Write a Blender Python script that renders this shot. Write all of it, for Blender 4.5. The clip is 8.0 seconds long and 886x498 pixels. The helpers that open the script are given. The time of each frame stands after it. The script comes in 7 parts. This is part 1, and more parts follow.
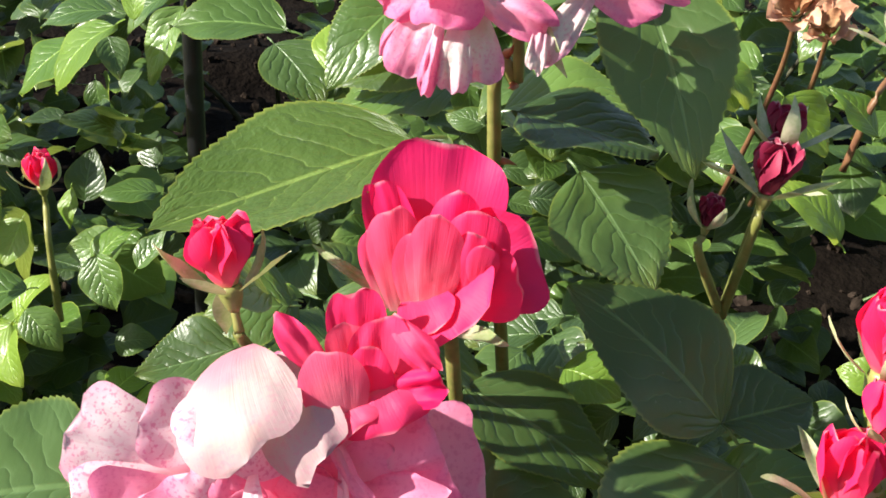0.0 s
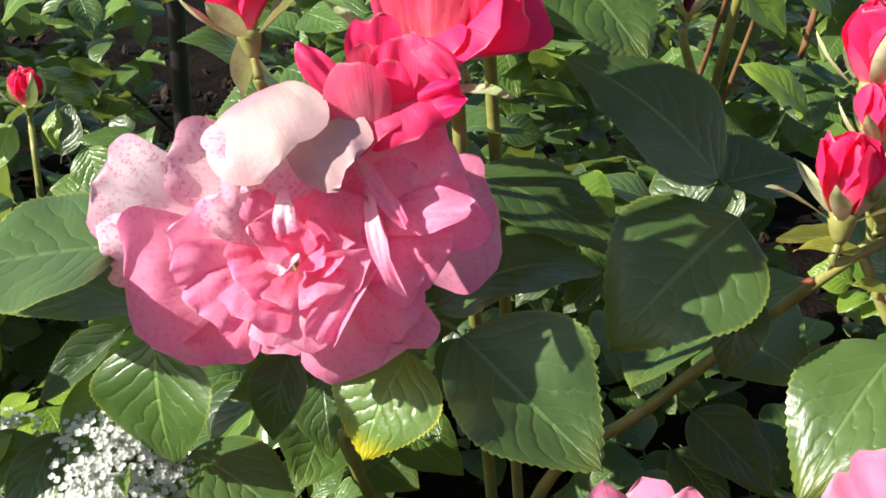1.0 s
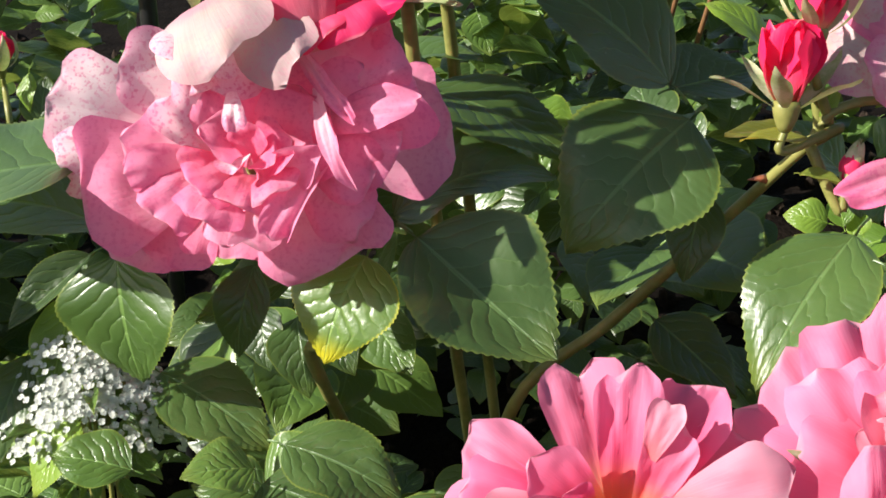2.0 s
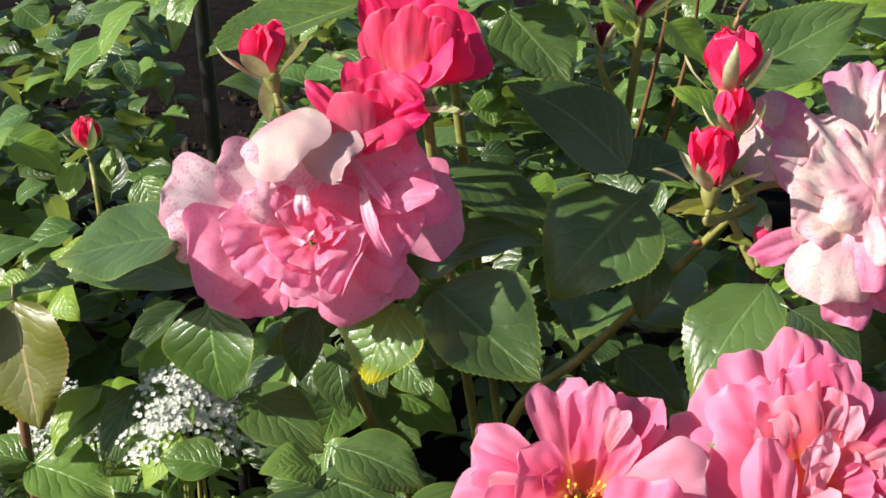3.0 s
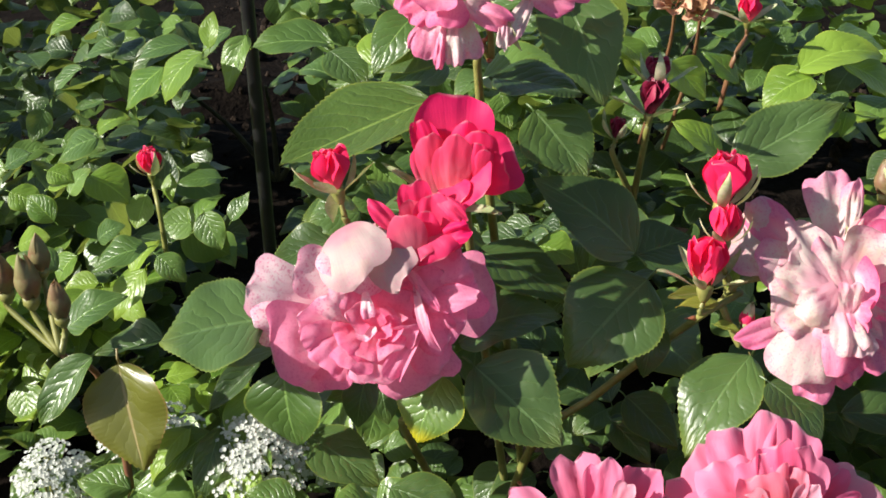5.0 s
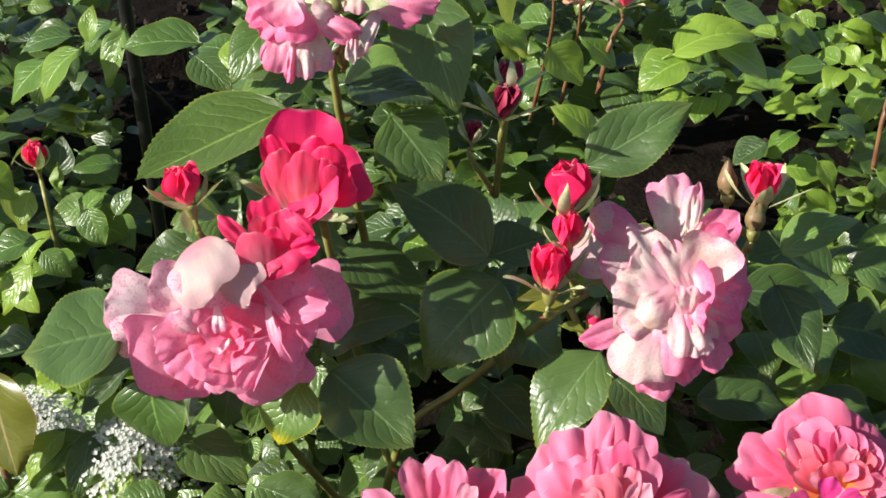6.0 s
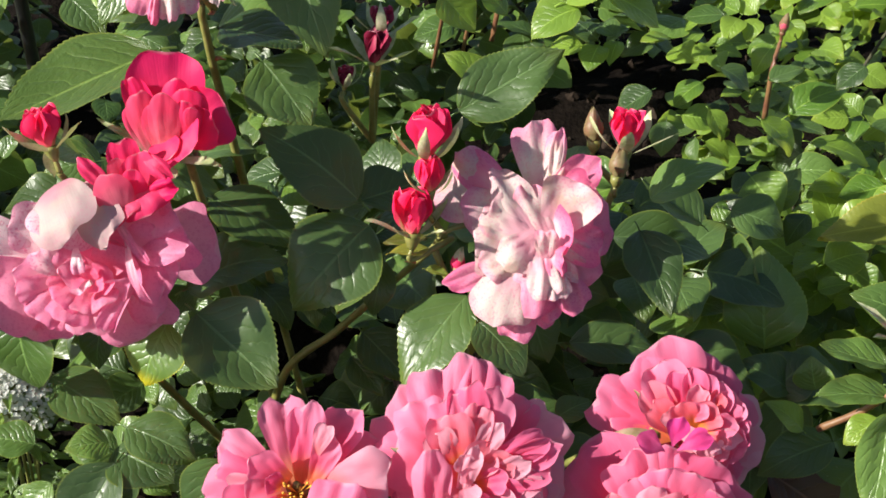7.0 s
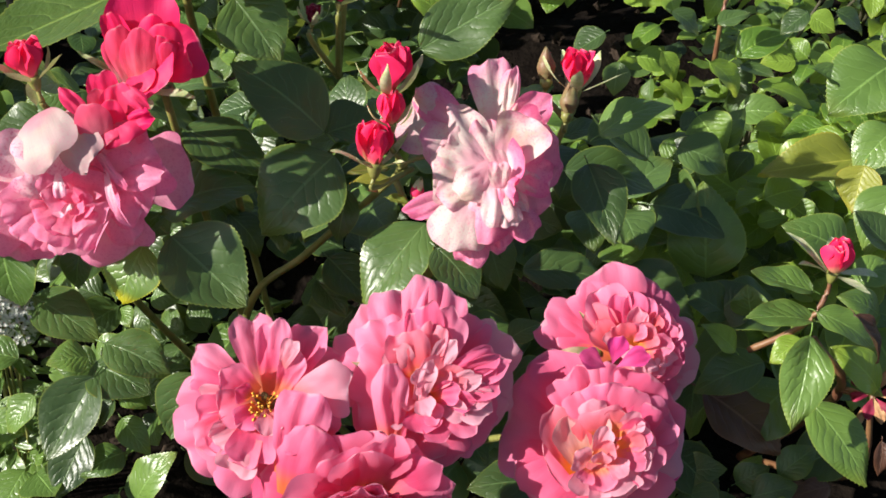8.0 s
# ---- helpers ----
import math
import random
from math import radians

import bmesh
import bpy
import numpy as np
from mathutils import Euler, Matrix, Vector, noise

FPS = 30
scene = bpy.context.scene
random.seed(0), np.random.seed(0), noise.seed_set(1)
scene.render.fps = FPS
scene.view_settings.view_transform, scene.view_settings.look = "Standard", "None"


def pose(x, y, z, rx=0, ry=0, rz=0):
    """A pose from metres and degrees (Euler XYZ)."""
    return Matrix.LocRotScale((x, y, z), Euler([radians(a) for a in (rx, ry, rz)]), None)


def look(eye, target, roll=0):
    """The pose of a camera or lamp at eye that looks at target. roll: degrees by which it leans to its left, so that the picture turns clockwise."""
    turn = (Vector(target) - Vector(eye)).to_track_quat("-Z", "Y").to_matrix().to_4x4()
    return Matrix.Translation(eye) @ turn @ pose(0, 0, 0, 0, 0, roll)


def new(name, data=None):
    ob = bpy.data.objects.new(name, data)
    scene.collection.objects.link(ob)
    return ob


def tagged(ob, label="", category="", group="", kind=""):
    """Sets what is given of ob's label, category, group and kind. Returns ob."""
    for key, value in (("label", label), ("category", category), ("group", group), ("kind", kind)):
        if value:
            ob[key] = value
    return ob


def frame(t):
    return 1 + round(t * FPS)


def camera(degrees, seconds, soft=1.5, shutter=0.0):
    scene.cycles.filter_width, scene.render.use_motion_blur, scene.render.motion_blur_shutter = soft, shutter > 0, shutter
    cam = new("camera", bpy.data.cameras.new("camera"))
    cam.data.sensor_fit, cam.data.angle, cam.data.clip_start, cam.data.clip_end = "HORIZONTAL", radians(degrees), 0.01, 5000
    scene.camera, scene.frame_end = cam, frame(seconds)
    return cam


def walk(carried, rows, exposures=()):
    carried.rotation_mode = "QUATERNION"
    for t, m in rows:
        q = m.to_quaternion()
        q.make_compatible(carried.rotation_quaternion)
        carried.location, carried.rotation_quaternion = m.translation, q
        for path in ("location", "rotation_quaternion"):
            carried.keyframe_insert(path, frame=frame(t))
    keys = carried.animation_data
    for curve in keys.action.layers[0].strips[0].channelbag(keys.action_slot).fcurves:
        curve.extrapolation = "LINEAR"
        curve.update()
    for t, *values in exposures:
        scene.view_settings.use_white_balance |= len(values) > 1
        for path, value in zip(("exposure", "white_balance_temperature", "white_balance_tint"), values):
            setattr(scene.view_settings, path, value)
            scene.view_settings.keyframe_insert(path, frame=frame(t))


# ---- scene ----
cam = camera(39.22, 8.0, soft=1.7)
PATH = [
    (0, pose(-0.0020, 0.2287, 0.5380, 62.788, -2.704, 4.545)),
    (0.5, pose(-0.0063, 0.1964, 0.4890, 66.158, -1.577, 3.058)),
    (1, pose(-0.0159, 0.1735, 0.4506, 68.234, -0.992, 0.842)),
    (1.5, pose(-0.0103, 0.1721, 0.4180, 69.160, 0.044, 0.809)),
    (1.7, pose(-0.0070, 0.1767, 0.4178, 68.401, 0.521, 0.466)),
    (2.8, pose(0.0064, 0.0539, 0.4644, 70.521, 1.638, 0.408)),
    (3, pose(-0.0005, 0.0491, 0.4710, 70.499, 1.632, 0.621)),
    (3.5, pose(-0.0174, 0.0420, 0.4867, 69.706, 1.391, 1.126)),
    (4, pose(-0.0214, 0.0220, 0.5235, 67.813, 1.133, 1.531)),
    (4.2, pose(-0.0218, 0.0151, 0.5436, 66.905, 0.965, 1.534)),
    (5.3, pose(-0.0091, 0.0009, 0.6110, 62.692, 1.432, -0.281)),
    (5.5, pose(0.0000, 0.0000, 0.6200, 61.991, 1.413, -0.751)),
    (6, pose(0.0362, 0.0042, 0.6370, 60.388, 1.557, -1.527)),
    (6.5, pose(0.0712, 0.0060, 0.6345, 59.272, 1.198, -2.050)),
    (7, pose(0.0833, -0.0043, 0.6358, 58.140, 0.479, -2.763)),
    (7.5, pose(0.0826, -0.0254, 0.6410, 57.019, -0.335, -3.503)),
    (8, pose(0.0874, -0.0425, 0.6528, 55.427, -0.767, -3.530)),
]
walk(cam, PATH, ((0, 1.36), (1.7, 1.18), (3.5, 1.02), (5.5, 1.00), (8, 0.98)))

# ---- world and sun ----
SUN_TO = Vector((-0.82, -0.25, 0.51)).normalized()
world = bpy.data.worlds.new("sky")
scene.world = world
world.use_nodes = True
sky = world.node_tree.nodes.new("ShaderNodeTexSky")
sky.sky_type = "NISHITA"
sky.sun_disc = False
sky.sun_elevation = math.asin(SUN_TO.z)
sky.sun_rotation = math.atan2(SUN_TO.x, SUN_TO.y)
world.node_tree.links.new(sky.outputs[0], world.node_tree.nodes["Background"].inputs[0])
world.node_tree.nodes["Background"].inputs[1].default_value = 0.066
sun_data = bpy.data.lights.new("sun", "SUN")
sun_data.energy = 5.0
sun_data.angle = radians(0.6)
sun_data.color = (1.0, 0.95, 0.86)
sun = new("sun", sun_data)
sun.matrix_world = look((-3, -1.5, 4), Vector((-3, -1.5, 4)) - SUN_TO)


# ---- materials ----
class Nodes:
    """A node material with short calls."""

    def __init__(self, name):
        self.mat = bpy.data.materials.new(name)
        self.mat.use_nodes = True
        self.tree = self.mat.node_tree
        self.tree.nodes.clear()
        self.out = self.add("ShaderNodeOutputMaterial")

    def add(self, kind, **values):
        node = self.tree.nodes.new(kind)
        for key, value in values.items():
            setattr(node, key, value)
        return node

    def put(self, value, socket):
        if isinstance(value, bpy.types.NodeSocket):
            self.tree.links.new(value, socket)
        elif value is not None:
            socket.default_value = value

    def math(self, op, a, b=None, c=None):
        node = self.add("ShaderNodeMath", operation=op)
        for i, v in enumerate((a, b, c)):
            self.put(v, node.inputs[i])
        return node.outputs[0]

    def mix(self, f, a, b, blend="MIX"):
        node = self.add("ShaderNodeMix", data_type="RGBA", blend_type=blend)
        self.put(f, node.inputs[0])
        self.put(a if not isinstance(a, tuple) else (*a, 1), node.inputs[6])
        self.put(b if not isinstance(b, tuple) else (*b, 1), node.inputs[7])
        return node.outputs[2]

    def ramp(self, f, lo, hi, a=0.0, b=1.0):
        node = self.add("ShaderNodeMapRange", interpolation_type="SMOOTHSTEP")
        for i, v in enumerate((f, lo, hi, a, b)):
            self.put(v, node.inputs[i])
        return node.outputs[0]

    def noise(self, vec, scale, detail=3.0, rough=0.55, seed=0.0):
        node = self.add("ShaderNodeTexNoise", noise_dimensions="4D")
        self.put(vec, node.inputs["Vector"])
        self.put(seed, node.inputs["W"])
        node.inputs["Scale"].default_value = scale
        node.inputs["Detail"].default_value = detail
        node.inputs["Roughness"].default_value = rough
        return node.outputs[0]

    def bump(self, height, strength, distance):
        node = self.add("ShaderNodeBump")
        node.inputs["Strength"].default_value = strength
        node.inputs["Distance"].default_value = distance
        self.put(height, node.inputs["Height"])
        return node.outputs[0]

    def finish(self, colour, rough, normal=None, spec=0.5, metal=0.0, through_light=None, amount=0.3, sheen=0.0):
        bsdf = self.add("ShaderNodeBsdfPrincipled")
        self.put(colour if not isinstance(colour, tuple) else (*colour, 1), bsdf.inputs["Base Color"])
        self.put(rough, bsdf.inputs["Roughness"])
        self.put(spec, bsdf.inputs["Specular IOR Level"])
        self.put(metal, bsdf.inputs["Metallic"])
        self.put(sheen, bsdf.inputs["Sheen Weight"])
        if normal is not None:
            self.put(normal, bsdf.inputs["Normal"])
        shader = bsdf.outputs[0]
        if through_light is not None:
            glow = self.add("ShaderNodeBsdfTranslucent")
            self.put(through_light if not isinstance(through_light, tuple) else (*through_light, 1), glow.inputs[0])
            join = self.add("ShaderNodeMixShader")
            self.put(amount, join.inputs[0])
            self.tree.links.new(shader, join.inputs[1])
            self.tree.links.new(glow.outputs[0], join.inputs[2])
            shader = join.outputs[0]
        self.tree.links.new(shader, self.out.inputs[0])
        return self.mat

    def uv(self):
        coord = self.add("ShaderNodeTexCoord")
        split = self.add("ShaderNodeSeparateXYZ")
        self.tree.links.new(coord.outputs["UV"], split.inputs[0])
        return split.outputs[0], split.outputs[1], coord.outputs["UV"]

    def place(self):
        return self.add("ShaderNodeNewGeometry").outputs["Position"]

    def chance(self):
        """A random number for each object, and for each loose piece of a joined mesh."""
        island = self.add("ShaderNodeNewGeometry").outputs["Random Per Island"]
        return self.math("FRACT", self.math("ADD", self.add("ShaderNodeObjectInfo").outputs["Random"], self.math("MULTIPLY", island, 7.0)))


def leaf_material(name, dark, light, tip, rough=0.3, amount=0.28, veins=7.0, vein_tint=0.30, rib_tint=0.5, rib_colour=None, tipping=0.55, relief=0.36, fine=11.0, crinkle=0.40):
    n = Nodes(name)
    u, v, uv = n.uv()
    side = n.math("ABSOLUTE", n.math("MULTIPLY_ADD", u, 2.0, -1.0))
    rnd = n.chance()
    drift = n.math("MULTIPLY", n.noise(uv, 5.0, 2.0, 0.5, n.math("MULTIPLY", rnd, 30.0)), 1.5)
    wave = n.math("FRACT", n.math("ADD", n.math("MULTIPLY_ADD", v, veins, n.math("MULTIPLY", side, -2.6)), n.math("ADD", rnd, drift)))
    gap = n.math("ABSOLUTE", n.math("MULTIPLY_ADD", wave, 2.0, -1.0))
    line = n.ramp(gap, 0.90, 1.0)
    rib = n.ramp(side, 0.050, 0.018)
    net = n.noise(uv, fine, 3.0, 0.55, rnd)
    broad = n.noise(n.place(), 38.0, 3.0)
    base = n.mix(n.ramp(n.math("ADD", n.math("MULTIPLY", rnd, 0.7), n.math("MULTIPLY", broad, 0.6)), 0.25, 1.0), dark, light)
    base = n.mix(n.math("MULTIPLY", n.ramp(v, 0.72, 1.0), n.math("MULTIPLY_ADD", rnd, 0.55, tipping - 0.55)), base, tip)
    veined = n.mix(n.math("MULTIPLY", n.math("MULTIPLY", line, n.ramp(side, 1.0, 0.5)), vein_tint), base, tuple(min(1.0, c * 1.7 + 0.02) for c in light))
    veined = n.mix(n.math("MULTIPLY", rib, rib_tint), veined, rib_colour or tuple(min(1.0, c * 1.8 + 0.03) for c in light))
    # paler rim tint paints the light caught along the toothed margin
    lit_edge = n.mix(n.math("MULTIPLY", n.ramp(side, 0.94, 1.0), 0.5), veined, tuple(min(1.0, c * 1.6) for c in tip))
    spots = n.ramp(n.noise(n.place(), 420.0, 1.0), 0.735, 0.78)
    colour = n.mix(n.math("MULTIPLY", spots, 0.22), lit_edge, (0.30, 0.33, 0.22))
    dome = n.math("SUBTRACT", 1.0, n.math("POWER", gap, 3.0))
    swell = n.math("SUBTRACT", n.math("MULTIPLY", dome, n.ramp(side, 1.05, 0.6)), n.math("MULTIPLY", rib, 0.8))
    height = n.math("ADD", n.math("MULTIPLY", swell, relief), n.math("MULTIPLY", net, crinkle))
    gloss = n.math("ADD", rough, n.math("MULTIPLY", n.noise(n.place(), 60.0, 3.0), 0.20))
    return n.finish(colour, gloss, n.bump(height, 0.7, 0.0010), 0.60, through_light=n.mix(0.5, colour, tuple(min(1, c * 2.4) for c in tip)), amount=amount)


def petal_material(name, base, middle, rim, freckle=0.0, freckle_tint=(0.70, 0.08, 0.27), lo=0.25, hi=0.8, amount=0.35, rough=0.55, stain=0.0, stain_tint=(0.62, 0.42, 0.20), heart=None, vary=0.12, pale_rim=0.35):
    n = Nodes(name)
    u, v, uv = n.uv()
    rnd = n.chance()
    side = n.math("ABSOLUTE", n.math("MULTIPLY_ADD", u, 2.0, -1.0))
    cloud = n.noise(n.place(), 55.0, 3.0, 0.6, n.math("MULTIPLY", rnd, 9.0))
    along = n.math("ADD", n.math("ADD", v, n.math("MULTIPLY", n.math("POWER", side, 2.0), 0.28)), n.math("MULTIPLY_ADD", cloud, 0.5, -0.25))
    along = n.math("ADD", along, n.math("MULTIPLY_ADD", rnd, 0.3, -0.15))
    colour = n.mix(n.ramp(along, lo, (lo + hi) / 2), base, middle)
    colour = n.mix(n.ramp(along, (lo + hi) / 2, hi + 0.2), colour, rim)
    if heart is not None:
        colour = n.mix(n.ramp(v, 0.46, 0.08), colour, heart)
    streak = n.add("ShaderNodeTexNoise")
    stretch = n.add("ShaderNodeMapping")
    n.put(uv, stretch.inputs[0])
    stretch.inputs["Scale"].default_value = (46.0, 2.6, 1.0)
    n.put(stretch.outputs[0], streak.inputs["Vector"])
    streak.inputs["Scale"].default_value = 1.0
    streak.inputs["Detail"].default_value = 2.0
    colour = n.mix(n.math("MULTIPLY", n.ramp(streak.outputs[0], 0.5, 0.75), 0.16), colour, rim)
    colour = n.mix(n.math("MULTIPLY", n.math("FRACT", n.math("MULTIPLY", rnd, 13.7)), vary), colour, (0.95, 0.72, 0.74))
    if freckle:
        dots = n.ramp(n.noise(n.place(), 800.0, 2.0), 0.50, 0.64)
        where = n.ramp(n.math("ADD", n.noise(n.place(), 90.0, 3.0, 0.6, 3.0), n.math("MULTIPLY", along, 0.42)), 0.58, 0.86)
        colour = n.mix(n.math("MULTIPLY", n.math("MULTIPLY", dots, where), freckle), colour, freckle_tint)
    if stain:
        where = n.ramp(n.noise(n.place(), 60.0, 3.0, 0.6, 7.0), 0.52, 0.66)
        colour = n.mix(n.math("MULTIPLY", where, stain), colour, stain_tint)
    lip = n.math("MULTIPLY", n.ramp(v, 0.955, 1.0), pale_rim)
    colour = n.mix(lip, colour, (0.80, 0.62, 0.64))
    height = n.math("ADD", streak.outputs[0], n.math("MULTIPLY", n.noise(n.place(), 160.0, 3.0), 1.2))
    return n.finish(colour, rough, n.bump(height, 0.35, 0.0004), 0.28, through_light=colour, amount=amount)


def plain_material(name, a, b, scale, rough, bump=0.3, distance=0.001, spec=0.4, metal=0.0, through_light=None, amount=0.2):
    n = Nodes(name)
    p = n.place()
    mixed = n.math("ADD", n.math("MULTIPLY", n.noise(p, scale), 0.7), n.math("MULTIPLY", n.noise(p, scale * 6), 0.3))
    colour = n.mix(n.ramp(mixed, 0.35, 0.65), a, b)
    return n.finish(colour, rough, n.bump(mixed, bump, distance), spec, metal, through_light, amount)


LEAF = leaf_material("leaf_mature", (0.030, 0.058, 0.017), (0.072, 0.129, 0.032), (0.17, 0.20, 0.03), rough=0.27)
FRESH = leaf_material("leaf_fresh", (0.055, 0.110, 0.024), (0.121, 0.209, 0.042), (0.21, 0.24, 0.04), rough=0.24, amount=0.3)
BROAD = leaf_material("leaf_broad", (0.067, 0.118, 0.020), (0.140, 0.207, 0.034), (0.19, 0.21, 0.03), rough=0.25, amount=0.3, relief=0.60, fine=22.0, crinkle=1.3)
# sunlight on the leaf's tip is painted in as yellow
LIT_TIP = leaf_material("leaf_lit_tip", (0.060, 0.120, 0.026), (0.132, 0.228, 0.046), (0.52, 0.46, 0.02), rough=0.26, amount=0.36, tipping=1.35)
BRIGHT = leaf_material("leaf_bright", (0.076, 0.160, 0.021), (0.202, 0.315, 0.039), (0.32, 0.36, 0.05), rough=0.26, amount=0.40)
OLIVE = leaf_material("leaf_bronze", (0.120, 0.130, 0.018), (0.165, 0.190, 0.024), (0.24, 0.12, 0.05), rough=0.26, relief=0.15, fine=6.0, vein_tint=0.12, rib_tint=0.6, rib_colour=(0.45, 0.34, 0.16), amount=0.34)
BROWN = leaf_material("leaf_withered", (0.045, 0.016, 0.010), (0.110, 0.045, 0.022), (0.16, 0.07, 0.03), rough=0.4, amount=0.2)
YELLOW = leaf_material("leaf_yellowing", (0.16, 0.21, 0.03), (0.30, 0.30, 0.04), (0.45, 0.30, 0.04), rough=0.35, amount=0.4)
BLUSH = petal_material("petal_blush", (0.94, 0.58, 0.66), (0.94, 0.34, 0.52), (0.92, 0.19, 0.41), freckle=0.28, lo=0.32, hi=1.15, vary=0.10, amount=0.5)
SNOW = petal_material("petal_blush_pale", (0.90, 0.60, 0.66), (0.90, 0.74, 0.76), (0.86, 0.30, 0.47), freckle=0.55, lo=0.18, hi=1.1, vary=0.0, amount=0.45)
ROSE = petal_material("petal_rose", (0.88, 0.24, 0.40), (0.88, 0.17, 0.34), (0.90, 0.32, 0.48), freckle=0.4, lo=0.25, hi=1.0, amount=0.52)
CREAM = petal_material("petal_cream", (0.56, 0.24, 0.31), (0.49, 0.40, 0.375), (0.54, 0.31, 0.335), freckle=0.15, lo=0.15, hi=1.0, stain=0.25, stain_tint=(0.66, 0.50, 0.36))
RED = petal_material("petal_red", (0.86, 0.24, 0.27), (0.86, 0.034, 0.150), (0.86, 0.010, 0.135), lo=0.12, hi=0.7, amount=0.42, vary=0.05)
BUD_RED = petal_material("petal_bud_red", (0.84, 0.44, 0.26), (0.86, 0.080, 0.170), (0.84, 0.020, 0.120), lo=0.12, hi=0.62, amount=0.35, vary=0.0)
PALE_RED = petal_material("petal_red_pale", (0.88, 0.38, 0.40), (0.88, 0.16, 0.26), (0.86, 0.030, 0.150), lo=0.08, hi=0.66, amount=0.42)
CORAL = petal_material("petal_coral", (0.80, 0.13, 0.19), (0.80, 0.085, 0.23), (0.82, 0.21, 0.39), lo=0.15, hi=1.0, amount=0.50, heart=(0.805, 0.202, 0.053), vary=0.14)
CORAL_PALE = petal_material("petal_coral_pale", (0.755, 0.187, 0.210), (0.755, 0.266, 0.375), (0.755, 0.384, 0.491), lo=0.1, hi=1.0, amount=0.5, vary=0.12)
HEART_PALE = petal_material("petal_coral_heart_pale", (0.714, 0.330, 0.177), (0.714, 0.380, 0.347), (0.714, 0.330, 0.380), lo=0.1, hi=1.0, amount=0.5, vary=0.1)
HEART = petal_material("petal_coral_heart", (0.826, 0.288, 0.053), (0.805, 0.131, 0.178), (0.816, 0.253, 0.369), lo=0.2, hi=0.95, amount=0.55, heart=(0.826, 0.306, 0.023), vary=0.12)
MAGENTA = petal_material("petal_magenta", (0.72, 0.05, 0.26), (0.72, 0.012, 0.22), (0.74, 0.02, 0.26), amount=0.36)
FADED = petal_material("petal_faded", (0.80, 0.46, 0.53), (0.73, 0.62, 0.57), (0.80, 0.25, 0.41), freckle=0.35, lo=0.30, hi=1.05, stain=0.5, stain_tint=(0.571, 0.435, 0.275), vary=0.0, amount=0.42)
FADED_PINK = petal_material("petal_faded_pink", (0.88, 0.56, 0.63), (0.85, 0.28, 0.43), (0.81, 0.13, 0.31), freckle=0.4, lo=0.3, hi=1.0, vary=0.1, amount=0.42)
MAROON = petal_material("petal_maroon", (0.250, 0.020, 0.050), (0.160, 0.008, 0.030), (0.300, 0.020, 0.060), amount=0.15, vary=0.0)
SEPAL = plain_material("sepal", (0.30, 0.38, 0.15), (0.60, 0.56, 0.38), 160.0, 0.5, 0.3, 0.0006, through_light=(0.4, 0.5, 0.15), amount=0.2)
SEPAL_RED = plain_material("sepal_bronze", (0.20, 0.095, 0.055), (0.22, 0.21, 0.085), 90.0, 0.5, 0.3, 0.0006, through_light=(0.5, 0.3, 0.1), amount=0.2)
STEM = plain_material("stem_green", (0.14, 0.15, 0.035), (0.24, 0.23, 0.07), 60.0, 0.42, 0.4, 0.0008)
STEM_RED = plain_material("stem_red", (0.13, 0.050, 0.030), (0.19, 0.105, 0.045), 60.0, 0.42, 0.4, 0.0008)
BARK = plain_material("stem_woody", (0.028, 0.026, 0.014), (0.060, 0.058, 0.026), 70.0, 0.75, 0.6, 0.0015)
THORN = plain_material("thorn", (0.30, 0.08, 0.04), (0.36, 0.16, 0.08), 200.0, 0.4)
STAMEN = plain_material("stamen", (0.75, 0.42, 0.05), (0.55, 0.25, 0.03), 400.0, 0.6)
IRON = plain_material("painted_iron", (0.003, 0.003, 0.0035), (0.008, 0.008, 0.009), 90.0, 0.36, 0.25, 0.0006, spec=0.5)
# dark soil, coloured near black to stand for the shade between bushes
SHADED_SOIL = plain_material("soil", (0.004, 0.0029, 0.0024), (0.010, 0.0075, 0.0058), 26.0, 0.95, 1.0, 0.012, spec=0.03)
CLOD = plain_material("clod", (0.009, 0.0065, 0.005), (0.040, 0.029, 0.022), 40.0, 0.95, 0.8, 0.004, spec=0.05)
WHITE = plain_material("alyssum_white", (0.50, 0.52, 0.46), (0.62, 0.62, 0.59), 200.0, 0.6, 0.2, 0.0005, through_light=(0.8, 0.85, 0.75), amount=0.3)
PEACH = plain_material("peach_petal", (0.62, 0.30, 0.18), (0.72, 0.46, 0.32), 120.0, 0.7, 0.5, 0.002, through_light=(0.7, 0.4, 0.25), amount=0.3)
DRY = plain_material("dry_petal", (0.22, 0.09, 0.04), (0.40, 0.24, 0.12), 120.0, 0.8, 0.6, 0.002)


# ---- mesh helpers ----
def thing(name, at, label, category, group="", kind=""):
    ob = new(name)
    ob.empty_display_size = 0.02
    ob.location = at
    bpy.context.view_layer.update()
    return tagged(ob, label, category, group, kind)


def link(name, mesh, matrix, parent, label=""):
    """One mesh object under a thing or a part, at a place in the world."""
    ob = new(name, mesh)
    ob.parent = parent
    ob.matrix_parent_inverse = parent.matrix_world.inverted()
    ob.matrix_basis = matrix
    ob.matrix_world = matrix
    if label:
        ob["label"] = label
    return ob


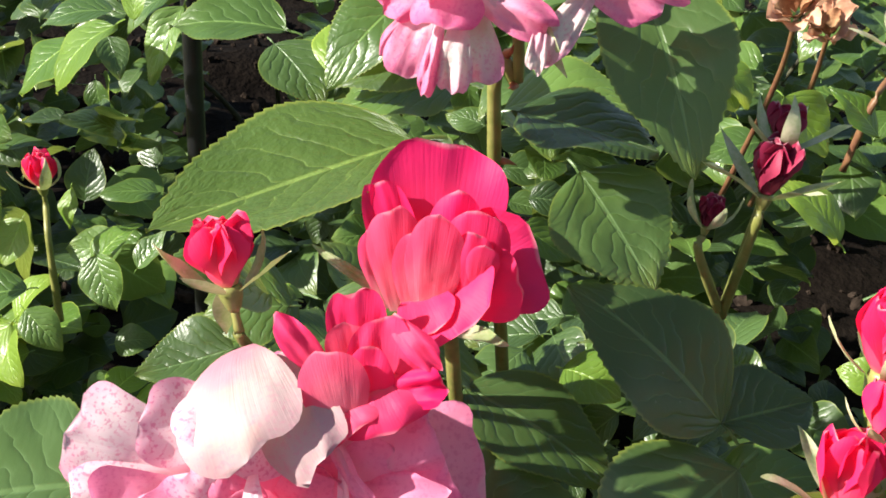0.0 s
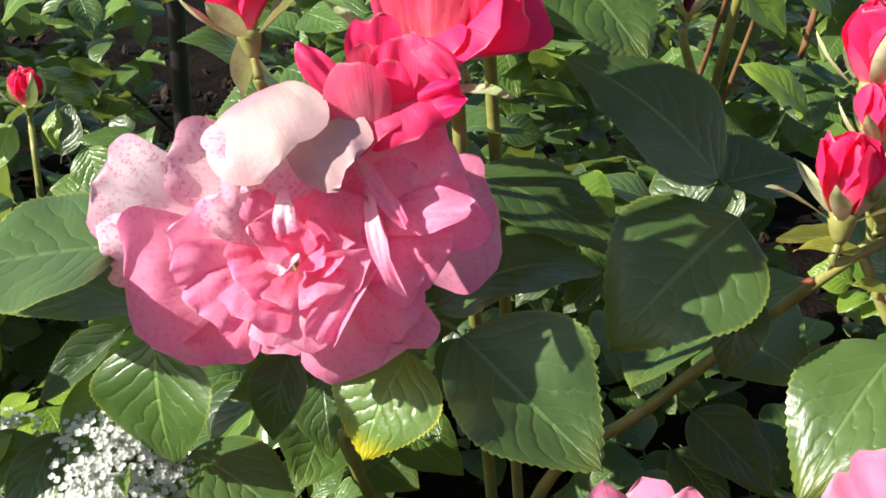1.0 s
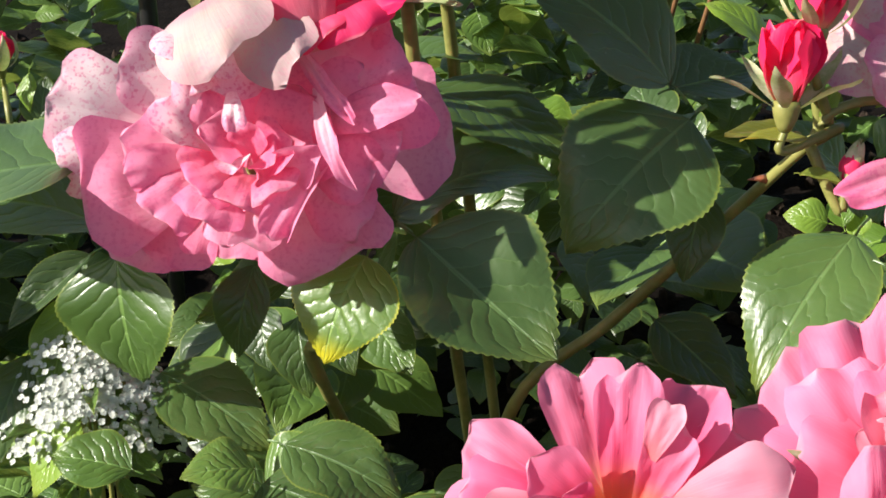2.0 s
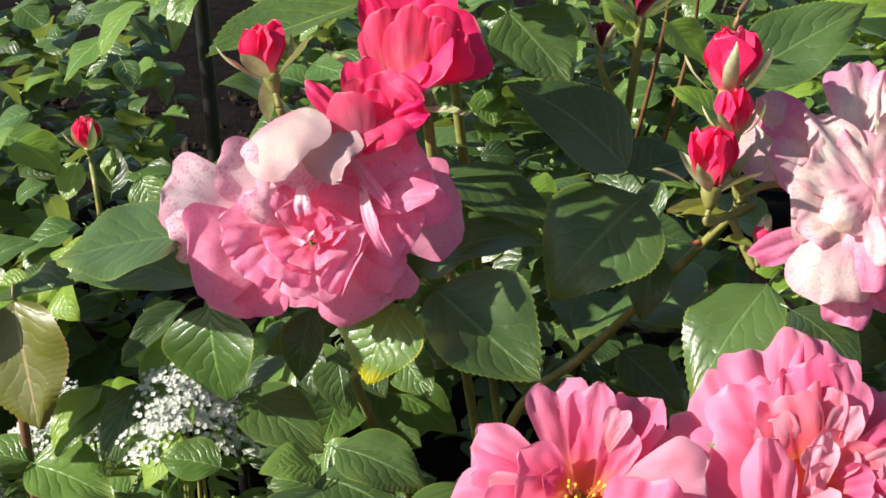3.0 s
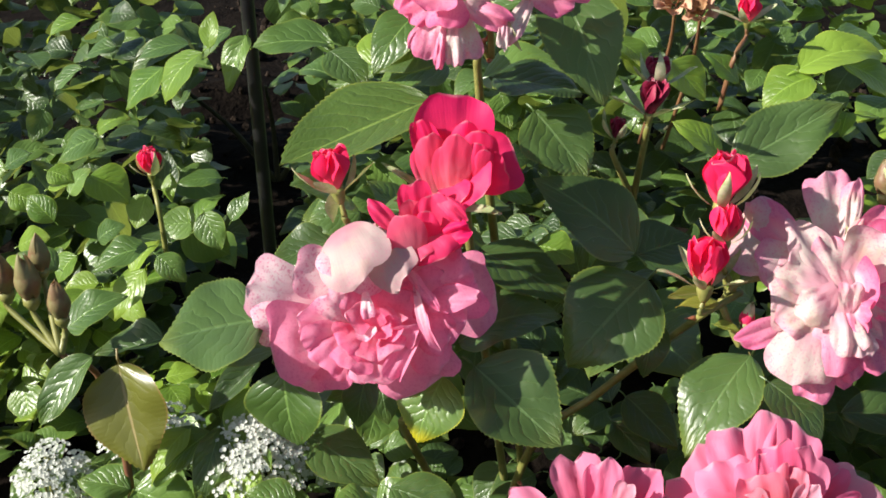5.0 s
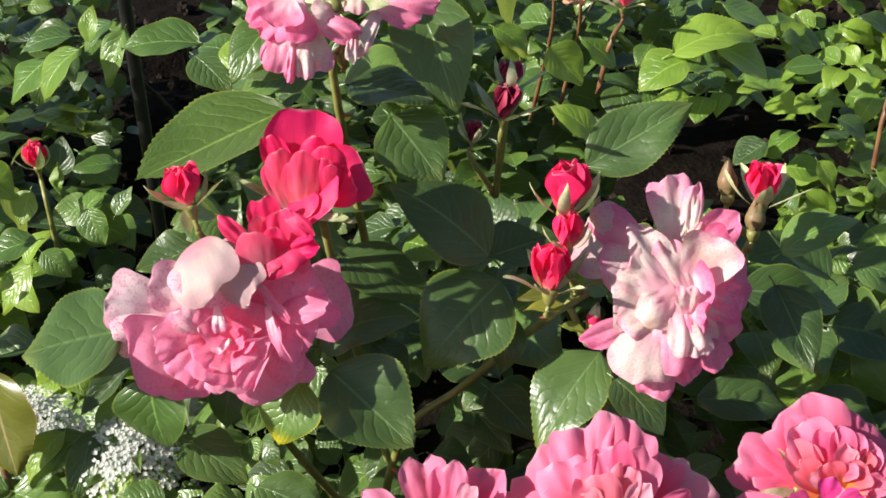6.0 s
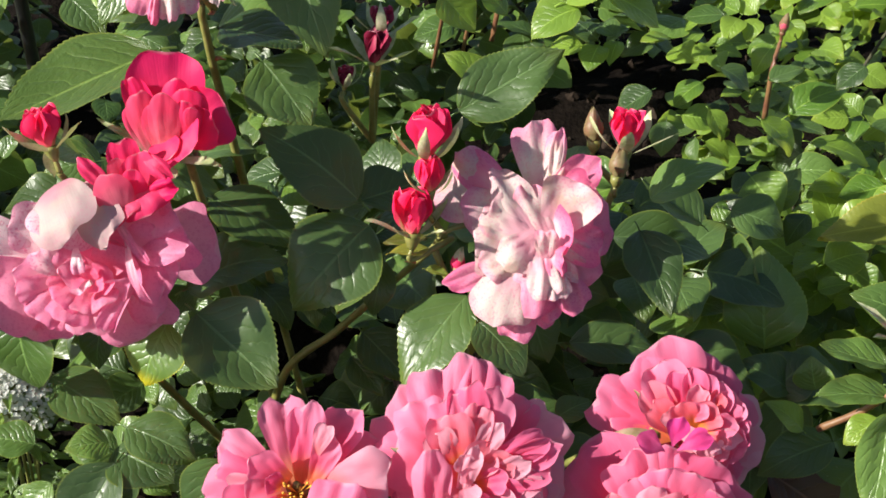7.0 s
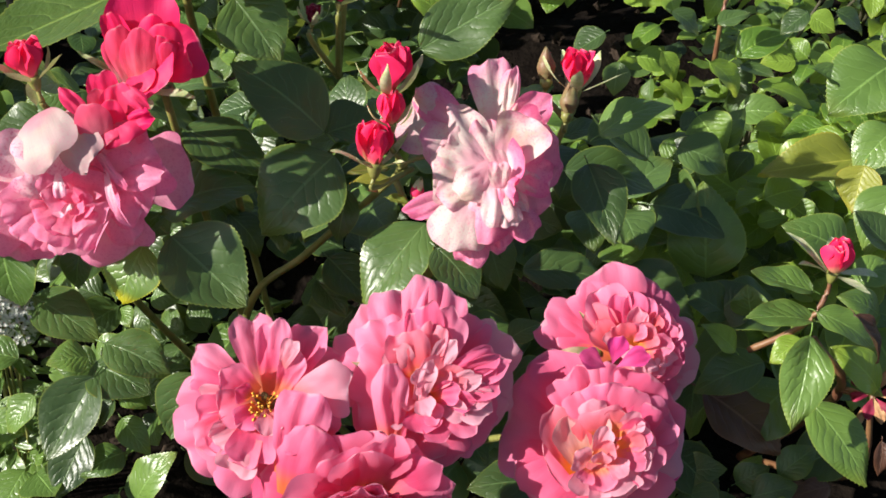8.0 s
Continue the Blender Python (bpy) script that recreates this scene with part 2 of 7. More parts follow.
def sheet_mesh(name, rows, material):
    """A smooth mesh from rows of equal length of (point, u, v)."""
    n = len(rows[0])
    points = [p for row in rows for p, u, v in row]
    faces = [(i * n + j, i * n + j + 1, (i + 1) * n + j + 1, (i + 1) * n + j) for i in range(len(rows) - 1) for j in range(n - 1)]
    mesh = bpy.data.meshes.new(name)
    mesh.from_pydata(points, [], faces)
    flat = [(u, v) for row in rows for p, u, v in row]
    layer = mesh.uv_layers.new(name="UVMap")
    index = np.empty(len(mesh.loops), dtype=np.int32)
    mesh.loops.foreach_get("vertex_index", index)
    layer.data.foreach_set("uv", np.array(flat, dtype=np.float32)[index].ravel())
    mesh.polygons.foreach_set("use_smooth", [True] * len(mesh.polygons))
    mesh.materials.append(material)
    return mesh


def tube_mesh(name, points, radii, material, sides=8, caps=True):
    """A round stem along points."""
    points = [Vector(p) for p in points]
    verts, faces = [], []
    guide = Vector((0.31, 0.17, 0.94))
    for i, p in enumerate(points):
        way = (points[min(i + 1, len(points) - 1)] - points[max(i - 1, 0)]).normalized()
        a = way.cross(guide if abs(way.dot(guide)) < 0.95 else Vector((1, 0, 0))).normalized()
        b = way.cross(a)
        for k in range(sides):
            t = 2 * math.pi * k / sides
            verts.append(p + radii[i] * (math.cos(t) * a + math.sin(t) * b))
    for i in range(len(points) - 1):
        for k in range(sides):
            j = (k + 1) % sides
            faces.append((i * sides + k, i * sides + j, (i + 1) * sides + j, (i + 1) * sides + k))
    if caps:
        faces.append(tuple(range(sides))[::-1])
        faces.append(tuple((len(points) - 1) * sides + k for k in range(sides)))
    mesh = bpy.data.meshes.new(name)
    mesh.from_pydata(verts, [], faces)
    mesh.polygons.foreach_set("use_smooth", [True] * len(mesh.polygons))
    mesh.materials.append(material)
    return mesh


def smooth_line(points, steps=6):
    """A Catmull-Rom line through points."""
    p = [Vector(q) for q in points]
    p = [2 * p[0] - p[1], *p, 2 * p[-1] - p[-2]]
    line = []
    for i in range(1, len(p) - 2):
        for k in range(steps):
            t = k / steps
            line.append(0.5 * (2 * p[i] + (p[i + 1] - p[i - 1]) * t + (2 * p[i - 1] - 5 * p[i] + 4 * p[i + 1] - p[i + 2]) * t * t + (3 * p[i] - p[i - 1] - 3 * p[i + 1] + p[i + 2]) * t ** 3))
    return [*line, p[-2]]


def stem(parent, points, r0, r1, material=STEM, name="stem", thorns=0, seed=1):
    line = smooth_line(points)
    n = len(line) - 1
    dice = random.Random(seed)
    radii = [(r0 + (r1 - r0) * i / n) * (1 + 0.07 * dice.uniform(-1, 1)) for i in range(n + 1)]
    mid = line[0]
    ob = link(name, tube_mesh(name, [q - mid for q in line], radii, material, 10), Matrix.Translation(mid), parent)
    for k in range(thorns):
        i = dice.randrange(1, n)
        way = (line[i + 1] - line[i - 1]).normalized()
        out = way.cross(Vector((dice.uniform(-1, 1), dice.uniform(-1, 1), dice.uniform(-1, 1)))).normalized()
        m = tube_mesh("thorn", [out * radii[i] * 0.7, out * (radii[i] + 0.002) - way * 0.0004, out * (radii[i] + 0.0048) - way * 0.002], [0.0016, 0.0009, 0.0001], THORN, 6)
        link("thorn", m, Matrix.Translation(line[i]), ob)
    return ob


def turned(axis_x, axis_y, axis_z, at, scale=(1, 1, 1)):
    m = Matrix((axis_x * scale[0], axis_y * scale[1], axis_z * scale[2])).transposed().to_4x4()
    m.translation = at
    return m


# ---- leaves ----
def leaf_mesh(seed, material, fold=0.25, bow=0.10, teeth=24, nu=6, nv=72, petiole=0.14, wave=0.02, full=0.36):
    """A leaflet of length 1 and width 1 along +y, its face to +z, with a toothed rim and a short stalk."""
    dice = random.Random(seed)
    rows = []
    ph1, ph2 = dice.uniform(0, 6), dice.uniform(0, 6)
    twist = dice.uniform(-0.18, 0.18)
    for i in range(nv + 1):
        v = i / nv
        w = (math.sin(math.pi * v ** (0.73 + 0.4 * (full - 0.36))) ** 0.84) * (1 - 0.20 * v ** 4)
        w = max(w, 0.0) * 0.53
        tooth = (v * teeth) % 1.0
        tooth = (tooth if tooth < 0.75 else (1 - tooth) * 3) * 0.022 * (1 if 0.06 < v < 0.97 else 0)
        row = []
        for j in range(nu + 1):
            u = -1 + 2 * j / nu
            x = u * w + (tooth * (1 if u > 0 else -1) if abs(u) > 0.99 else 0)
            y = v + (0.010 * tooth / 0.022 if abs(u) > 0.99 else 0)
            z = fold * abs(x) * (1 - 0.35 * v) - fold * 0.12 + bow * 4 * v * (1 - v) * 0.5
            z += wave * math.sin(7.5 * v + ph1 + u * 0.9) * abs(u) + 0.5 * wave * math.sin(15 * v + ph2 - 2 * u) * u * u
            z -= 0.10 * bow * v ** 3 * 4 + 0.06 * u * u * abs(u) * (0.5 + 0.5 * math.sin(ph2))
            z += twist * (v - 0.4) * x
            row.append(((x, y, z), 0.5 + 0.5 * u, v))
        rows.append(row)
    if petiole:
        first = rows[0][nu // 2][0]
        stalk = []
        for k in range(3):
            y = -petiole * (1 - k / 3)
            stalk.append([((0.016 * (-1 + 2 * j / nu), y, first[2] - 0.25 * petiole * (1 - k / 3) ** 2 + 0.012 * (1 - (-1 + 2 * j / nu) ** 2)), 0.5, 0.0) for j in range(nu + 1)])
        rows = stalk + rows
    return sheet_mesh("leaf", rows, material)


def leaf_set(material, seeds, **how):
    made = []
    for s in seeds:
        dice = random.Random(s * 7 + 1)
        made.append(leaf_mesh(s, material, dice.uniform(0.10, 0.42), dice.uniform(-0.05, 0.22), wave=dice.uniform(0.012, 0.035), full=dice.uniform(0.3, 0.5), **how))
    return made


NEAR = {"mature": leaf_set(LEAF, range(10)), "fresh": leaf_set(FRESH, range(20, 28)), "bright": leaf_set(BRIGHT, range(80, 86)), "olive": leaf_set(OLIVE, range(30, 34)), "yellow": leaf_set(YELLOW, range(40, 43)), "broad": leaf_set(BROAD, range(11, 15)), "lit_tip": leaf_set(LIT_TIP, range(44, 46)), "brown": leaf_set(BROWN, range(46, 49))}
FAR = {"mature": leaf_set(LEAF, range(50, 56), teeth=9, nu=4, nv=14), "fresh": leaf_set(FRESH, range(60, 68), teeth=9, nu=4, nv=14), "bright": leaf_set(BRIGHT, range(90, 98), teeth=9, nu=4, nv=14), "olive": leaf_set(OLIVE, range(70, 73), teeth=9, nu=4, nv=14)}
leaf_count = [0]


def leaf(parent, base, tip, wide, face=(0, 0, 1), kind="mature", store=None, label=""):
    """One leaflet from its base to its tip, wide metres across, with its upper side towards face."""
    store = NEAR if store is None else store
    base, tip = Vector(base), Vector(tip)
    length = (tip - base).length
    y = (tip - base).normalized()
    z = Vector(face)
    z = (z - y * z.dot(y)).normalized()
    x = y.cross(z)
    leaf_count[0] += 1
    mesh = store[kind][(leaf_count[0] * 7) % len(store[kind])]
    return link("leaf", mesh, turned(x, y, z, base, (wide, length, length)), parent, label)


# ---- petals, blooms and buds ----
def petal_mesh(material, length, width, start, end, cup=0.0, curl=0.0, ruffle=0.05, seed=0, bend=1.3, shape=0.62, notch=0.0, point=0.0, foot=0.16, nu=11, nv=13, roll=0.0, crumple=0.018):
    """A petal that rises from the origin along +z, its inner side to -y. start and end: its lean from the axis at foot and rim, degrees.
    cup: how far it wraps round the axis, radians at the rim of its width; curl: outward roll of its sides; roll: extra backward roll of the rim."""
    dice = random.Random(seed)
    ph = [dice.uniform(0, 6.28) for _ in range(6)]
    lean_side = dice.uniform(-0.10, 0.10)
    a0, a1 = radians(start), radians(end)
    steps = [1 - (1 - i / nv) ** 1.55 for i in range(nv + 1)]
    tang = [a0 + (a1 - a0) * v ** bend + radians(roll) * max(0.0, (v - 0.72) / 0.28) ** 2 for v in steps]
    path = [(0.0, 0.0)]
    for i in range(nv):
        d, a = (steps[i + 1] - steps[i]) * length, 0.5 * (tang[i] + tang[i + 1])
        path.append((path[-1][0] + math.sin(a) * d, path[-1][1] + math.cos(a) * d))
    rows = []
    for i, v in enumerate(steps):
        prof = foot + (1 - foot) * math.sin(math.pi * 0.5 * min(1.0, v / shape)) ** 1.1
        if v > shape:
            q = (v - shape) / (1 - shape)
            prof *= (1 - q ** (1.6 + point)) * 0.98 + 0.02 if point else math.sqrt(max(0.0, 1 - q ** 2.3)) + 0.012
        hw = width * 0.5 * prof
        r, h = path[i]
        ny, nz = -math.cos(tang[i]), math.sin(tang[i])
        row = []
        for j in range(nu):
            u = -1 + 2 * j / (nu - 1)
            ang = cup * u * min(1.0, 0.3 + v)
            if abs(cup) > 1e-3:
                x, inward = hw * math.sin(ang) / cup, hw * (1 - math.cos(ang)) / cup
            else:
                x, inward = hw * u, 0.0
            s = u * prof
            inward -= curl * hw * max(0.0, abs(u) - 0.45) ** 2 * 1.6 * v
            wob = ruffle * length * v ** 1.6 * (0.55 * math.sin(3.1 * s + ph[0] + 2 * v) + 0.35 * math.sin(6.3 * s + ph[1] - 3 * v) * v + 0.25 * math.sin(7.0 * v + ph[2] + s))
            rim = -notch * length * max(0.0, v - 0.6) * 2.5 * math.exp(-(s / 0.22) ** 2) + 0.05 * length * v ** 3 * math.sin(4.2 * s + ph[3]) + 0.014 * length * v ** 4 * math.sin(11.0 * s + ph[4])
            q = (s * 1.7 + ph[0] * 9, v * 2.6 + ph[1] * 5, ph[2])
            off = inward + wob + crumple * length * min(1.0, 2.2 * v) * (noise.noise(q) + 0.6 * noise.noise((q[0] * 2.3, q[1] * 2.3, q[2])))
            dy, dz = math.sin(tang[i]), math.cos(tang[i])
            row.append(((x + lean_side * v * v * length, r + ny * off + dy * rim, h + nz * off + dz * rim), 0.5 + 0.5 * s, v))
        rows.append(row)
    return sheet_mesh("petal", rows, material)


def frame_of(axis, up=(0, 0, 1)):
    """A turn whose z is axis and whose y leans to up."""
    z = Vector(axis).normalized()
    y = Vector(up)
    y = (y - z * y.dot(z)).normalized()
    return Matrix((y.cross(z), y, z)).transposed().to_4x4()


def set_petal(parent, spot, phi, mesh, radius=0.0, label="", lift=0.0):
    """A petal at phi degrees round the bloom's axis; 0 is the bloom's up side, clockwise as seen from its face."""
    m = spot @ Matrix.Rotation(radians(-phi), 4, "Z") @ Matrix.Translation((0, radius, lift))
    return link("petal", mesh, m, parent, label)


def whorl(parent, spot, count, radius, length, width, start, end, material, cup=0.5, curl=0.0, ruffle=0.05, phase=0.0, seed=0, jitter=0.12, lift=0.0, **how):
    dice = random.Random(seed * 31 + 5)
    for k in range(count):
        f = 1 + dice.uniform(-jitter, jitter)
        mesh = petal_mesh(material, length * f, width * (1 + dice.uniform(-jitter, jitter)), start + dice.uniform(-8, 8), end + dice.uniform(-14, 14), cup, curl, ruffle, seed * 100 + k, **how)
        set_petal(parent, spot, phase + 360 * k / count + dice.uniform(-10, 10), mesh, radius * (1 + dice.uniform(-0.2, 0.2)), lift=lift)


def calyx(parent, spot, size, sepal_length, lean=60, material=SEPAL, hip=STEM, spread=None, seed=3, broad=0.42):
    """The green cup under a bloom with five pointed sepals."""
    dice = random.Random(seed)
    m = tube_mesh("hip", [(0, 0, -0.62 * size), (0, 0, -0.45 * size), (0, 0, -0.2 * size), (0, 0, 0.08 * size), (0, 0, 0.25 * size)], [0.13 * size, 0.24 * size, 0.33 * size, 0.40 * size, 0.36 * size], hip, 12)
    link("hip", m, spot, parent)
    for k in range(5):
        a = (spread[k] if spread else lean + dice.uniform(-22, 22))
        mesh = petal_mesh(material, sepal_length * dice.uniform(0.85, 1.15), sepal_length * broad, max(60, a * 0.8), a if a > 40 else a - 22 if a > 10 else a - 55, 0.6, 0.1, 0.05, seed * 11 + k, shape=0.22, point=0.2, foot=0.7, nu=5, nv=10)
        mesh.name = "sepal"
        link("sepal", mesh, spot @ Matrix.Rotation(radians(72 * k + dice.uniform(-12, 12)), 4, "Z") @ Matrix.Translation((0, 0.45 * size, 0.10 * size)), parent)


def part(name, parent, at):
    """An Empty for a part that is made of pieces of its own."""
    ob = new(name)
    ob.empty_display_size = 0.01
    ob.parent = parent
    ob.matrix_parent_inverse = parent.matrix_world.inverted()
    ob.location = at
    bpy.context.view_layer.update()
    return ob


def bud(parent, foot, axis, height, width, outer=BUD_RED, inner=BUD_RED, sepals=SEPAL, lean=30, sepal_length=None, open_rim=0.35, seed=1, spread=None, name="rose_bud", label="", down=None, stalk=STEM, broad=0.42):
    """A closed or opening bud: petals wrapped round one another on a green cup. down: points that its stalk runs to."""
    foot = Vector(foot)
    p = part(name, parent, foot)
    if label:
        p["label"] = label
    spot = Matrix.Translation(foot) @ frame_of(axis)
    if open_rim <= 0.0:  # shut: a smooth ovoid body under folded sepals
        ring = (0.18, 0.40, 0.52, 0.55, 0.50, 0.38, 0.22, 0.05)
        body = tube_mesh("petal", [(0, 0, height * (0.02 + 0.13 * i)) for i in range(8)], [width * 0.74 * r for r in ring], inner, 12)
        link("petal", body, spot, p)
        for k in range(5):
            m = petal_mesh(sepals, height * 1.16, width * 0.78, 34, -36, 1.1, 0.0, 0.02, seed * 13 + k, bend=0.7, shape=0.35, point=0.3, foot=0.5, nu=5, nv=9)
            m.name = "sepal"
            link("sepal", m, spot @ Matrix.Rotation(radians(72 * k + 20 * seed), 4, "Z") @ Matrix.Translation((0, 0.22 * width, -0.02 * height)), p)
        link("hip", tube_mesh("hip", [(0, 0, -0.42 * width), (0, 0, -0.2 * width), (0, 0, 0.06 * width)], [0.12 * width, 0.26 * width, 0.26 * width], stalk, 10), spot, p)
    for k in range(9 if open_rim > 0.0 else 0):
        f = 1 - 0.05 * k
        mesh = petal_mesh(outer if k < 3 else inner, height * (1.02 + 0.012 * k), width * 1.45 * f, 66 - 6 * k, -32 + 44 * open_rim - 2 * k, 1.25, 0.15, 0.02 + 0.05 * open_rim, seed * 50 + k, bend=0.42, shape=0.58, roll=55 * open_rim if k < 4 else 15 * open_rim, notch=0.12 * open_rim, nu=9, nv=11, crumple=0.02 + 0.04 * open_rim)
        set_petal(p, spot, 137.5 * k + 40 * seed, mesh, 0.02 * width)
    if open_rim > 0.0:
        calyx(p, spot, width * 0.5, sepal_length or height * 1.15, lean, sepals, spread=spread, seed=seed, broad=broad)
    if down:
        start = foot - Vector(axis).normalized() * width * 0.28
        stem(parent, [start, start - Vector(axis).normalized() * 0.006, *down], 0.0011, 0.0019, stalk, seed=seed)
    return p


def petal_rows(parent, spot, material, rows, seed, ruffle=0.06, curl=0.15, shape=0.62, roll=0.0, radius=0.003, crumple=0.022):
    """Single petals: (degrees round the axis, length and width in mm, lean at foot and rim, bend, cup, lift in mm)."""
    for k, (phi, long, wide, start, end, bend, cup, lift) in enumerate(rows):
        mesh = petal_mesh(material, long / 1000, wide / 1000, start, end, cup, curl, ruffle, seed * 17 + k, bend=bend, shape=shape, roll=roll, nu=17, nv=19, crumple=crumple)
        set_petal(parent, spot, phi, mesh, radius, lift=lift / 1000)


petal_count = [0]


def petal_sheet(material, length, width, cup=-0.4, bow=15.0, shape=0.66, ruffle=0.06, point=0.0, seed=0, foot=0.74, nu=17, nv=15):
    """A petal along +y with its seen side to +z. cup: how far its sides bend towards the seen side, radians; bow: the rise of its
    middle, degrees at foot and rim; shape: where it is widest; point: how pointed the rim is."""
    dice = random.Random(seed)
    ph = [dice.uniform(0, 6.28) for _ in range(6)]
    steps = [1 - (1 - i / nv) ** 1.5 for i in range(nv + 1)]
    a = radians(bow)
    line = [(0.0, 0.0)]
    for i in range(nv):
        v = 0.5 * (steps[i] + steps[i + 1])
        lean = a * (1 - 2 * v)
        d = steps[i + 1] - steps[i]
        line.append((line[-1][0] + d * math.cos(lean), line[-1][1] + d * math.sin(lean)))
    reach = line[-1][0]
    wavy = min(1.0, ruffle / 0.05)
    spread = abs(cup) / math.sin(min(abs(cup), 1.5)) if abs(cup) > 0.01 else 1.0
    rows = []
    for i, v in enumerate(steps):
        prof = foot + (1 - foot) * math.sin(math.pi * 0.5 * min(1.0, v / shape)) ** 1.1
        if v > shape:
            q = (v - shape) / (1 - shape)
            prof *= (1 - point) * math.sqrt(max(0.0, 1 - q ** 2.4)) + point * (1 - q ** 1.3) + 0.015
        hw = 0.5 * width * prof * spread
        along, rise = line[i][0] / reach * length, line[i][1] / reach * length
        row = []
        for j in range(nu):
            u = -1 + 2 * j / (nu - 1)
            s = u * prof
            bent = cup * u * (0.45 + 0.55 * v)
            x = hw * math.sin(bent) / cup if abs(cup) > 0.01 else hw * u
            z = rise + (hw * (1 - math.cos(bent)) / cup if abs(cup) > 0.01 else 0.0)
            flare = max(0.0, v - 0.62) ** 2 * (0.6 + 0.4 * math.sin(ph[5]))
            z -= flare * length * 0.9 * (0.5 + 0.5 * math.sin(2.1 * s + ph[0])) * (0.4 + 0.6 * wavy)
            z += ruffle * length * v ** 1.4 * (0.55 * math.sin(3.3 * s + ph[1] + 2 * v) + 0.4 * math.sin(6.9 * s + ph[2] - 3 * v) * v)
            q = (s * 1.8 + ph[0] * 9, v * 2.4 + ph[1] * 5, ph[2])
            z += 0.75 * ruffle * length * min(1.0, 2 * v) * (noise.noise(q) + 0.7 * noise.noise((q[0] * 2.4, q[1] * 2.0, q[2])))
            z += 0.006 * length * min(1.0, 2.5 * v) * noise.noise((s * 5.5 + ph[3] * 7, v * 1.5, ph[4]))
            rim = wavy * 0.045 * length * v ** 3 * math.sin(4.0 * s + ph[3]) + wavy * 0.022 * length * v ** 4 * math.sin(9.5 * s + ph[4]) - wavy * 0.05 * length * v ** 4 * math.exp(-((s - 0.25 * math.sin(ph[1])) / 0.16) ** 2) * (ph[2] > 3)
            row.append(((x, along + rim, z), 0.5 + 0.5 * s, v))
        rows.append(row)
    return sheet_mesh("petal", rows, material)


def face_frame(at, axis, up):
    """The place of a bloom and a turn whose z looks out of it."""
    return Matrix.Translation(Vector(at)) @ frame_of(axis, up)


def petal(parent, spot, material, base, tip, wide, cup=-0.4, bow=15.0, turn=0.0, shape=0.66, ruffle=0.06, point=0.0, foot=0.74):
    """One petal from its base to the middle of its rim, in mm across, up and out of the bloom's face."""
    petal_count[0] += 1
    base, tip = Vector(base) / 1000, Vector(tip) / 1000
    y = (tip - base).normalized()
    z = Vector((0, 0, 1))
    z = (z - y * z.dot(y)).normalized()
    z = Matrix.Rotation(radians(turn), 3, y) @ z
    x = y.cross(z)
    mesh = petal_sheet(material, (tip - base).length, wide / 1000, cup, bow, shape, ruffle, point, petal_count[0], foot)
    return link("sepal" if material is SEPAL else "petal", mesh, spot @ turned(x, y, z, base), parent)


# ---- ground ----
def ground():
    rows = []
    ring = [0, 0.3, 0.6, 0.8, 1.0, 1.2, 1.4, 1.6, 1.8, 2.0, 2.3, 2.6, 3.0, 4, 6, 10, 20, 60, 200, 900]
    line = [-r for r in ring[:0:-1]] + ring
    fine = sorted({round(-1.5 + 0.03 * i, 3) for i in range(101)} | {x for x in line if abs(x) > 1.5})
    for y in fine:
        row = []
        for x in fine:
            d = max(abs(x), abs(y))
            z = max(0.0, min(1.0, 2.4 - 1.6 * d)) * 0.030 * noise.fractal((x * 5, y * 5, 0.3), 1.0, 2.0, 4) - 0.02
            row.append(((x, y + 0.9, z), x, y))
        rows.append(row)
    mesh = sheet_mesh("ground", rows, SHADED_SOIL)
    return tagged(new("ground", mesh), "dark crumbly garden soil under the roses, shade put into its near-black colour", "ground", kind="structure")


ground()


def clods():
    """Loose crumbs and chips of soil over the bed."""
    dice = random.Random(4)
    bm = bmesh.new()
    bmesh.ops.create_icosphere(bm, subdivisions=2, radius=1.0)
    ball = [v.co.copy() for v in bm.verts]
    sides = [tuple(v.index for v in f.verts) for f in bm.faces]
    bm.free()
    verts, faces = [], []
    for number in range(3000):
        x, y = dice.uniform(-1.1, 1.3), dice.uniform(0.25, 2.3)
        z = 0.030 * noise.fractal((x * 5, (y - 0.9) * 5, 0.3), 1.0, 2.0, 4) - 0.02
        s = 0.0025 + 0.010 * dice.random() ** 3
        turn = Euler((dice.uniform(0, 6), dice.uniform(0, 6), dice.uniform(0, 6))).to_matrix()
        flat = Vector((dice.uniform(0.7, 1.4), dice.uniform(0.6, 1.2), dice.uniform(0.35, 0.9)))
        n = len(verts)
        verts += [Vector((x, y, z + s * 0.3)) + turn @ (Vector((b.x * flat.x, b.y * flat.y, b.z * flat.z)) * s * (1 + 0.55 * noise.noise(b * 1.4 + Vector((number, 0, 0))))) for b in ball]
        faces += [tuple(n + i for i in f) for f in sides]
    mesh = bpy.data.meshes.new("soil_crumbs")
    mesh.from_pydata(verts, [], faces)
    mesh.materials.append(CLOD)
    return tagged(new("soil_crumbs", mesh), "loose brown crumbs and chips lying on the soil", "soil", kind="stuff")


clods()


POST_AT = (-0.1460, 0.7474)


def iron_post():
    foot = Vector((*POST_AT, 0))
    post = thing("iron_post", foot, "slim black painted iron rod standing in the soil", "post")
    line = [Vector((0, 0, -0.05 + 0.15 * k)) for k in range(10)]
    link("rod", tube_mesh("rod", line, [0.0043] * 10, IRON, 16), Matrix.Translation(foot), post)
    link("collar", tube_mesh("collar", [(0, 0, -0.01), (0, 0, 0.012), (0, 0, 0.016)], [0.011, 0.011, 0.008], IRON, 14), Matrix.Translation(foot), post)
    return post


iron_post()

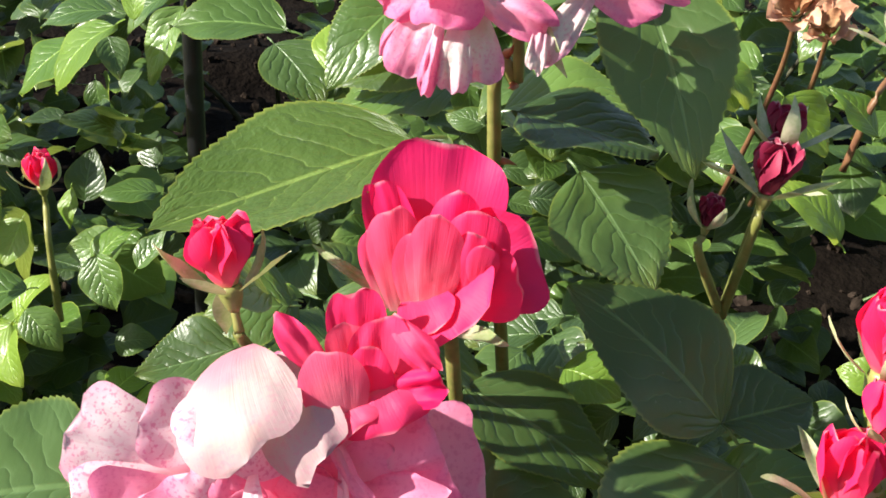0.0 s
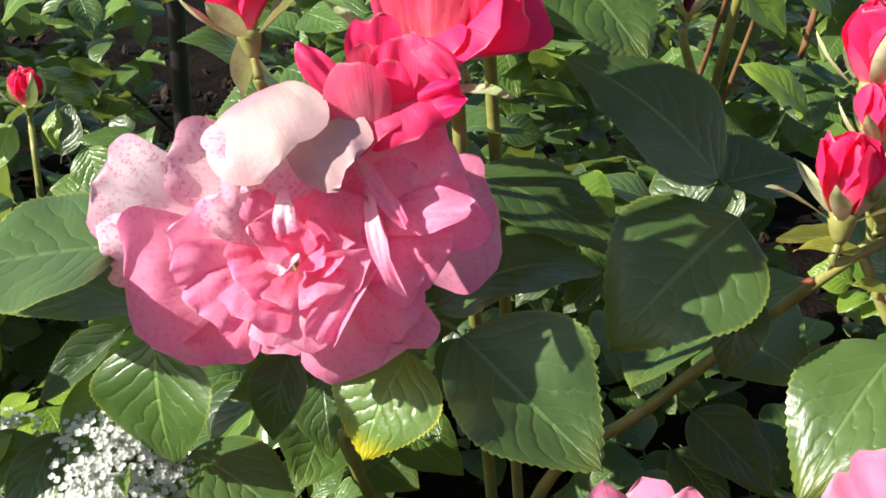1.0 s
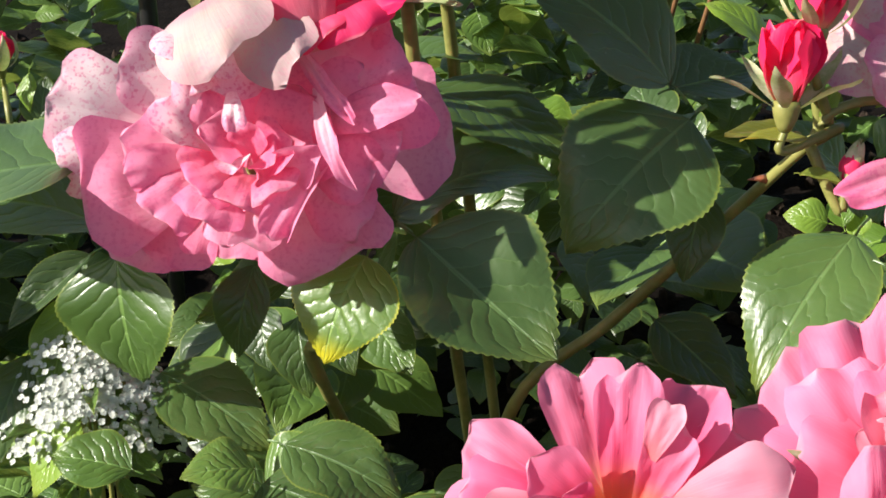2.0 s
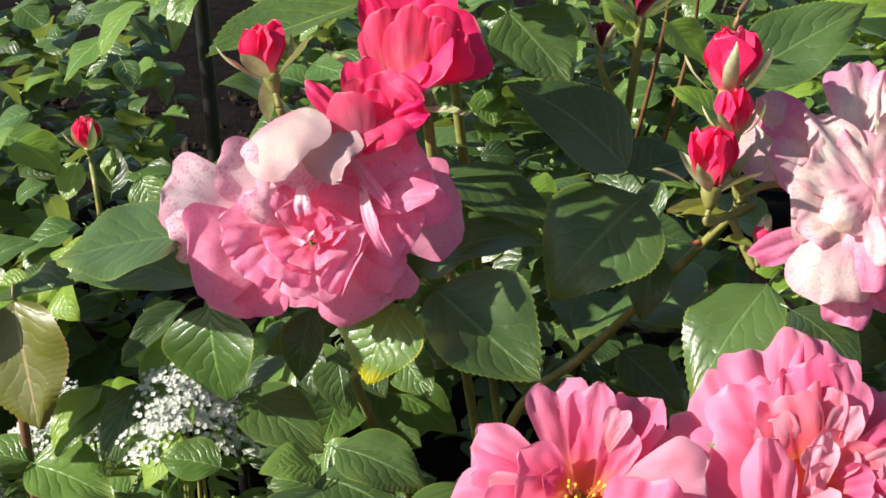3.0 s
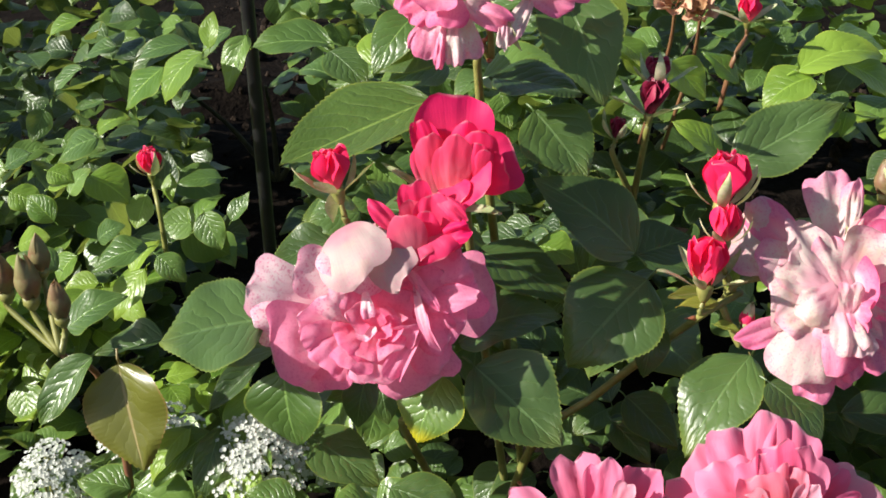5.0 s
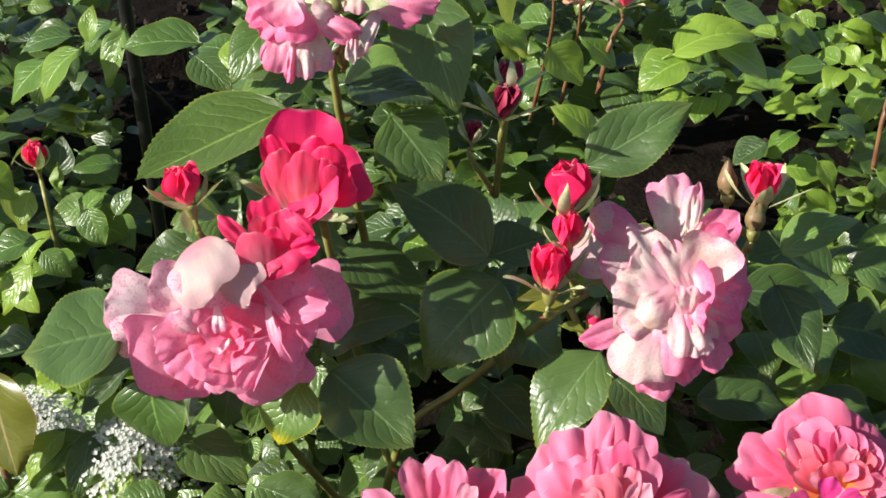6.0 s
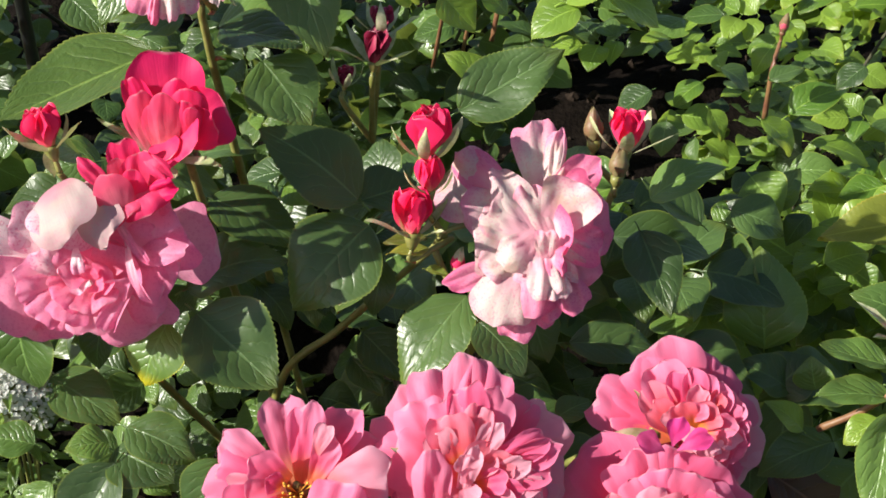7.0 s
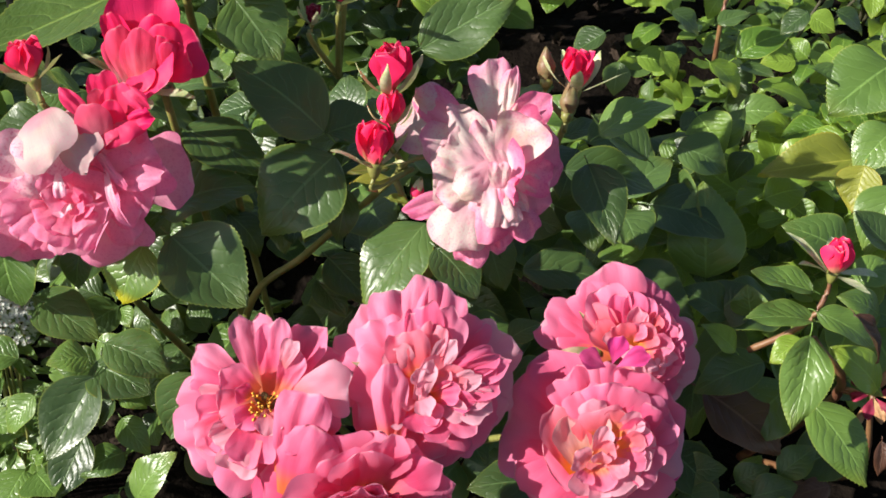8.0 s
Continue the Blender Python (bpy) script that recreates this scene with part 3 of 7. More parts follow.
# ---- left bush: the large blush bloom and the red ones ----
LEFT_FOOT = Vector((0.02, 0.66, 0.0))
left_rose = thing("rose_bush", LEFT_FOOT, "rose bush with a blush bloom, red blooms and glossy dark leaves", "rose bush")
leaf(left_rose, (-0.0318, 0.5645, 0.4017), (-0.1003, 0.5259, 0.3852), 0.0633, (-0.430, -0.276, 0.859), "broad")
leaf(left_rose, (-0.1079, 0.4934, 0.3232), (-0.1546, 0.4839, 0.3181), 0.0741, (0.024, -0.038, 0.999), "mature")
leaf(left_rose, (-0.1071, 0.5081, 0.2975), (-0.1571, 0.5019, 0.3071), 0.0476, (0.022, -0.154, 0.988), "mature")
leaf(left_rose, (-0.1024, 0.4986, 0.2903), (-0.0985, 0.4924, 0.2509), 0.0378, (-0.289, -0.473, 0.833), "fresh")
leaf(left_rose, (-0.0273, 0.4843, 0.2954), (-0.0405, 0.4703, 0.2690), 0.0320, (-0.087, -0.519, 0.850), "lit_tip")
leaf(left_rose, (-0.0124, 0.4826, 0.3029), (0.0255, 0.4569, 0.2758), 0.0425, (0.014, -0.523, 0.852), "mature")
leaf(left_rose, (0.0696, 0.5223, 0.3243), (0.0302, 0.4967, 0.2932), 0.0468, (0.115, -0.522, 0.845), "mature")
leaf(left_rose, (0.0651, 0.5323, 0.3325), (0.0189, 0.5456, 0.3682), 0.0404, (0.017, -0.425, 0.905), "mature")
leaf(left_rose, (0.0659, 0.5369, 0.3303), (0.0947, 0.5495, 0.3329), 0.0284, (0.017, -0.425, 0.905), "mature")
leaf(left_rose, (0.0318, 0.6025, 0.4431), (0.0521, 0.5612, 0.3975), 0.0382, (0.010, -0.653, 0.757), "mature")
leaf(left_rose, (-0.0010, 0.5825, 0.4056), (0.0405, 0.5646, 0.4038), 0.0358, (0.022, -0.154, 0.988), "mature")
leaf(left_rose, (0.0189, 0.5744, 0.3903), (0.0433, 0.5495, 0.3648), 0.0373, (0.014, -0.523, 0.852), "mature")
leaf(left_rose, (-0.0373, 0.6023, 0.4322), (-0.0597, 0.5792, 0.4100), 0.0232, (0.014, -0.523, 0.852), "fresh")
leaf(left_rose, (-0.0846, 0.6278, 0.4056), (-0.0645, 0.6093, 0.3921), 0.0225, (0.017, -0.425, 0.905), "mature")
leaf(left_rose, (-0.0896, 0.6739, 0.3964), (-0.1342, 0.6738, 0.3961), 0.0328, (0.020, -0.293, 0.956), "fresh")
leaf(left_rose, (-0.0815, 0.5458, 0.3365), (-0.1100, 0.5365, 0.3297), 0.0225, (0.017, -0.425, 0.905), "mature")
leaf(left_rose, (-0.0674, 0.5609, 0.3435), (-0.0938, 0.5541, 0.3414), 0.0273, (0.015, -0.500, 0.866), "mature")
leaf(left_rose, (-0.1233, 0.5164, 0.2706), (-0.1285, 0.4968, 0.2443), 0.0182, (-0.185, -0.510, 0.840), "bright")
leaf(left_rose, (-0.1177, 0.5228, 0.2827), (-0.1424, 0.5071, 0.2638), 0.0139, (0.017, -0.425, 0.905), "mature")
leaf(left_rose, (-0.1368, 0.5074, 0.2536), (-0.1478, 0.4854, 0.2230), 0.0152, (0.222, -0.492, 0.842), "mature")
leaf(left_rose, (-0.1537, 0.5162, 0.2489), (-0.1729, 0.4950, 0.2303), 0.0161, (-0.226, -0.409, 0.884), "bright")
leaf(left_rose, (-0.1838, 0.5021, 0.2223), (-0.2106, 0.5044, 0.2267), 0.0210, (-0.226, -0.280, 0.933), "fresh")
leaf(left_rose, (-0.1826, 0.5015, 0.2212), (-0.1449, 0.4862, 0.2137), 0.0282, (-0.226, -0.280, 0.933), "fresh")
leaf(left_rose, (-0.0958, 0.5096, 0.2471), (-0.0589, 0.4899, 0.2314), 0.0278, (0.017, -0.425, 0.905), "mature")
leaf(left_rose, (-0.0640, 0.5113, 0.2822), (-0.0704, 0.5023, 0.2547), 0.0165, (0.014, -0.523, 0.852), "mature")
leaf(left_rose, (-0.0549, 0.5288, 0.2726), (-0.0864, 0.5216, 0.2591), 0.0210, (0.017, -0.425, 0.905), "mature")
leaf(left_rose, (-0.0532, 0.4773, 0.2397), (-0.0177, 0.4615, 0.2312), 0.0264, (0.018, -0.360, 0.933), "mature")
leaf(left_rose, (-0.0597, 0.4718, 0.2292), (-0.0283, 0.4526, 0.2251), 0.0314, (0.018, -0.360, 0.933), "mature")
leaf(left_rose, (-0.0577, 0.4611, 0.2304), (-0.0811, 0.4291, 0.2022), 0.0325, (-0.083, -0.421, 0.903), "mature")
leaf(left_rose, (-0.0600, 0.4782, 0.2199), (-0.0826, 0.4806, 0.2246), 0.0206, (0.017, -0.425, 0.905), "mature")
leaf(left_rose, (-0.0039, 0.4568, 0.2331), (-0.0175, 0.4332, 0.2099), 0.0295, (0.017, -0.425, 0.905), "fresh")
leaf(left_rose, (-0.0659, 0.4540, 0.1958), (-0.0813, 0.4303, 0.1725), 0.0238, (0.017, -0.425, 0.905), "mature")
leaf(left_rose, (-0.0569, 0.5665, 0.3434), (-0.0022, 0.5469, 0.3279), 0.0287, (0.021, -0.218, 0.976), "mature")
leaf(left_rose, (-0.0106, 0.5470, 0.3281), (0.0368, 0.5268, 0.3115), 0.0325, (0.020, -0.293, 0.956), "mature")
leaf(left_rose, (-0.0207, 0.5091, 0.2994), (0.0277, 0.5163, 0.3130), 0.0373, (0.021, -0.224, 0.974), "mature")
leaf(left_rose, (-0.0618, 0.4738, 0.2331), (-0.0812, 0.4645, 0.2369), 0.0188, (-0.083, -0.421, 0.903), "fresh")
leaf(left_rose, (-0.0601, 0.4791, 0.2217), (-0.0377, 0.4774, 0.2398), 0.0234, (-0.083, -0.421, 0.903), "fresh")
leaf(left_rose, (-0.1443, 0.5152, 0.2469), (-0.1712, 0.4952, 0.2308), 0.0213, (-0.271, -0.403, 0.874), "fresh")
leaf(left_rose, (-0.0980, 0.4739, 0.2332), (-0.1223, 0.4761, 0.2374), 0.0191, (-0.271, -0.403, 0.874), "fresh")
leaf(left_rose, (-0.1169, 0.4892, 0.2407), (-0.1315, 0.4789, 0.2214), 0.0210, (-0.271, -0.403, 0.874), "bright")
leaf(left_rose, (-0.0390, 0.4295, 0.1711), (-0.0172, 0.4339, 0.2005), 0.0227, (-0.180, -0.414, 0.892), "fresh")
leaf(left_rose, (-0.0457, 0.4493, 0.1870), (-0.0675, 0.4365, 0.1842), 0.0194, (-0.180, -0.414, 0.892), "fresh")
leaf(left_rose, (-0.0161, 0.4638, 0.1717), (0.0031, 0.4545, 0.1542), 0.0159, (-0.180, -0.414, 0.892), "mature")
leaf(left_rose, (-0.0939, 0.4721, 0.2086), (-0.1100, 0.4622, 0.1900), 0.0173, (-0.180, -0.414, 0.892), "fresh")
leaf(left_rose, (-0.0484, 0.4656, 0.1964), (-0.0325, 0.4484, 0.1852), 0.0153, (-0.180, -0.414, 0.892), "fresh")
leaf(left_rose, (-0.0970, 0.5083, 0.2341), (-0.1145, 0.5144, 0.2456), 0.0144, (-0.180, -0.414, 0.892), "fresh")


def head(parent, at, axis, label, name="rose_bloom"):
    """The part that a bloom's petals belong to, and its place and turn."""
    p = part(name, parent, Vector(at))
    p["label"] = label
    return p, Matrix.Translation(Vector(at)) @ frame_of(axis)


def stamens(parent, spot, size, seed):
    """A brush of yellow stamens with brown tips."""
    dice = random.Random(seed)
    for k in range(24):
        lean = Vector((dice.uniform(-1, 1), dice.uniform(-1, 1), 1.6)).normalized()
        tip = lean * size * dice.uniform(0.22, 0.36)
        m = tube_mesh("stamen", [Vector((0, 0, -0.05 * size)), tip * 0.9, tip * 0.93, tip * 1.03, tip * 1.06], [0.00025, 0.00025, 0.0006, 0.0007, 0.0002], STAMEN, 5)
        link("stamen", m, spot, parent)


def full_bloom(parent, at, axis, size, label, mats, seed, counts=(11, 12, 13, 12, 9, 6), broad=0.92):
    """A full double bloom in rings; size: the reach of its widest petals."""
    p, spot = head(parent, at, axis, label)
    a, b, c = mats
    rings = ((0.98, 0.92, 66, 92, a, 0.22, 0.0), (0.90, 0.82, 54, 78, a, 0.35, 0.03), (0.80, 0.70, 44, 60, a, 0.5, 0.06), (0.68, 0.56, 34, 46, a, 0.7, 0.08), (0.56, 0.44, 26, 32, b, 0.8, 0.10), (0.46, 0.36, 14, 12, c, 1.0, 0.11))
    for k, (long, wide, start, end, mat, cup, lift) in enumerate(rings):
        dice = random.Random(seed + 7 * k)
        tilt = Matrix.Rotation(radians(dice.uniform(-13, 13)), 4, "X") @ Matrix.Rotation(radians(dice.uniform(-13, 13)), 4, "Y")
        whorl(p, spot @ tilt, counts[k], 0.06 * size, long * size, wide * size * broad, start, end, mat, cup, 0.05, 0.055 + 0.018 * k, 23 * k, seed + k, 0.24, lift * size, roll=14 - 2 * k, shape=0.74 - 0.02 * k, crumple=0.030 + 0.008 * k)
    calyx(p, spot, 0.22 * size, 0.5 * size, 100, seed=seed)
    return p, spot


# the wide blush bloom
MAIN_AT = Vector((-0.0605, 0.4866, 0.3295))
bloom, spot = head(left_rose, MAIN_AT, (-0.012, -0.999, 0.052), "wide blush-pink bloom with cream upper petals, freckled")
spot = face_frame(MAIN_AT, (0.007, -0.929, 0.371), (-0.022, 0.371, 0.929))
petal(bloom, spot, BLUSH, (-0.6, -1.1, -20.0), (18.9, 24.6, -18.0), 49.4, cup=-0.3, bow=10, shape=0.75)
petal(bloom, spot, BLUSH, (-3.9, -1.1, -20.0), (-16.5, 24.6, -18.0), 49.4, cup=-0.3, bow=10, shape=0.75)
petal(bloom, spot, BLUSH, (-3.9, -1.1, -20.0), (-32.5, -1.2, -18.0), 45.7, cup=-0.3, bow=10, shape=0.75)
petal(bloom, spot, BLUSH, (-3.9, -1.1, -20.0), (-19.3, -23.6, -16.0), 49.2, cup=-0.3, bow=10, shape=0.75)
petal(bloom, spot, BLUSH, (1.0, -1.1, -20.0), (6.3, -28.4, -16.0), 53.1, cup=-0.3, bow=10, shape=0.75)
petal(bloom, spot, BLUSH, (2.6, -1.1, -20.0), (31.8, -10.8, -18.0), 49.4, cup=-0.3, bow=10, shape=0.75)
petal(bloom, spot, BLUSH, (18.9, 2.1, -18.0), (58.1, 2.8, -16.0), 47.3, cup=-0.3, bow=-10)
petal(bloom, spot, BLUSH, (16.7, 1.8, -5.0), (46.2, 16.1, 14.0), 46.1, cup=-0.35, bow=14, shape=0.72)
petal(bloom, spot, BLUSH, (15.4, 1.7, -1.0), (40.1, 25.5, 15.0), 35.3, bow=18, shape=0.68, ruffle=0.08)
petal(bloom, spot, BLUSH, (17.4, 1.6, 4.0), (48.7, 7.1, 19.0), 16.2, cup=-0.5, bow=16, turn=-20, shape=0.6, point=0.3)
petal(bloom, spot, BLUSH, (14.2, 1.7, 3.0), (35.9, 13.2, 14.0), 22.8, cup=-0.5, bow=16, turn=15, shape=0.62)
petal(bloom, spot, BLUSH, (13.9, 1.7, -1.0), (43.0, -2.9, 12.0), 33.6, bow=14, shape=0.7)
petal(bloom, spot, BLUSH, (15.7, -1.4, 2.0), (35.7, -13.1, 15.0), 22.8, cup=-0.5, bow=14)
petal(bloom, spot, BLUSH, (13.7, -1.3, -3.0), (24.6, -36.0, 5.0), 43.1, cup=-0.3, bow=14, shape=0.76)
petal(bloom, spot, BLUSH, (14.1, -1.3, 1.0), (32.6, -26.7, 9.0), 23.0, bow=14, shape=0.7)
petal(bloom, spot, BLUSH, (7.2, -2.8, -7.0), (15.4, -35.0, -1.0), 30.9, cup=-0.3, bow=12)
petal(bloom, spot, BLUSH, (16.8, 25.3, 12.0), (33.2, 1.1, 19.0), 7.0, cup=0.9, bow=12, turn=30, shape=0.5, point=0.5)
petal(bloom, spot, BLUSH, (22.8, 11.7, 14.0), (30.4, -15.2, 23.0), 7.2, cup=0.9, bow=14, turn=30, shape=0.5, point=0.5)
petal(bloom, spot, SNOW, (-17.8, 5.0, -7.0), (-52.2, 13.1, 2.0), 35.4, cup=-0.25, bow=8, shape=0.72)
petal(bloom, spot, SNOW, (-17.8, -1.3, -7.0), (-50.5, -5.5, 1.0), 23.6, cup=-0.3, bow=8, shape=0.72)
petal(bloom, spot, SNOW, (-8.8, 16.6, -10.0), (-29.4, 19.5, 12.0), 29.0, bow=22, shape=0.6, ruffle=0.03)
petal(bloom, spot, CREAM, (-8.1, 37.6, -0.0), (1.3, 17.5, 31.0), 41.5, cup=-0.38, bow=34, shape=0.52, ruffle=0.04, foot=0.5)
petal(bloom, spot, CREAM, (3.1, 37.1, -2.0), (18.0, 14.8, 27.0), 27.0, bow=32, shape=0.6, ruffle=0.05, foot=0.5)
petal(bloom, spot, SNOW, (-4.6, 27.9, -2.0), (-9.2, 16.7, 26.0), 29.4, bow=30, shape=0.6, ruffle=0.03)
petal(bloom, spot, SNOW, (-1.3, 26.1, 0.0), (-4.3, 10.5, 21.0), 29.6, cup=-0.5, bow=30)
petal(bloom, spot, BLUSH, (-12.8, -7.5, -5.0), (-42.8, -14.1, 7.0), 44.9, cup=0.45, bow=12, shape=0.7)
petal(bloom, spot, BLUSH, (-11.8, -5.9, 1.0), (-28.5, -0.7, 15.0), 22.8, cup=0.5, bow=12)
petal(bloom, spot, BLUSH, (-13.4, -9.1, -9.0), (-35.9, -30.4, -1.0), 32.9, cup=0.3, bow=10, shape=0.7)
petal(bloom, spot, BLUSH, (-10.1, -9.1, -8.0), (-23.4, -32.9, 0.0), 30.9, cup=0.3, bow=10, shape=0.7)
petal(bloom, spot, BLUSH, (-5.3, -10.6, -7.0), (-5.7, -32.9, 1.0), 29.0, cup=0.2, bow=10)
petal(bloom, spot, BLUSH, (-8.0, -5.9, 6.0), (-27.4, -10.4, 20.0), 17.6, cup=-0.5, bow=14, turn=-15, shape=0.55, ruffle=0.05, point=0.5)
petal(bloom, spot, BLUSH, (-5.0, -8.9, 6.0), (-19.9, -20.9, 20.0), 20.7, cup=-0.5, bow=20, shape=0.7)
petal(bloom, spot, BLUSH, (-1.7, -10.4, 8.0), (-7.1, -22.6, 21.0), 22.4, cup=-0.5, bow=20, shape=0.75)
petal(bloom, spot, BLUSH, (4.0, -10.4, 6.0), (1.9, -29.2, 19.0), 24.3, cup=-0.6, bow=20, shape=0.7)
petal(bloom, spot, BLUSH, (28.0, -2.9, 6.0), (10.2, -29.4, 20.0), 12.3, cup=0.9, bow=20, turn=25, shape=0.55)
petal(bloom, spot, SNOW, (-3.1, -4.4, 9.0), (-15.5, 11.3, 21.0), 21.4, cup=-0.7, bow=25)
petal(bloom, spot, BLUSH, (-4.4, -4.4, 10.0), (-8.7, 8.5, 20.0), 15.5, cup=-0.7, bow=20)
petal(bloom, spot, ROSE, (5.6, -9.0, 0.0), (11.5, 13.5, 14.0), 42.3, cup=0.5)
petal(bloom, spot, BLUSH, (4.9, -10.5, 1.0), (24.7, 4.4, 15.0), 33.4, cup=0.5)
petal(bloom, spot, ROSE, (8.3, -4.4, 4.0), (21.0, 16.1, 14.0), 21.0, cup=-0.5)
petal(bloom, spot, ROSE, (1.0, -7.4, 6.0), (-12.7, -8.4, 18.0), 19.1, cup=-0.5, bow=18, turn=20, shape=0.55, point=0.3)
petal(bloom, spot, BLUSH, (-0.2, -8.9, 8.0), (-8.6, -14.1, 21.0), 20.6, cup=-0.6, bow=20, turn=10, shape=0.6)
petal(bloom, spot, ROSE, (2.7, -10.4, 8.0), (0.0, -18.3, 21.0), 20.6, cup=-0.6, bow=25, shape=0.7)
petal(bloom, spot, ROSE, (7.2, -10.4, 8.0), (10.7, -16.1, 21.0), 20.6, cup=-0.6, bow=25, shape=0.7)
petal(bloom, spot, BLUSH, (9.5, -11.8, 8.0), (22.2, -6.5, 21.0), 16.1, cup=0.8, bow=18, turn=20, shape=0.55, point=0.3)
petal(bloom, spot, ROSE, (5.2, -8.8, 10.0), (16.3, -2.2, 19.0), 18.8, cup=0.8, bow=18, turn=-20, shape=0.6)
petal(bloom, spot, ROSE, (3.7, -5.9, 10.0), (-5.6, 1.6, 20.0), 18.8, cup=0.8, bow=18, turn=30, shape=0.6)
petal(bloom, spot, ROSE, (4.0, -5.9, 12.0), (5.5, 2.1, 19.0), 13.1, cup=0.8, bow=18, shape=0.6, point=0.3)
petal(bloom, spot, SNOW, (2.6, -5.9, 13.0), (0.7, -10.8, 21.0), 11.9, cup=0.8, bow=18, turn=30, shape=0.6)
petal(bloom, spot, ROSE, (6.3, -7.3, 13.0), (11.5, -8.7, 21.0), 11.9, cup=0.9, bow=18, turn=-30, shape=0.6)
petal(bloom, spot, SNOW, (1.3, 10.3, 20.0), (2.9, -0.5, 26.0), 7.3, cup=-0.6, bow=20)
calyx(bloom, spot @ Matrix.Translation((0, 0, -0.024)), 0.012, 0.012, 110, seed=11)

# the deep red half-open bloom
RED_AT = Vector((-0.0254, 0.5224, 0.3777))
bloom, spot = head(left_rose, RED_AT, (0.280, -0.259, 0.924), "deep red half-open bloom with paler outer petals")
back = spot
spot = face_frame(RED_AT, (0.046, -0.900, 0.434), (-0.066, 0.431, 0.900))
petal(bloom, spot, RED, (5.1, -4.9, -3.0), (7.1, 36.8, 9.0), 44.1, cup=0.45, shape=0.58, ruffle=0.03, point=0.1)
petal(bloom, spot, RED, (0.5, -6.4, -1.0), (-10.1, 26.4, 11.0), 16.6, cup=0.5, bow=12, shape=0.55, ruffle=0.03, point=0.2)
petal(bloom, spot, RED, (9.0, -3.4, -1.0), (32.4, 9.1, 10.0), 36.3, cup=0.35, bow=14, ruffle=0.05, point=0.1)
petal(bloom, spot, RED, (7.4, -3.4, 3.0), (28.5, 0.0, 17.0), 22.3, cup=0.5, bow=22)
petal(bloom, spot, RED, (7.4, -3.4, 5.0), (15.2, -10.3, 24.0), 32.3, cup=0.3, bow=30, shape=0.7, ruffle=0.04)
petal(bloom, spot, RED, (1.4, -3.5, 6.0), (5.2, -11.7, 22.0), 19.1, cup=0.2, bow=30, ruffle=0.04)
petal(bloom, spot, RED, (8.9, -8.0, 6.0), (11.5, 23.4, 15.0), 20.8, bow=10, shape=0.5, ruffle=0.02, point=0.45)
petal(bloom, spot, PALE_RED, (-3.1, -8.7, 5.0), (-5.7, 18.4, 18.0), 19.3, cup=-0.5, bow=10, shape=0.55, ruffle=0.02, point=0.3)
petal(bloom, spot, PALE_RED, (-6.2, -8.0, 4.0), (-10.5, 12.6, 14.0), 13.4, cup=-0.5, bow=10, shape=0.55, ruffle=0.03, point=0.2)
petal(bloom, spot, RED, (14.9, -8.7, 9.0), (16.3, 17.7, 20.0), 22.0, cup=-0.45, bow=12, shape=0.55, ruffle=0.02, point=0.25)
petal(bloom, spot, RED, (17.9, -6.5, 9.0), (20.8, 16.0, 18.0), 13.2, bow=12, shape=0.55, ruffle=0.02, point=0.25)
petal(bloom, spot, PALE_RED, (3.7, -10.2, 11.0), (6.8, 16.7, 25.0), 20.3, cup=-0.35, bow=12, shape=0.5, ruffle=0.02, point=0.35)
petal(bloom, spot, PALE_RED, (0.7, -9.5, 9.0), (0.5, 12.1, 22.0), 16.1, bow=12, shape=0.5, ruffle=0.02, point=0.4)
petal(bloom, spot, RED, (14.0, -6.5, 13.0), (15.7, 12.0, 23.0), 11.6, cup=-0.6, bow=14, shape=0.6, ruffle=0.02)
petal(bloom, spot, RED, (16.3, -5.8, 13.0), (18.2, 8.8, 24.0), 10.1, cup=-0.6, bow=14, shape=0.6, ruffle=0.02)
petal(bloom, spot, SEPAL, (-8.0, -4.9, -2.0), (-27.1, 8.4, 4.0), 5.2, cup=-0.5, bow=14, shape=0.3, ruffle=0.05, point=0.7)
calyx(bloom, Matrix.Translation((-0.001, 0.006, -0.018)) @ back, 0.011, 0.022, 70, seed=21, spread=(80, 85, 70, 80, 95))

# the red opening bloom with splayed petals
LOW_AT = Vector((-0.0419, 0.4872, 0.3691))
bloom, spot = head(left_rose, LOW_AT, (0.438, -0.298, 0.848), "red opening bloom with splayed curling petals")
back = spot
spot = face_frame(LOW_AT, (0.046, -0.900, 0.434), (-0.066, 0.431, 0.900))
petal(bloom, spot, RED, (5.3, -6.8, -14.0), (5.4, 20.9, -2.0), 18.8, cup=0.4, bow=14, shape=0.6, ruffle=0.04, point=0.1)
petal(bloom, spot, PALE_RED, (6.3, -7.9, -9.0), (2.8, 12.2, 2.0), 15.7, cup=0.4, bow=10, shape=0.55, ruffle=0.03, point=0.2)
petal(bloom, spot, RED, (-0.7, -3.4, -6.0), (-14.8, 12.4, -2.0), 11.4, bow=16, shape=0.5, ruffle=0.05, point=0.35)
petal(bloom, spot, RED, (12.3, -12.0, -6.0), (12.7, 13.1, 4.0), 22.6, cup=0.3, bow=12, shape=0.55, ruffle=0.04, point=0.2)
petal(bloom, spot, RED, (8.1, -14.7, -4.0), (9.4, 5.6, 7.0), 16.8, bow=12, shape=0.5, ruffle=0.03, point=0.3)
petal(bloom, spot, PALE_RED, (3.4, -16.4, 1.0), (-1.0, 5.2, 10.0), 22.9, bow=12, shape=0.5, ruffle=0.02, point=0.3)
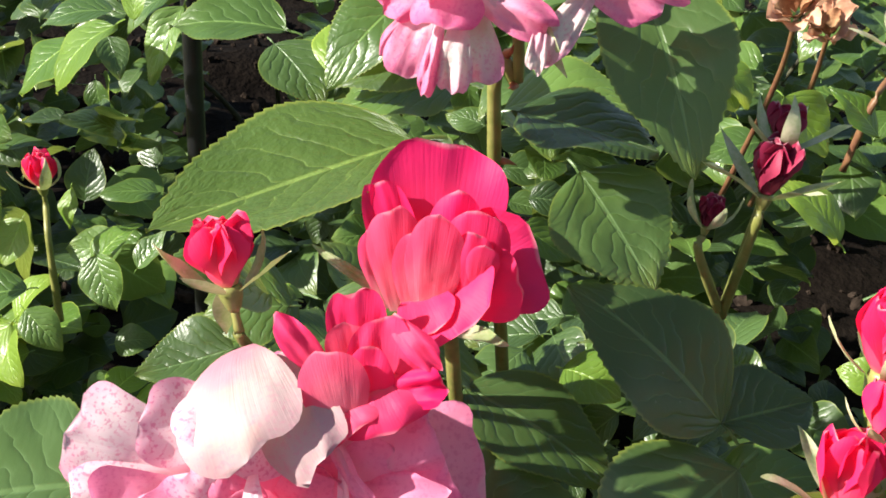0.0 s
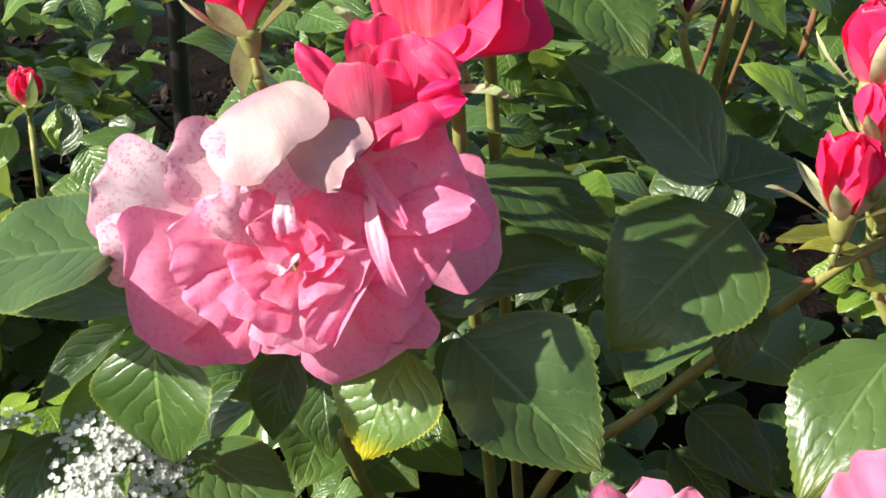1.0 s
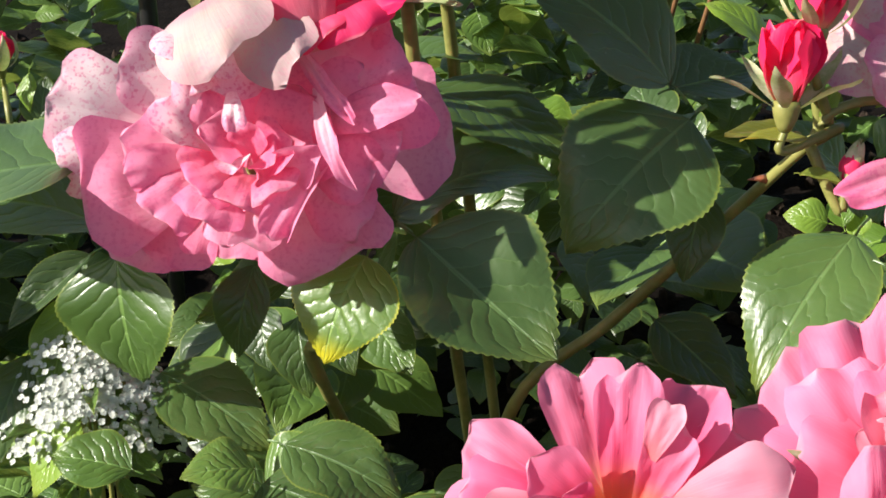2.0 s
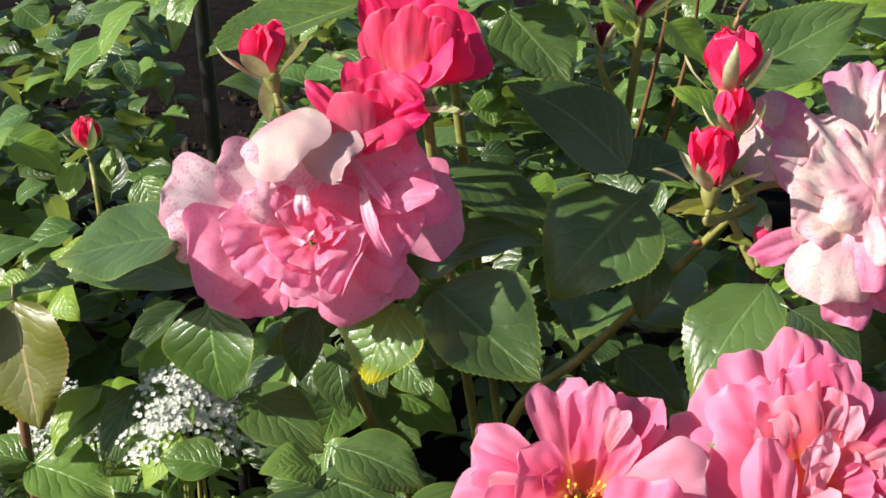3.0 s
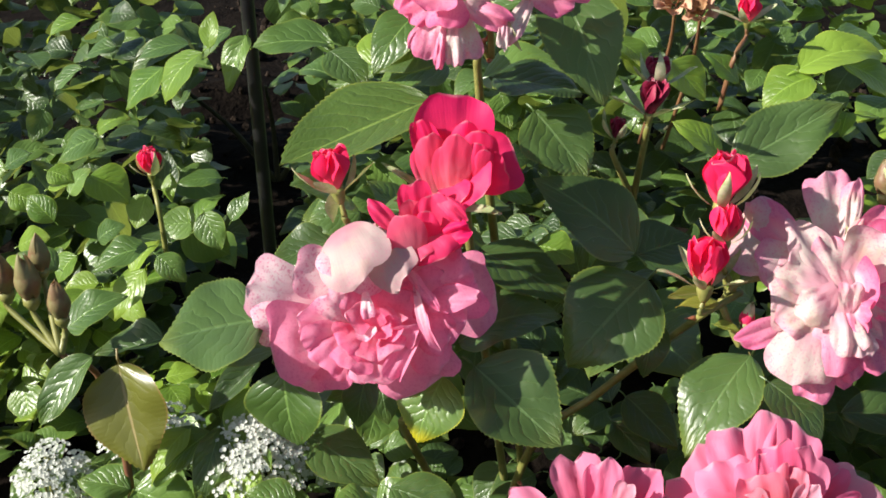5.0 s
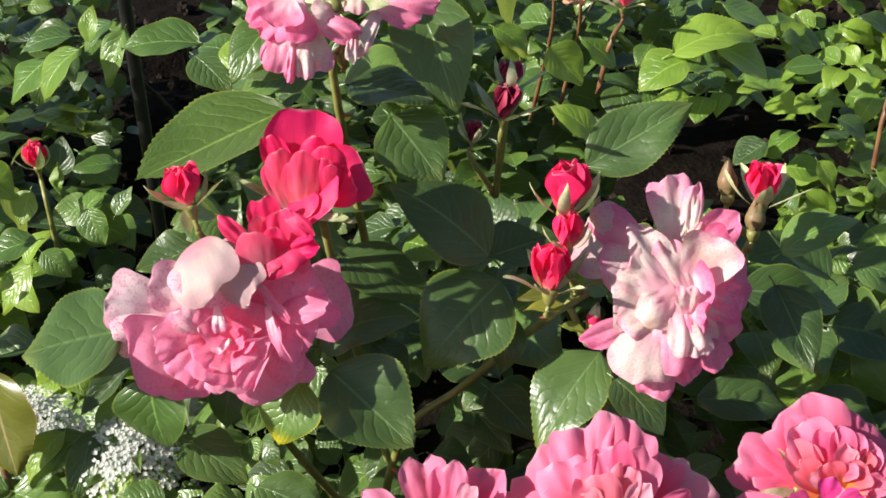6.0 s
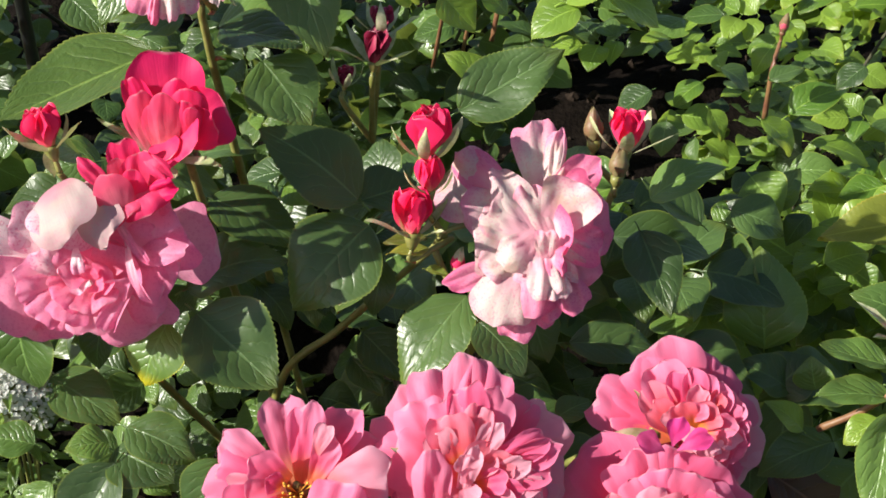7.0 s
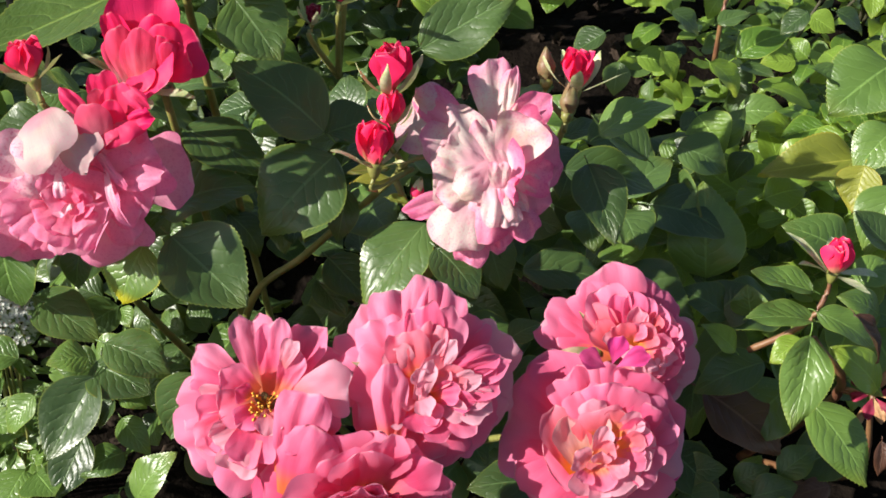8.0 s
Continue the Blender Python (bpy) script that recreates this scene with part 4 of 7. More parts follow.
petal(bloom, spot, RED, (13.9, 13.1, 0.0), (26.3, 1.7, 6.0), 9.8, cup=-0.5, bow=30, shape=0.55, ruffle=0.1, point=0.2)
petal(bloom, spot, RED, (12.4, -6.0, -2.0), (27.6, -2.7, 7.0), 12.6, bow=24, shape=0.6, ruffle=0.1, point=0.1)
petal(bloom, spot, RED, (9.7, -1.7, -1.0), (14.9, -13.1, 8.0), 26.5, cup=-0.5, bow=18, ruffle=0.07)
petal(bloom, spot, PALE_RED, (1.3, -7.3, 0.0), (6.0, -14.2, 8.0), 18.1, cup=-0.5, bow=18, ruffle=0.05)
petal(bloom, spot, SEPAL, (-2.3, -5.7, -8.0), (-21.1, -1.7, -6.0), 6.3, cup=-0.5, bow=14, shape=0.3, ruffle=0.05, point=0.7)
petal(bloom, spot, SEPAL, (0.8, -9.2, -6.0), (-5.2, -17.9, -2.0), 8.0, cup=-0.5, bow=14, shape=0.4, ruffle=0.05, point=0.5)
petal(bloom, spot, SEPAL, (-0.8, -7.8, -8.0), (-6.4, -14.9, -6.0), 5.8, cup=-0.5, bow=14, shape=0.4, ruffle=0.05, point=0.5)
calyx(bloom, Matrix.Translation((-0.006, 0.003, -0.016)) @ back, 0.012, 0.015, 70, seed=31, spread=(60, 45, 55, 70, 60))

bud(left_rose, (-0.0717, 0.5056, 0.3781), (-0.218, 0.145, 0.965), 0.0200, 0.0175, spread=(62, 14, 165, 34, 50), sepal_length=0.019, broad=0.62, seed=2, label="red bud with pale sepals spread wide", down=[(-0.0679, 0.5054, 0.3628), (-0.0521, 0.5227, 0.3250)])

# the faded bloom with hanging petals
TOP_AT = Vector((-0.0052, 0.5668, 0.4505))
bloom, spot = head(left_rose, TOP_AT, (-0.375, -0.906, 0.196), "faded pink bloom with freckled hanging petals")
back = spot
spot = face_frame(TOP_AT, (-0.005, -0.877, 0.480), (0.032, 0.480, 0.877))
petal(bloom, spot, FADED_PINK, (-13.8, 2.2, -4.0), (-41.2, -0.8, -2.0), 26.6, bow=14, shape=0.7, ruffle=0.1)
petal(bloom, spot, FADED_PINK, (-13.6, 0.5, -2.0), (-36.5, -12.3, 3.0), 18.5, cup=-0.5, bow=16, ruffle=0.1)
petal(bloom, spot, FADED_PINK, (-18.6, 2.3, 2.0), (-16.0, -18.6, 9.0), 23.6, cup=-0.5, bow=18, ruffle=0.08)
petal(bloom, spot, FADED_PINK, (-21.1, 1.9, 4.0), (-23.1, -12.6, 12.0), 23.5, cup=0.7, bow=18, ruffle=0.08)
petal(bloom, spot, FADED_PINK, (-21.6, -8.8, -2.0), (-26.0, -31.4, 2.0), 19.6, bow=10, ruffle=0.08)
petal(bloom, spot, FADED_PINK, (-18.3, -13.1, 0.0), (-20.6, -36.7, 4.0), 6.9, cup=-0.6, bow=10, shape=0.6, ruffle=0.1)
petal(bloom, spot, FADED, (-13.5, -13.1, 0.0), (-13.2, -34.8, 4.0), 12.1, cup=-0.6, bow=10, shape=0.6, ruffle=0.1)
petal(bloom, spot, FADED, (-11.1, -7.1, -4.0), (-6.2, -31.4, -2.0), 17.5, bow=10, ruffle=0.08)
petal(bloom, spot, FADED_PINK, (-24.6, -9.4, -6.0), (-33.7, -24.9, -6.0), 9.6, bow=10, shape=0.6, ruffle=0.08)
petal(bloom, spot, FADED_PINK, (-10.7, -6.9, 2.0), (12.6, -15.7, 6.0), 15.8, cup=-0.6, bow=16, shape=0.55, ruffle=0.12, point=0.3)
petal(bloom, spot, FADED, (2.4, -2.5, 0.0), (-7.8, -5.4, 8.0), 15.8, cup=-0.5, bow=16, shape=0.6, ruffle=0.1)
petal(bloom, spot, FADED, (9.0, -12.2, 2.0), (8.3, -27.5, 4.0), 6.8, cup=-0.6, bow=10, shape=0.6, ruffle=0.12)
petal(bloom, spot, FADED, (22.2, -0.8, -2.0), (9.8, -23.5, 2.0), 12.2, cup=-0.6, bow=24, shape=0.6, ruffle=0.12)
petal(bloom, spot, FADED, (11.7, 8.9, 2.0), (10.5, -5.4, 8.0), 13.1, cup=-0.5, bow=20, shape=0.6, ruffle=0.12)
petal(bloom, spot, FADED_PINK, (7.6, 5.6, -1.0), (52.0, 2.9, 2.0), 18.5, cup=-0.5, bow=14, shape=0.7, ruffle=0.08)
petal(bloom, spot, FADED_PINK, (8.9, 6.0, -3.0), (40.7, -5.7, 0.0), 18.6, bow=14, shape=0.7, ruffle=0.1)
petal(bloom, spot, FADED_PINK, (-11.3, 5.7, -8.0), (-24.9, 16.9, -10.0), 24.2, cup=-0.3, bow=10)
petal(bloom, spot, FADED_PINK, (-8.7, 5.7, -8.0), (-8.8, 20.9, -10.0), 24.2, cup=-0.3, bow=10)
petal(bloom, spot, FADED_PINK, (-3.3, 5.7, -8.0), (12.8, 20.9, -10.0), 24.2, cup=-0.3, bow=10)
petal(bloom, spot, FADED_PINK, (-11.2, 3.9, -6.0), (-36.8, 9.7, -8.0), 21.4, cup=-0.3, bow=10)
calyx(bloom, back, 0.011, 0.024, 100, seed=41)

stem(left_rose, [LEFT_FOOT, (-0.0136, 0.5389, 0.3342), (-0.0125, 0.5390, 0.3557), RED_AT], 0.0026, 0.0014, thorns=5)
stem(left_rose, [LEFT_FOOT + Vector((0.01, 0.01, 0)), (-0.0072, 0.5841, 0.3872), (-0.0019, 0.5770, 0.4164), TOP_AT], 0.0026, 0.0015, thorns=5, seed=2)
stem(left_rose, [LEFT_FOOT + Vector((-0.01, 0, 0)), (-0.0449, 0.5278, 0.2281), (-0.0451, 0.5063, 0.2621), MAIN_AT], 0.0026, 0.0017, seed=3, thorns=2)
stem(left_rose, [(-0.0521, 0.5227, 0.3250), (-0.0477, 0.5055, 0.3459), LOW_AT], 0.0024, 0.0018, seed=4)
stem(left_rose, [(-0.0451, 0.5063, 0.2621), (-0.0521, 0.5227, 0.3250)], 0.0026, 0.0024, seed=5)
# dark old buds on their own stalks
for at, high, lean in (((0.0744, 0.5742, 0.3857), 0.019, 62), ((0.0784, 0.5837, 0.3972), 0.015, 24), ((0.0590, 0.5766, 0.3732), 0.011, 30)):
    bud(left_rose, at, (0.126, 0.069, 0.990), high, high * 0.72, MAROON, MAROON, lean=lean, sepal_length=high * 1.3, seed=int(high * 1000), open_rim=0.14, label="dark maroon bud with pale sepals", down=[(0.0717, 0.5948, 0.3328)])

# ---- right bush ----
RIGHT_FOOT = Vector((0.10, 0.60, 0.0))
right_rose = thing("rose_bush", RIGHT_FOOT, "rose bush with coral-pink open blooms, faded blooms and red buds", "rose bush")
leaf(right_rose, (0.1163, 0.5036, 0.2934), (0.0814, 0.4712, 0.2602), 0.0359, (-0.079, -0.221, 0.972), "mature")
leaf(right_rose, (0.1215, 0.4860, 0.2890), (0.1420, 0.4620, 0.2740), 0.0270, (0.120, -0.292, 0.949), "mature")
leaf(right_rose, (0.1189, 0.5080, 0.2866), (0.1171, 0.4889, 0.2615), 0.0190, (0.816, -0.314, 0.485), "olive")
leaf(right_rose, (0.0976, 0.5103, 0.3231), (0.0767, 0.5054, 0.3244), 0.0093, (0.021, -0.218, 0.976), "olive")
leaf(right_rose, (0.1165, 0.5702, 0.3611), (0.1711, 0.5797, 0.3897), 0.0320, (0.617, -0.373, 0.693), "mature")
leaf(right_rose, (0.2038, 0.5191, 0.3182), (0.2122, 0.4742, 0.2978), 0.0273, (0.014, -0.523, 0.852), "mature")
leaf(right_rose, (0.2139, 0.5478, 0.3189), (0.2528, 0.5517, 0.3370), 0.0250, (0.022, -0.185, 0.982), "fresh")
leaf(right_rose, (0.2886, 0.5522, 0.2153), (0.2863, 0.5754, 0.2690), 0.0440, (-0.150, -0.580, 0.800), "fresh")
leaf(right_rose, (0.3343, 0.5383, 0.2024), (0.2808, 0.5276, 0.2036), 0.0370, (0.020, -0.293, 0.956), "mature")
leaf(right_rose, (0.2336, 0.5408, 0.2312), (0.2753, 0.5188, 0.2112), 0.0349, (0.017, -0.425, 0.905), "mature")
leaf(right_rose, (0.1742, 0.5340, 0.2398), (0.2250, 0.5311, 0.2343), 0.0264, (0.017, -0.425, 0.905), "mature")
leaf(right_rose, (0.1991, 0.5604, 0.2894), (0.2528, 0.5553, 0.2799), 0.0347, (0.020, -0.293, 0.956), "mature")
leaf(right_rose, (0.2479, 0.5630, 0.2942), (0.2154, 0.5753, 0.3174), 0.0253, (0.020, -0.293, 0.956), "mature")
leaf(right_rose, (0.1276, 0.5525, 0.2958), (0.1043, 0.5615, 0.3128), 0.0222, (0.020, -0.293, 0.956), "fresh")
leaf(right_rose, (0.0637, 0.5302, 0.2540), (0.0877, 0.5095, 0.2363), 0.0245, (0.017, -0.425, 0.905), "mature")
leaf(right_rose, (0.0569, 0.5242, 0.2426), (0.0737, 0.5062, 0.2301), 0.0175, (0.017, -0.425, 0.905), "mature")
leaf(right_rose, (0.0761, 0.5304, 0.2970), (0.0694, 0.5172, 0.2721), 0.0174, (0.014, -0.523, 0.852), "mature")
leaf(right_rose, (0.2510, 0.4611, 0.1665), (0.2791, 0.4387, 0.1457), 0.0288, (0.017, -0.425, 0.905), "mature")
leaf(right_rose, (0.2976, 0.5274, 0.2060), (0.2671, 0.5356, 0.2216), 0.0236, (0.017, -0.425, 0.905), "mature")
leaf(right_rose, (0.0986, 0.4975, 0.3244), (0.0778, 0.4915, 0.3261), 0.0089, (-0.289, -0.204, 0.935), "yellow")
leaf(right_rose, (0.0965, 0.4947, 0.3150), (0.1083, 0.4913, 0.3129), 0.0054, (-0.289, -0.204, 0.935), "yellow")
leaf(right_rose, (0.1036, 0.5034, 0.3272), (0.1092, 0.5077, 0.3394), 0.0062, (-0.496, -0.565, 0.659), "bright")
leaf(right_rose, (0.1360, 0.4998, 0.2819), (0.1274, 0.4903, 0.2640), 0.0092, (0.222, -0.492, 0.842), "olive")
NODE = Vector((0.1006, 0.5035, 0.3208))
for at, high, turn, lean in (((0.0983, 0.5083, 0.3662), 0.0245, 1, 28), ((0.0988, 0.4991, 0.3530), 0.0175, 2, 34), ((0.0904, 0.4932, 0.3335), 0.0235, 3, 60)):
    bud(right_rose, at, (0.047, 0.147, 0.988), high, high * 0.86, seed=turn, lean=lean, sepal_length=high * 0.88, open_rim=0.6, label="red bud with frilled petal tips and pale sepals", down=[NODE + Vector((0.003 * turn, 0.002, 0.004)), NODE])
bud(right_rose, (0.1960, 0.5321, 0.3533), (0.078, 0.228, 0.971), 0.022, 0.0165, seed=5, lean=40, open_rim=0.3, label="slim red bud with long sepals", down=[(0.1926, 0.5299, 0.3386), (0.1871, 0.5311, 0.3195)])
bud(right_rose, (0.1815, 0.5397, 0.3570), (-0.024, 0.230, 0.973), 0.016, 0.0125, SEPAL_RED, SEPAL_RED, sepals=SEPAL_RED, seed=6, lean=4, open_rim=0.0, label="closed bronze bud", down=[(0.1913, 0.5300, 0.3387)])
bud(right_rose, (0.1909, 0.5226, 0.3461), (0.128, 0.227, 0.966), 0.015, 0.0125, SEPAL_RED, SEPAL_RED, sepals=SEPAL_RED, seed=7, lean=8, open_rim=0.0, label="closed bronze bud", down=[(0.1912, 0.5287, 0.3363)])
bud(right_rose, (0.1109, 0.4980, 0.3104), (0.232, 0.160, 0.959), 0.012, 0.009, MAROON, RED, seed=9, lean=10, open_rim=0.0, label="small closed red bud", down=[NODE])
stem(right_rose, [(0.035, 0.600, -0.01), (0.004, 0.568, 0.12), (0.0173, 0.5448, 0.2132), (0.0501, 0.5406, 0.2480), (0.0836, 0.5266, 0.2898), NODE], 0.0027, 0.0017, thorns=3, seed=6)
stem(right_rose, [NODE, (0.1065, 0.5028, 0.3302), (0.1211, 0.5042, 0.3328), (0.1464, 0.5127, 0.3233)], 0.0015, 0.0015, seed=7)

# the crumpled faded bloom
FADED_AT = Vector((0.1544, 0.5058, 0.3274))
bloom, spot = head(right_rose, FADED_AT, (0.261, -0.890, 0.373), "faded white and pink bloom with crumpled browning petals")
back = spot
spot = face_frame(FADED_AT, (-0.058, -0.821, 0.567), (0.024, 0.567, 0.823))
petal(bloom, spot, FADED_PINK, (-0.7, 2.4, -4.0), (-24.1, 11.0, -2.0), 44.6, cup=-0.3, bow=10)
petal(bloom, spot, FADED_PINK, (-0.7, 2.4, -4.0), (-12.4, -23.9, -2.0), 44.6, cup=-0.3, bow=10)
petal(bloom, spot, FADED_PINK, (-0.7, 2.4, -4.0), (10.9, -21.0, -2.0), 44.6, cup=-0.3, bow=10)
petal(bloom, spot, FADED_PINK, (-0.7, 2.4, -4.0), (16.4, 10.7, 2.0), 44.5, cup=-0.3, bow=10)
petal(bloom, spot, FADED, (-1.0, 13.6, 2.0), (-5.4, 52.3, 6.0), 27.1, cup=-0.6, bow=10)
petal(bloom, spot, FADED, (1.7, 14.6, 6.0), (6.7, 47.7, 10.0), 13.2, cup=-0.7, bow=10, shape=0.6, ruffle=0.1, point=0.3)
petal(bloom, spot, FADED, (-9.6, 7.9, 0.0), (-47.5, 25.5, 12.0), 44.0, cup=-0.3, bow=14, shape=0.7, ruffle=0.08)
petal(bloom, spot, FADED_PINK, (-9.6, 7.8, 2.0), (-40.7, 35.4, 12.0), 23.5, cup=-0.3, bow=14, shape=0.6, ruffle=0.08)
petal(bloom, spot, FADED, (-12.6, 10.5, 4.0), (-38.3, 5.9, 18.0), 30.2, bow=14, shape=0.7, ruffle=0.08)
petal(bloom, spot, FADED, (-2.0, -6.1, 12.0), (-24.2, 27.3, 18.0), 26.1, cup=-0.25, bow=10, shape=0.55, ruffle=0.07, point=0.5)
petal(bloom, spot, FADED, (1.5, -4.4, 12.0), (-11.2, 20.1, 17.0), 22.1, cup=-0.3, bow=12, shape=0.6, ruffle=0.1, point=0.3)
petal(bloom, spot, FADED, (-4.8, -3.9, 12.0), (-28.7, 9.2, 19.0), 27.2, cup=-0.25, bow=10, shape=0.6, ruffle=0.12)
petal(bloom, spot, FADED, (-9.3, -7.2, 10.0), (-34.4, -4.8, 17.0), 38.7, cup=-0.25, bow=12, shape=0.7, ruffle=0.1)
petal(bloom, spot, FADED, (-3.8, -3.5, 15.0), (-20.9, -18.0, 22.0), 25.9, cup=-0.2, bow=12, shape=0.6, ruffle=0.12, point=0.5)
petal(bloom, spot, FADED, (-9.4, -10.7, 12.0), (-29.3, -20.6, 18.0), 29.5, cup=-0.3, bow=12, shape=0.62, ruffle=0.1, point=0.2)
petal(bloom, spot, FADED_PINK, (-19.8, -15.6, 6.0), (-48.2, -27.2, 10.0), 16.6, cup=-0.6, bow=12, shape=0.5, point=0.3)
petal(bloom, spot, FADED, (-12.7, -12.9, 10.0), (-24.8, -43.8, 18.0), 36.6, cup=-0.6, bow=18)
petal(bloom, spot, FADED_PINK, (-9.9, -13.0, 12.0), (-10.1, -41.5, 18.0), 33.5, cup=-0.6, bow=16, ruffle=0.08)
petal(bloom, spot, FADED_PINK, (-12.6, -24.2, 6.0), (-15.0, -53.5, 7.0), 22.1, bow=12, shape=0.6, ruffle=0.08)
petal(bloom, spot, FADED_PINK, (-3.9, -18.4, 4.0), (-4.0, -47.2, 6.0), 20.2, bow=12, shape=0.6, ruffle=0.08)
petal(bloom, spot, FADED, (-3.8, -8.8, 14.0), (-0.9, -32.6, 26.0), 19.7, cup=-0.8, bow=14, shape=0.6, ruffle=0.12)
petal(bloom, spot, FADED, (0.0, -15.8, 12.0), (5.1, -33.1, 24.0), 16.6, cup=-0.8, bow=14, shape=0.6, ruffle=0.12)
petal(bloom, spot, FADED_PINK, (-1.2, -18.5, 8.0), (2.0, -43.8, 12.0), 15.4, cup=-0.6, bow=14, shape=0.6, ruffle=0.1)
petal(bloom, spot, FADED_PINK, (1.6, -15.6, 8.0), (16.1, -38.6, 14.0), 20.0, cup=-0.5, bow=14, shape=0.6, ruffle=0.1)
petal(bloom, spot, FADED_PINK, (1.6, -9.9, 8.0), (23.8, -23.7, 10.0), 23.5, bow=14, ruffle=0.08)
petal(bloom, spot, FADED_PINK, (1.5, -7.3, 12.0), (26.2, -9.8, 16.0), 23.3, cup=-0.5, bow=20, ruffle=0.1)
petal(bloom, spot, FADED_PINK, (4.9, -0.8, -0.0), (31.9, 0.7, -0.0), 30.8, cup=-0.2, bow=10, shape=0.7, ruffle=0.08)
petal(bloom, spot, FADED_PINK, (4.7, 1.8, 4.0), (29.3, 11.9, 4.0), 30.6, cup=-0.2, bow=10, shape=0.7, ruffle=0.08)
petal(bloom, spot, FADED, (3.0, -1.5, 10.0), (15.4, 21.3, 24.0), 33.3, cup=0.8, bow=14, shape=0.7)
petal(bloom, spot, FADED_PINK, (4.2, -1.7, 14.0), (12.1, -1.0, 24.0), 26.5, cup=0.8, bow=20, shape=0.7)
petal(bloom, spot, FADED_PINK, (-1.2, 11.6, 8.0), (24.8, 31.5, 12.0), 22.0, cup=0.6, bow=12, shape=0.6, ruffle=0.08)
petal(bloom, spot, FADED_PINK, (1.6, 10.0, 10.0), (23.3, 19.4, 16.0), 26.7, cup=0.5, bow=12, ruffle=0.08)
petal(bloom, spot, FADED, (-0.2, -16.0, 16.0), (-1.0, -2.7, 28.0), 13.7, cup=-0.9, bow=14, shape=0.6, ruffle=0.12)
petal(bloom, spot, FADED_PINK, (2.7, -13.2, 16.0), (5.7, -13.8, 28.0), 11.8, cup=-0.9, bow=14, shape=0.6, ruffle=0.12)
petal(bloom, spot, FADED, (-1.3, -10.0, 10.0), (11.0, -26.0, 18.0), 15.3, cup=-0.5, bow=14, shape=0.6, ruffle=0.14)
petal(bloom, spot, FADED, (1.5, -4.4, 12.0), (19.7, -14.6, 16.0), 14.2, cup=-0.5, bow=16, shape=0.6, ruffle=0.12)
petal(bloom, spot, FADED_PINK, (-0.1, -7.4, 14.0), (5.2, -23.3, 22.0), 12.4, cup=-0.6, bow=14, shape=0.6, ruffle=0.14)
petal(bloom, spot, FADED, (-4.2, -15.7, 10.0), (-6.7, -35.9, 18.0), 15.9, cup=-0.5, bow=14, shape=0.6, ruffle=0.12)
petal(bloom, spot, FADED_PINK, (4.3, 1.3, 12.0), (21.2, 6.2, 14.0), 17.1, cup=0.5, bow=14, shape=0.6, ruffle=0.12)
petal(bloom, spot, FADED, (-1.3, 10.0, 10.0), (11.4, 26.9, 12.0), 14.3, bow=14, shape=0.6, ruffle=0.12)
calyx(bloom, back, 0.011, 0.022, 100, seed=51)

CORALS = (CORAL, HEART, HEART)
C1_AT = Vector((0.0354, 0.4102, 0.2520))
bloom, spot = head(right_rose, C1_AT, (-0.048, -0.797, 0.602), "open coral-pink bloom with yellow stamens")
calyx(bloom, spot @ Matrix.Translation((0, 0, -0.012)), 0.010, 0.020, 100, seed=71)
stamens(bloom, spot, 0.042, 71)
spot = face_frame(C1_AT, (-0.058, -0.821, 0.567), (0.024, 0.567, 0.823))
petal(bloom, spot, CORAL, (-2.5, -2.2, -18.0), (15.6, -18.1, -16.0), 49.3, cup=-0.3, bow=10)
petal(bloom, spot, CORAL, (-2.5, -2.2, -18.0), (-10.3, -23.1, -16.0), 49.3, cup=-0.3, bow=10)
petal(bloom, spot, CORAL, (-2.5, -2.2, -18.0), (-28.1, -6.7, -16.0), 49.3, cup=-0.3, bow=10)
petal(bloom, spot, CORAL, (0.3, 3.4, -8.0), (-9.0, 43.1, -6.0), 25.8, cup=0.5, bow=10, shape=0.7)
petal(bloom, spot, CORAL, (1.9, 3.7, -6.0), (4.7, 40.6, -2.0), 20.5, cup=0.6, bow=10)
petal(bloom, spot, CORAL, (4.4, 3.4, -8.0), (24.2, 37.2, -8.0), 23.1, cup=0.5, bow=8, shape=0.7, ruffle=0.08)
petal(bloom, spot, CORAL, (6.1, 3.7, -6.0), (16.6, 26.2, 2.0), 15.2, cup=0.8, bow=10)
petal(bloom, spot, CORAL, (4.1, 3.2, -10.0), (35.0, 23.8, -10.0), 23.1, cup=0.2, bow=8)
petal(bloom, spot, CORAL, (-6.6, 3.4, -8.0), (-36.2, 24.0, -8.0), 23.1, bow=10)
petal(bloom, spot, CORAL, (-4.3, 5.5, -2.0), (-19.5, 17.1, 6.0), 18.9, cup=0.9, bow=12)
petal(bloom, spot, CORAL, (-6.3, 2.3, -6.0), (-38.6, 9.1, -6.0), 29.0, cup=-0.3, bow=14)
petal(bloom, spot, CORAL, (-6.1, -0.3, -5.0), (-42.4, -5.9, -6.0), 41.8, cup=-0.3, bow=14)
petal(bloom, spot, CORAL, (-6.0, -2.9, -4.0), (-41.7, -24.0, -8.0), 45.2, cup=-0.3, bow=14)
petal(bloom, spot, CORAL, (-4.3, -5.4, -2.0), (-25.8, -39.1, -8.0), 48.4, cup=-0.3, bow=16)
petal(bloom, spot, CORAL, (-1.3, -6.5, -0.0), (-9.0, -47.0, -6.0), 44.9, cup=-0.3, bow=16)
petal(bloom, spot, CORAL, (2.8, -6.5, -0.0), (8.5, -52.9, -8.0), 45.0, cup=-0.3, bow=16)
petal(bloom, spot, CORAL, (-5.0, -0.8, 2.0), (-30.3, -11.3, 4.0), 34.8, cup=0.6, bow=20)
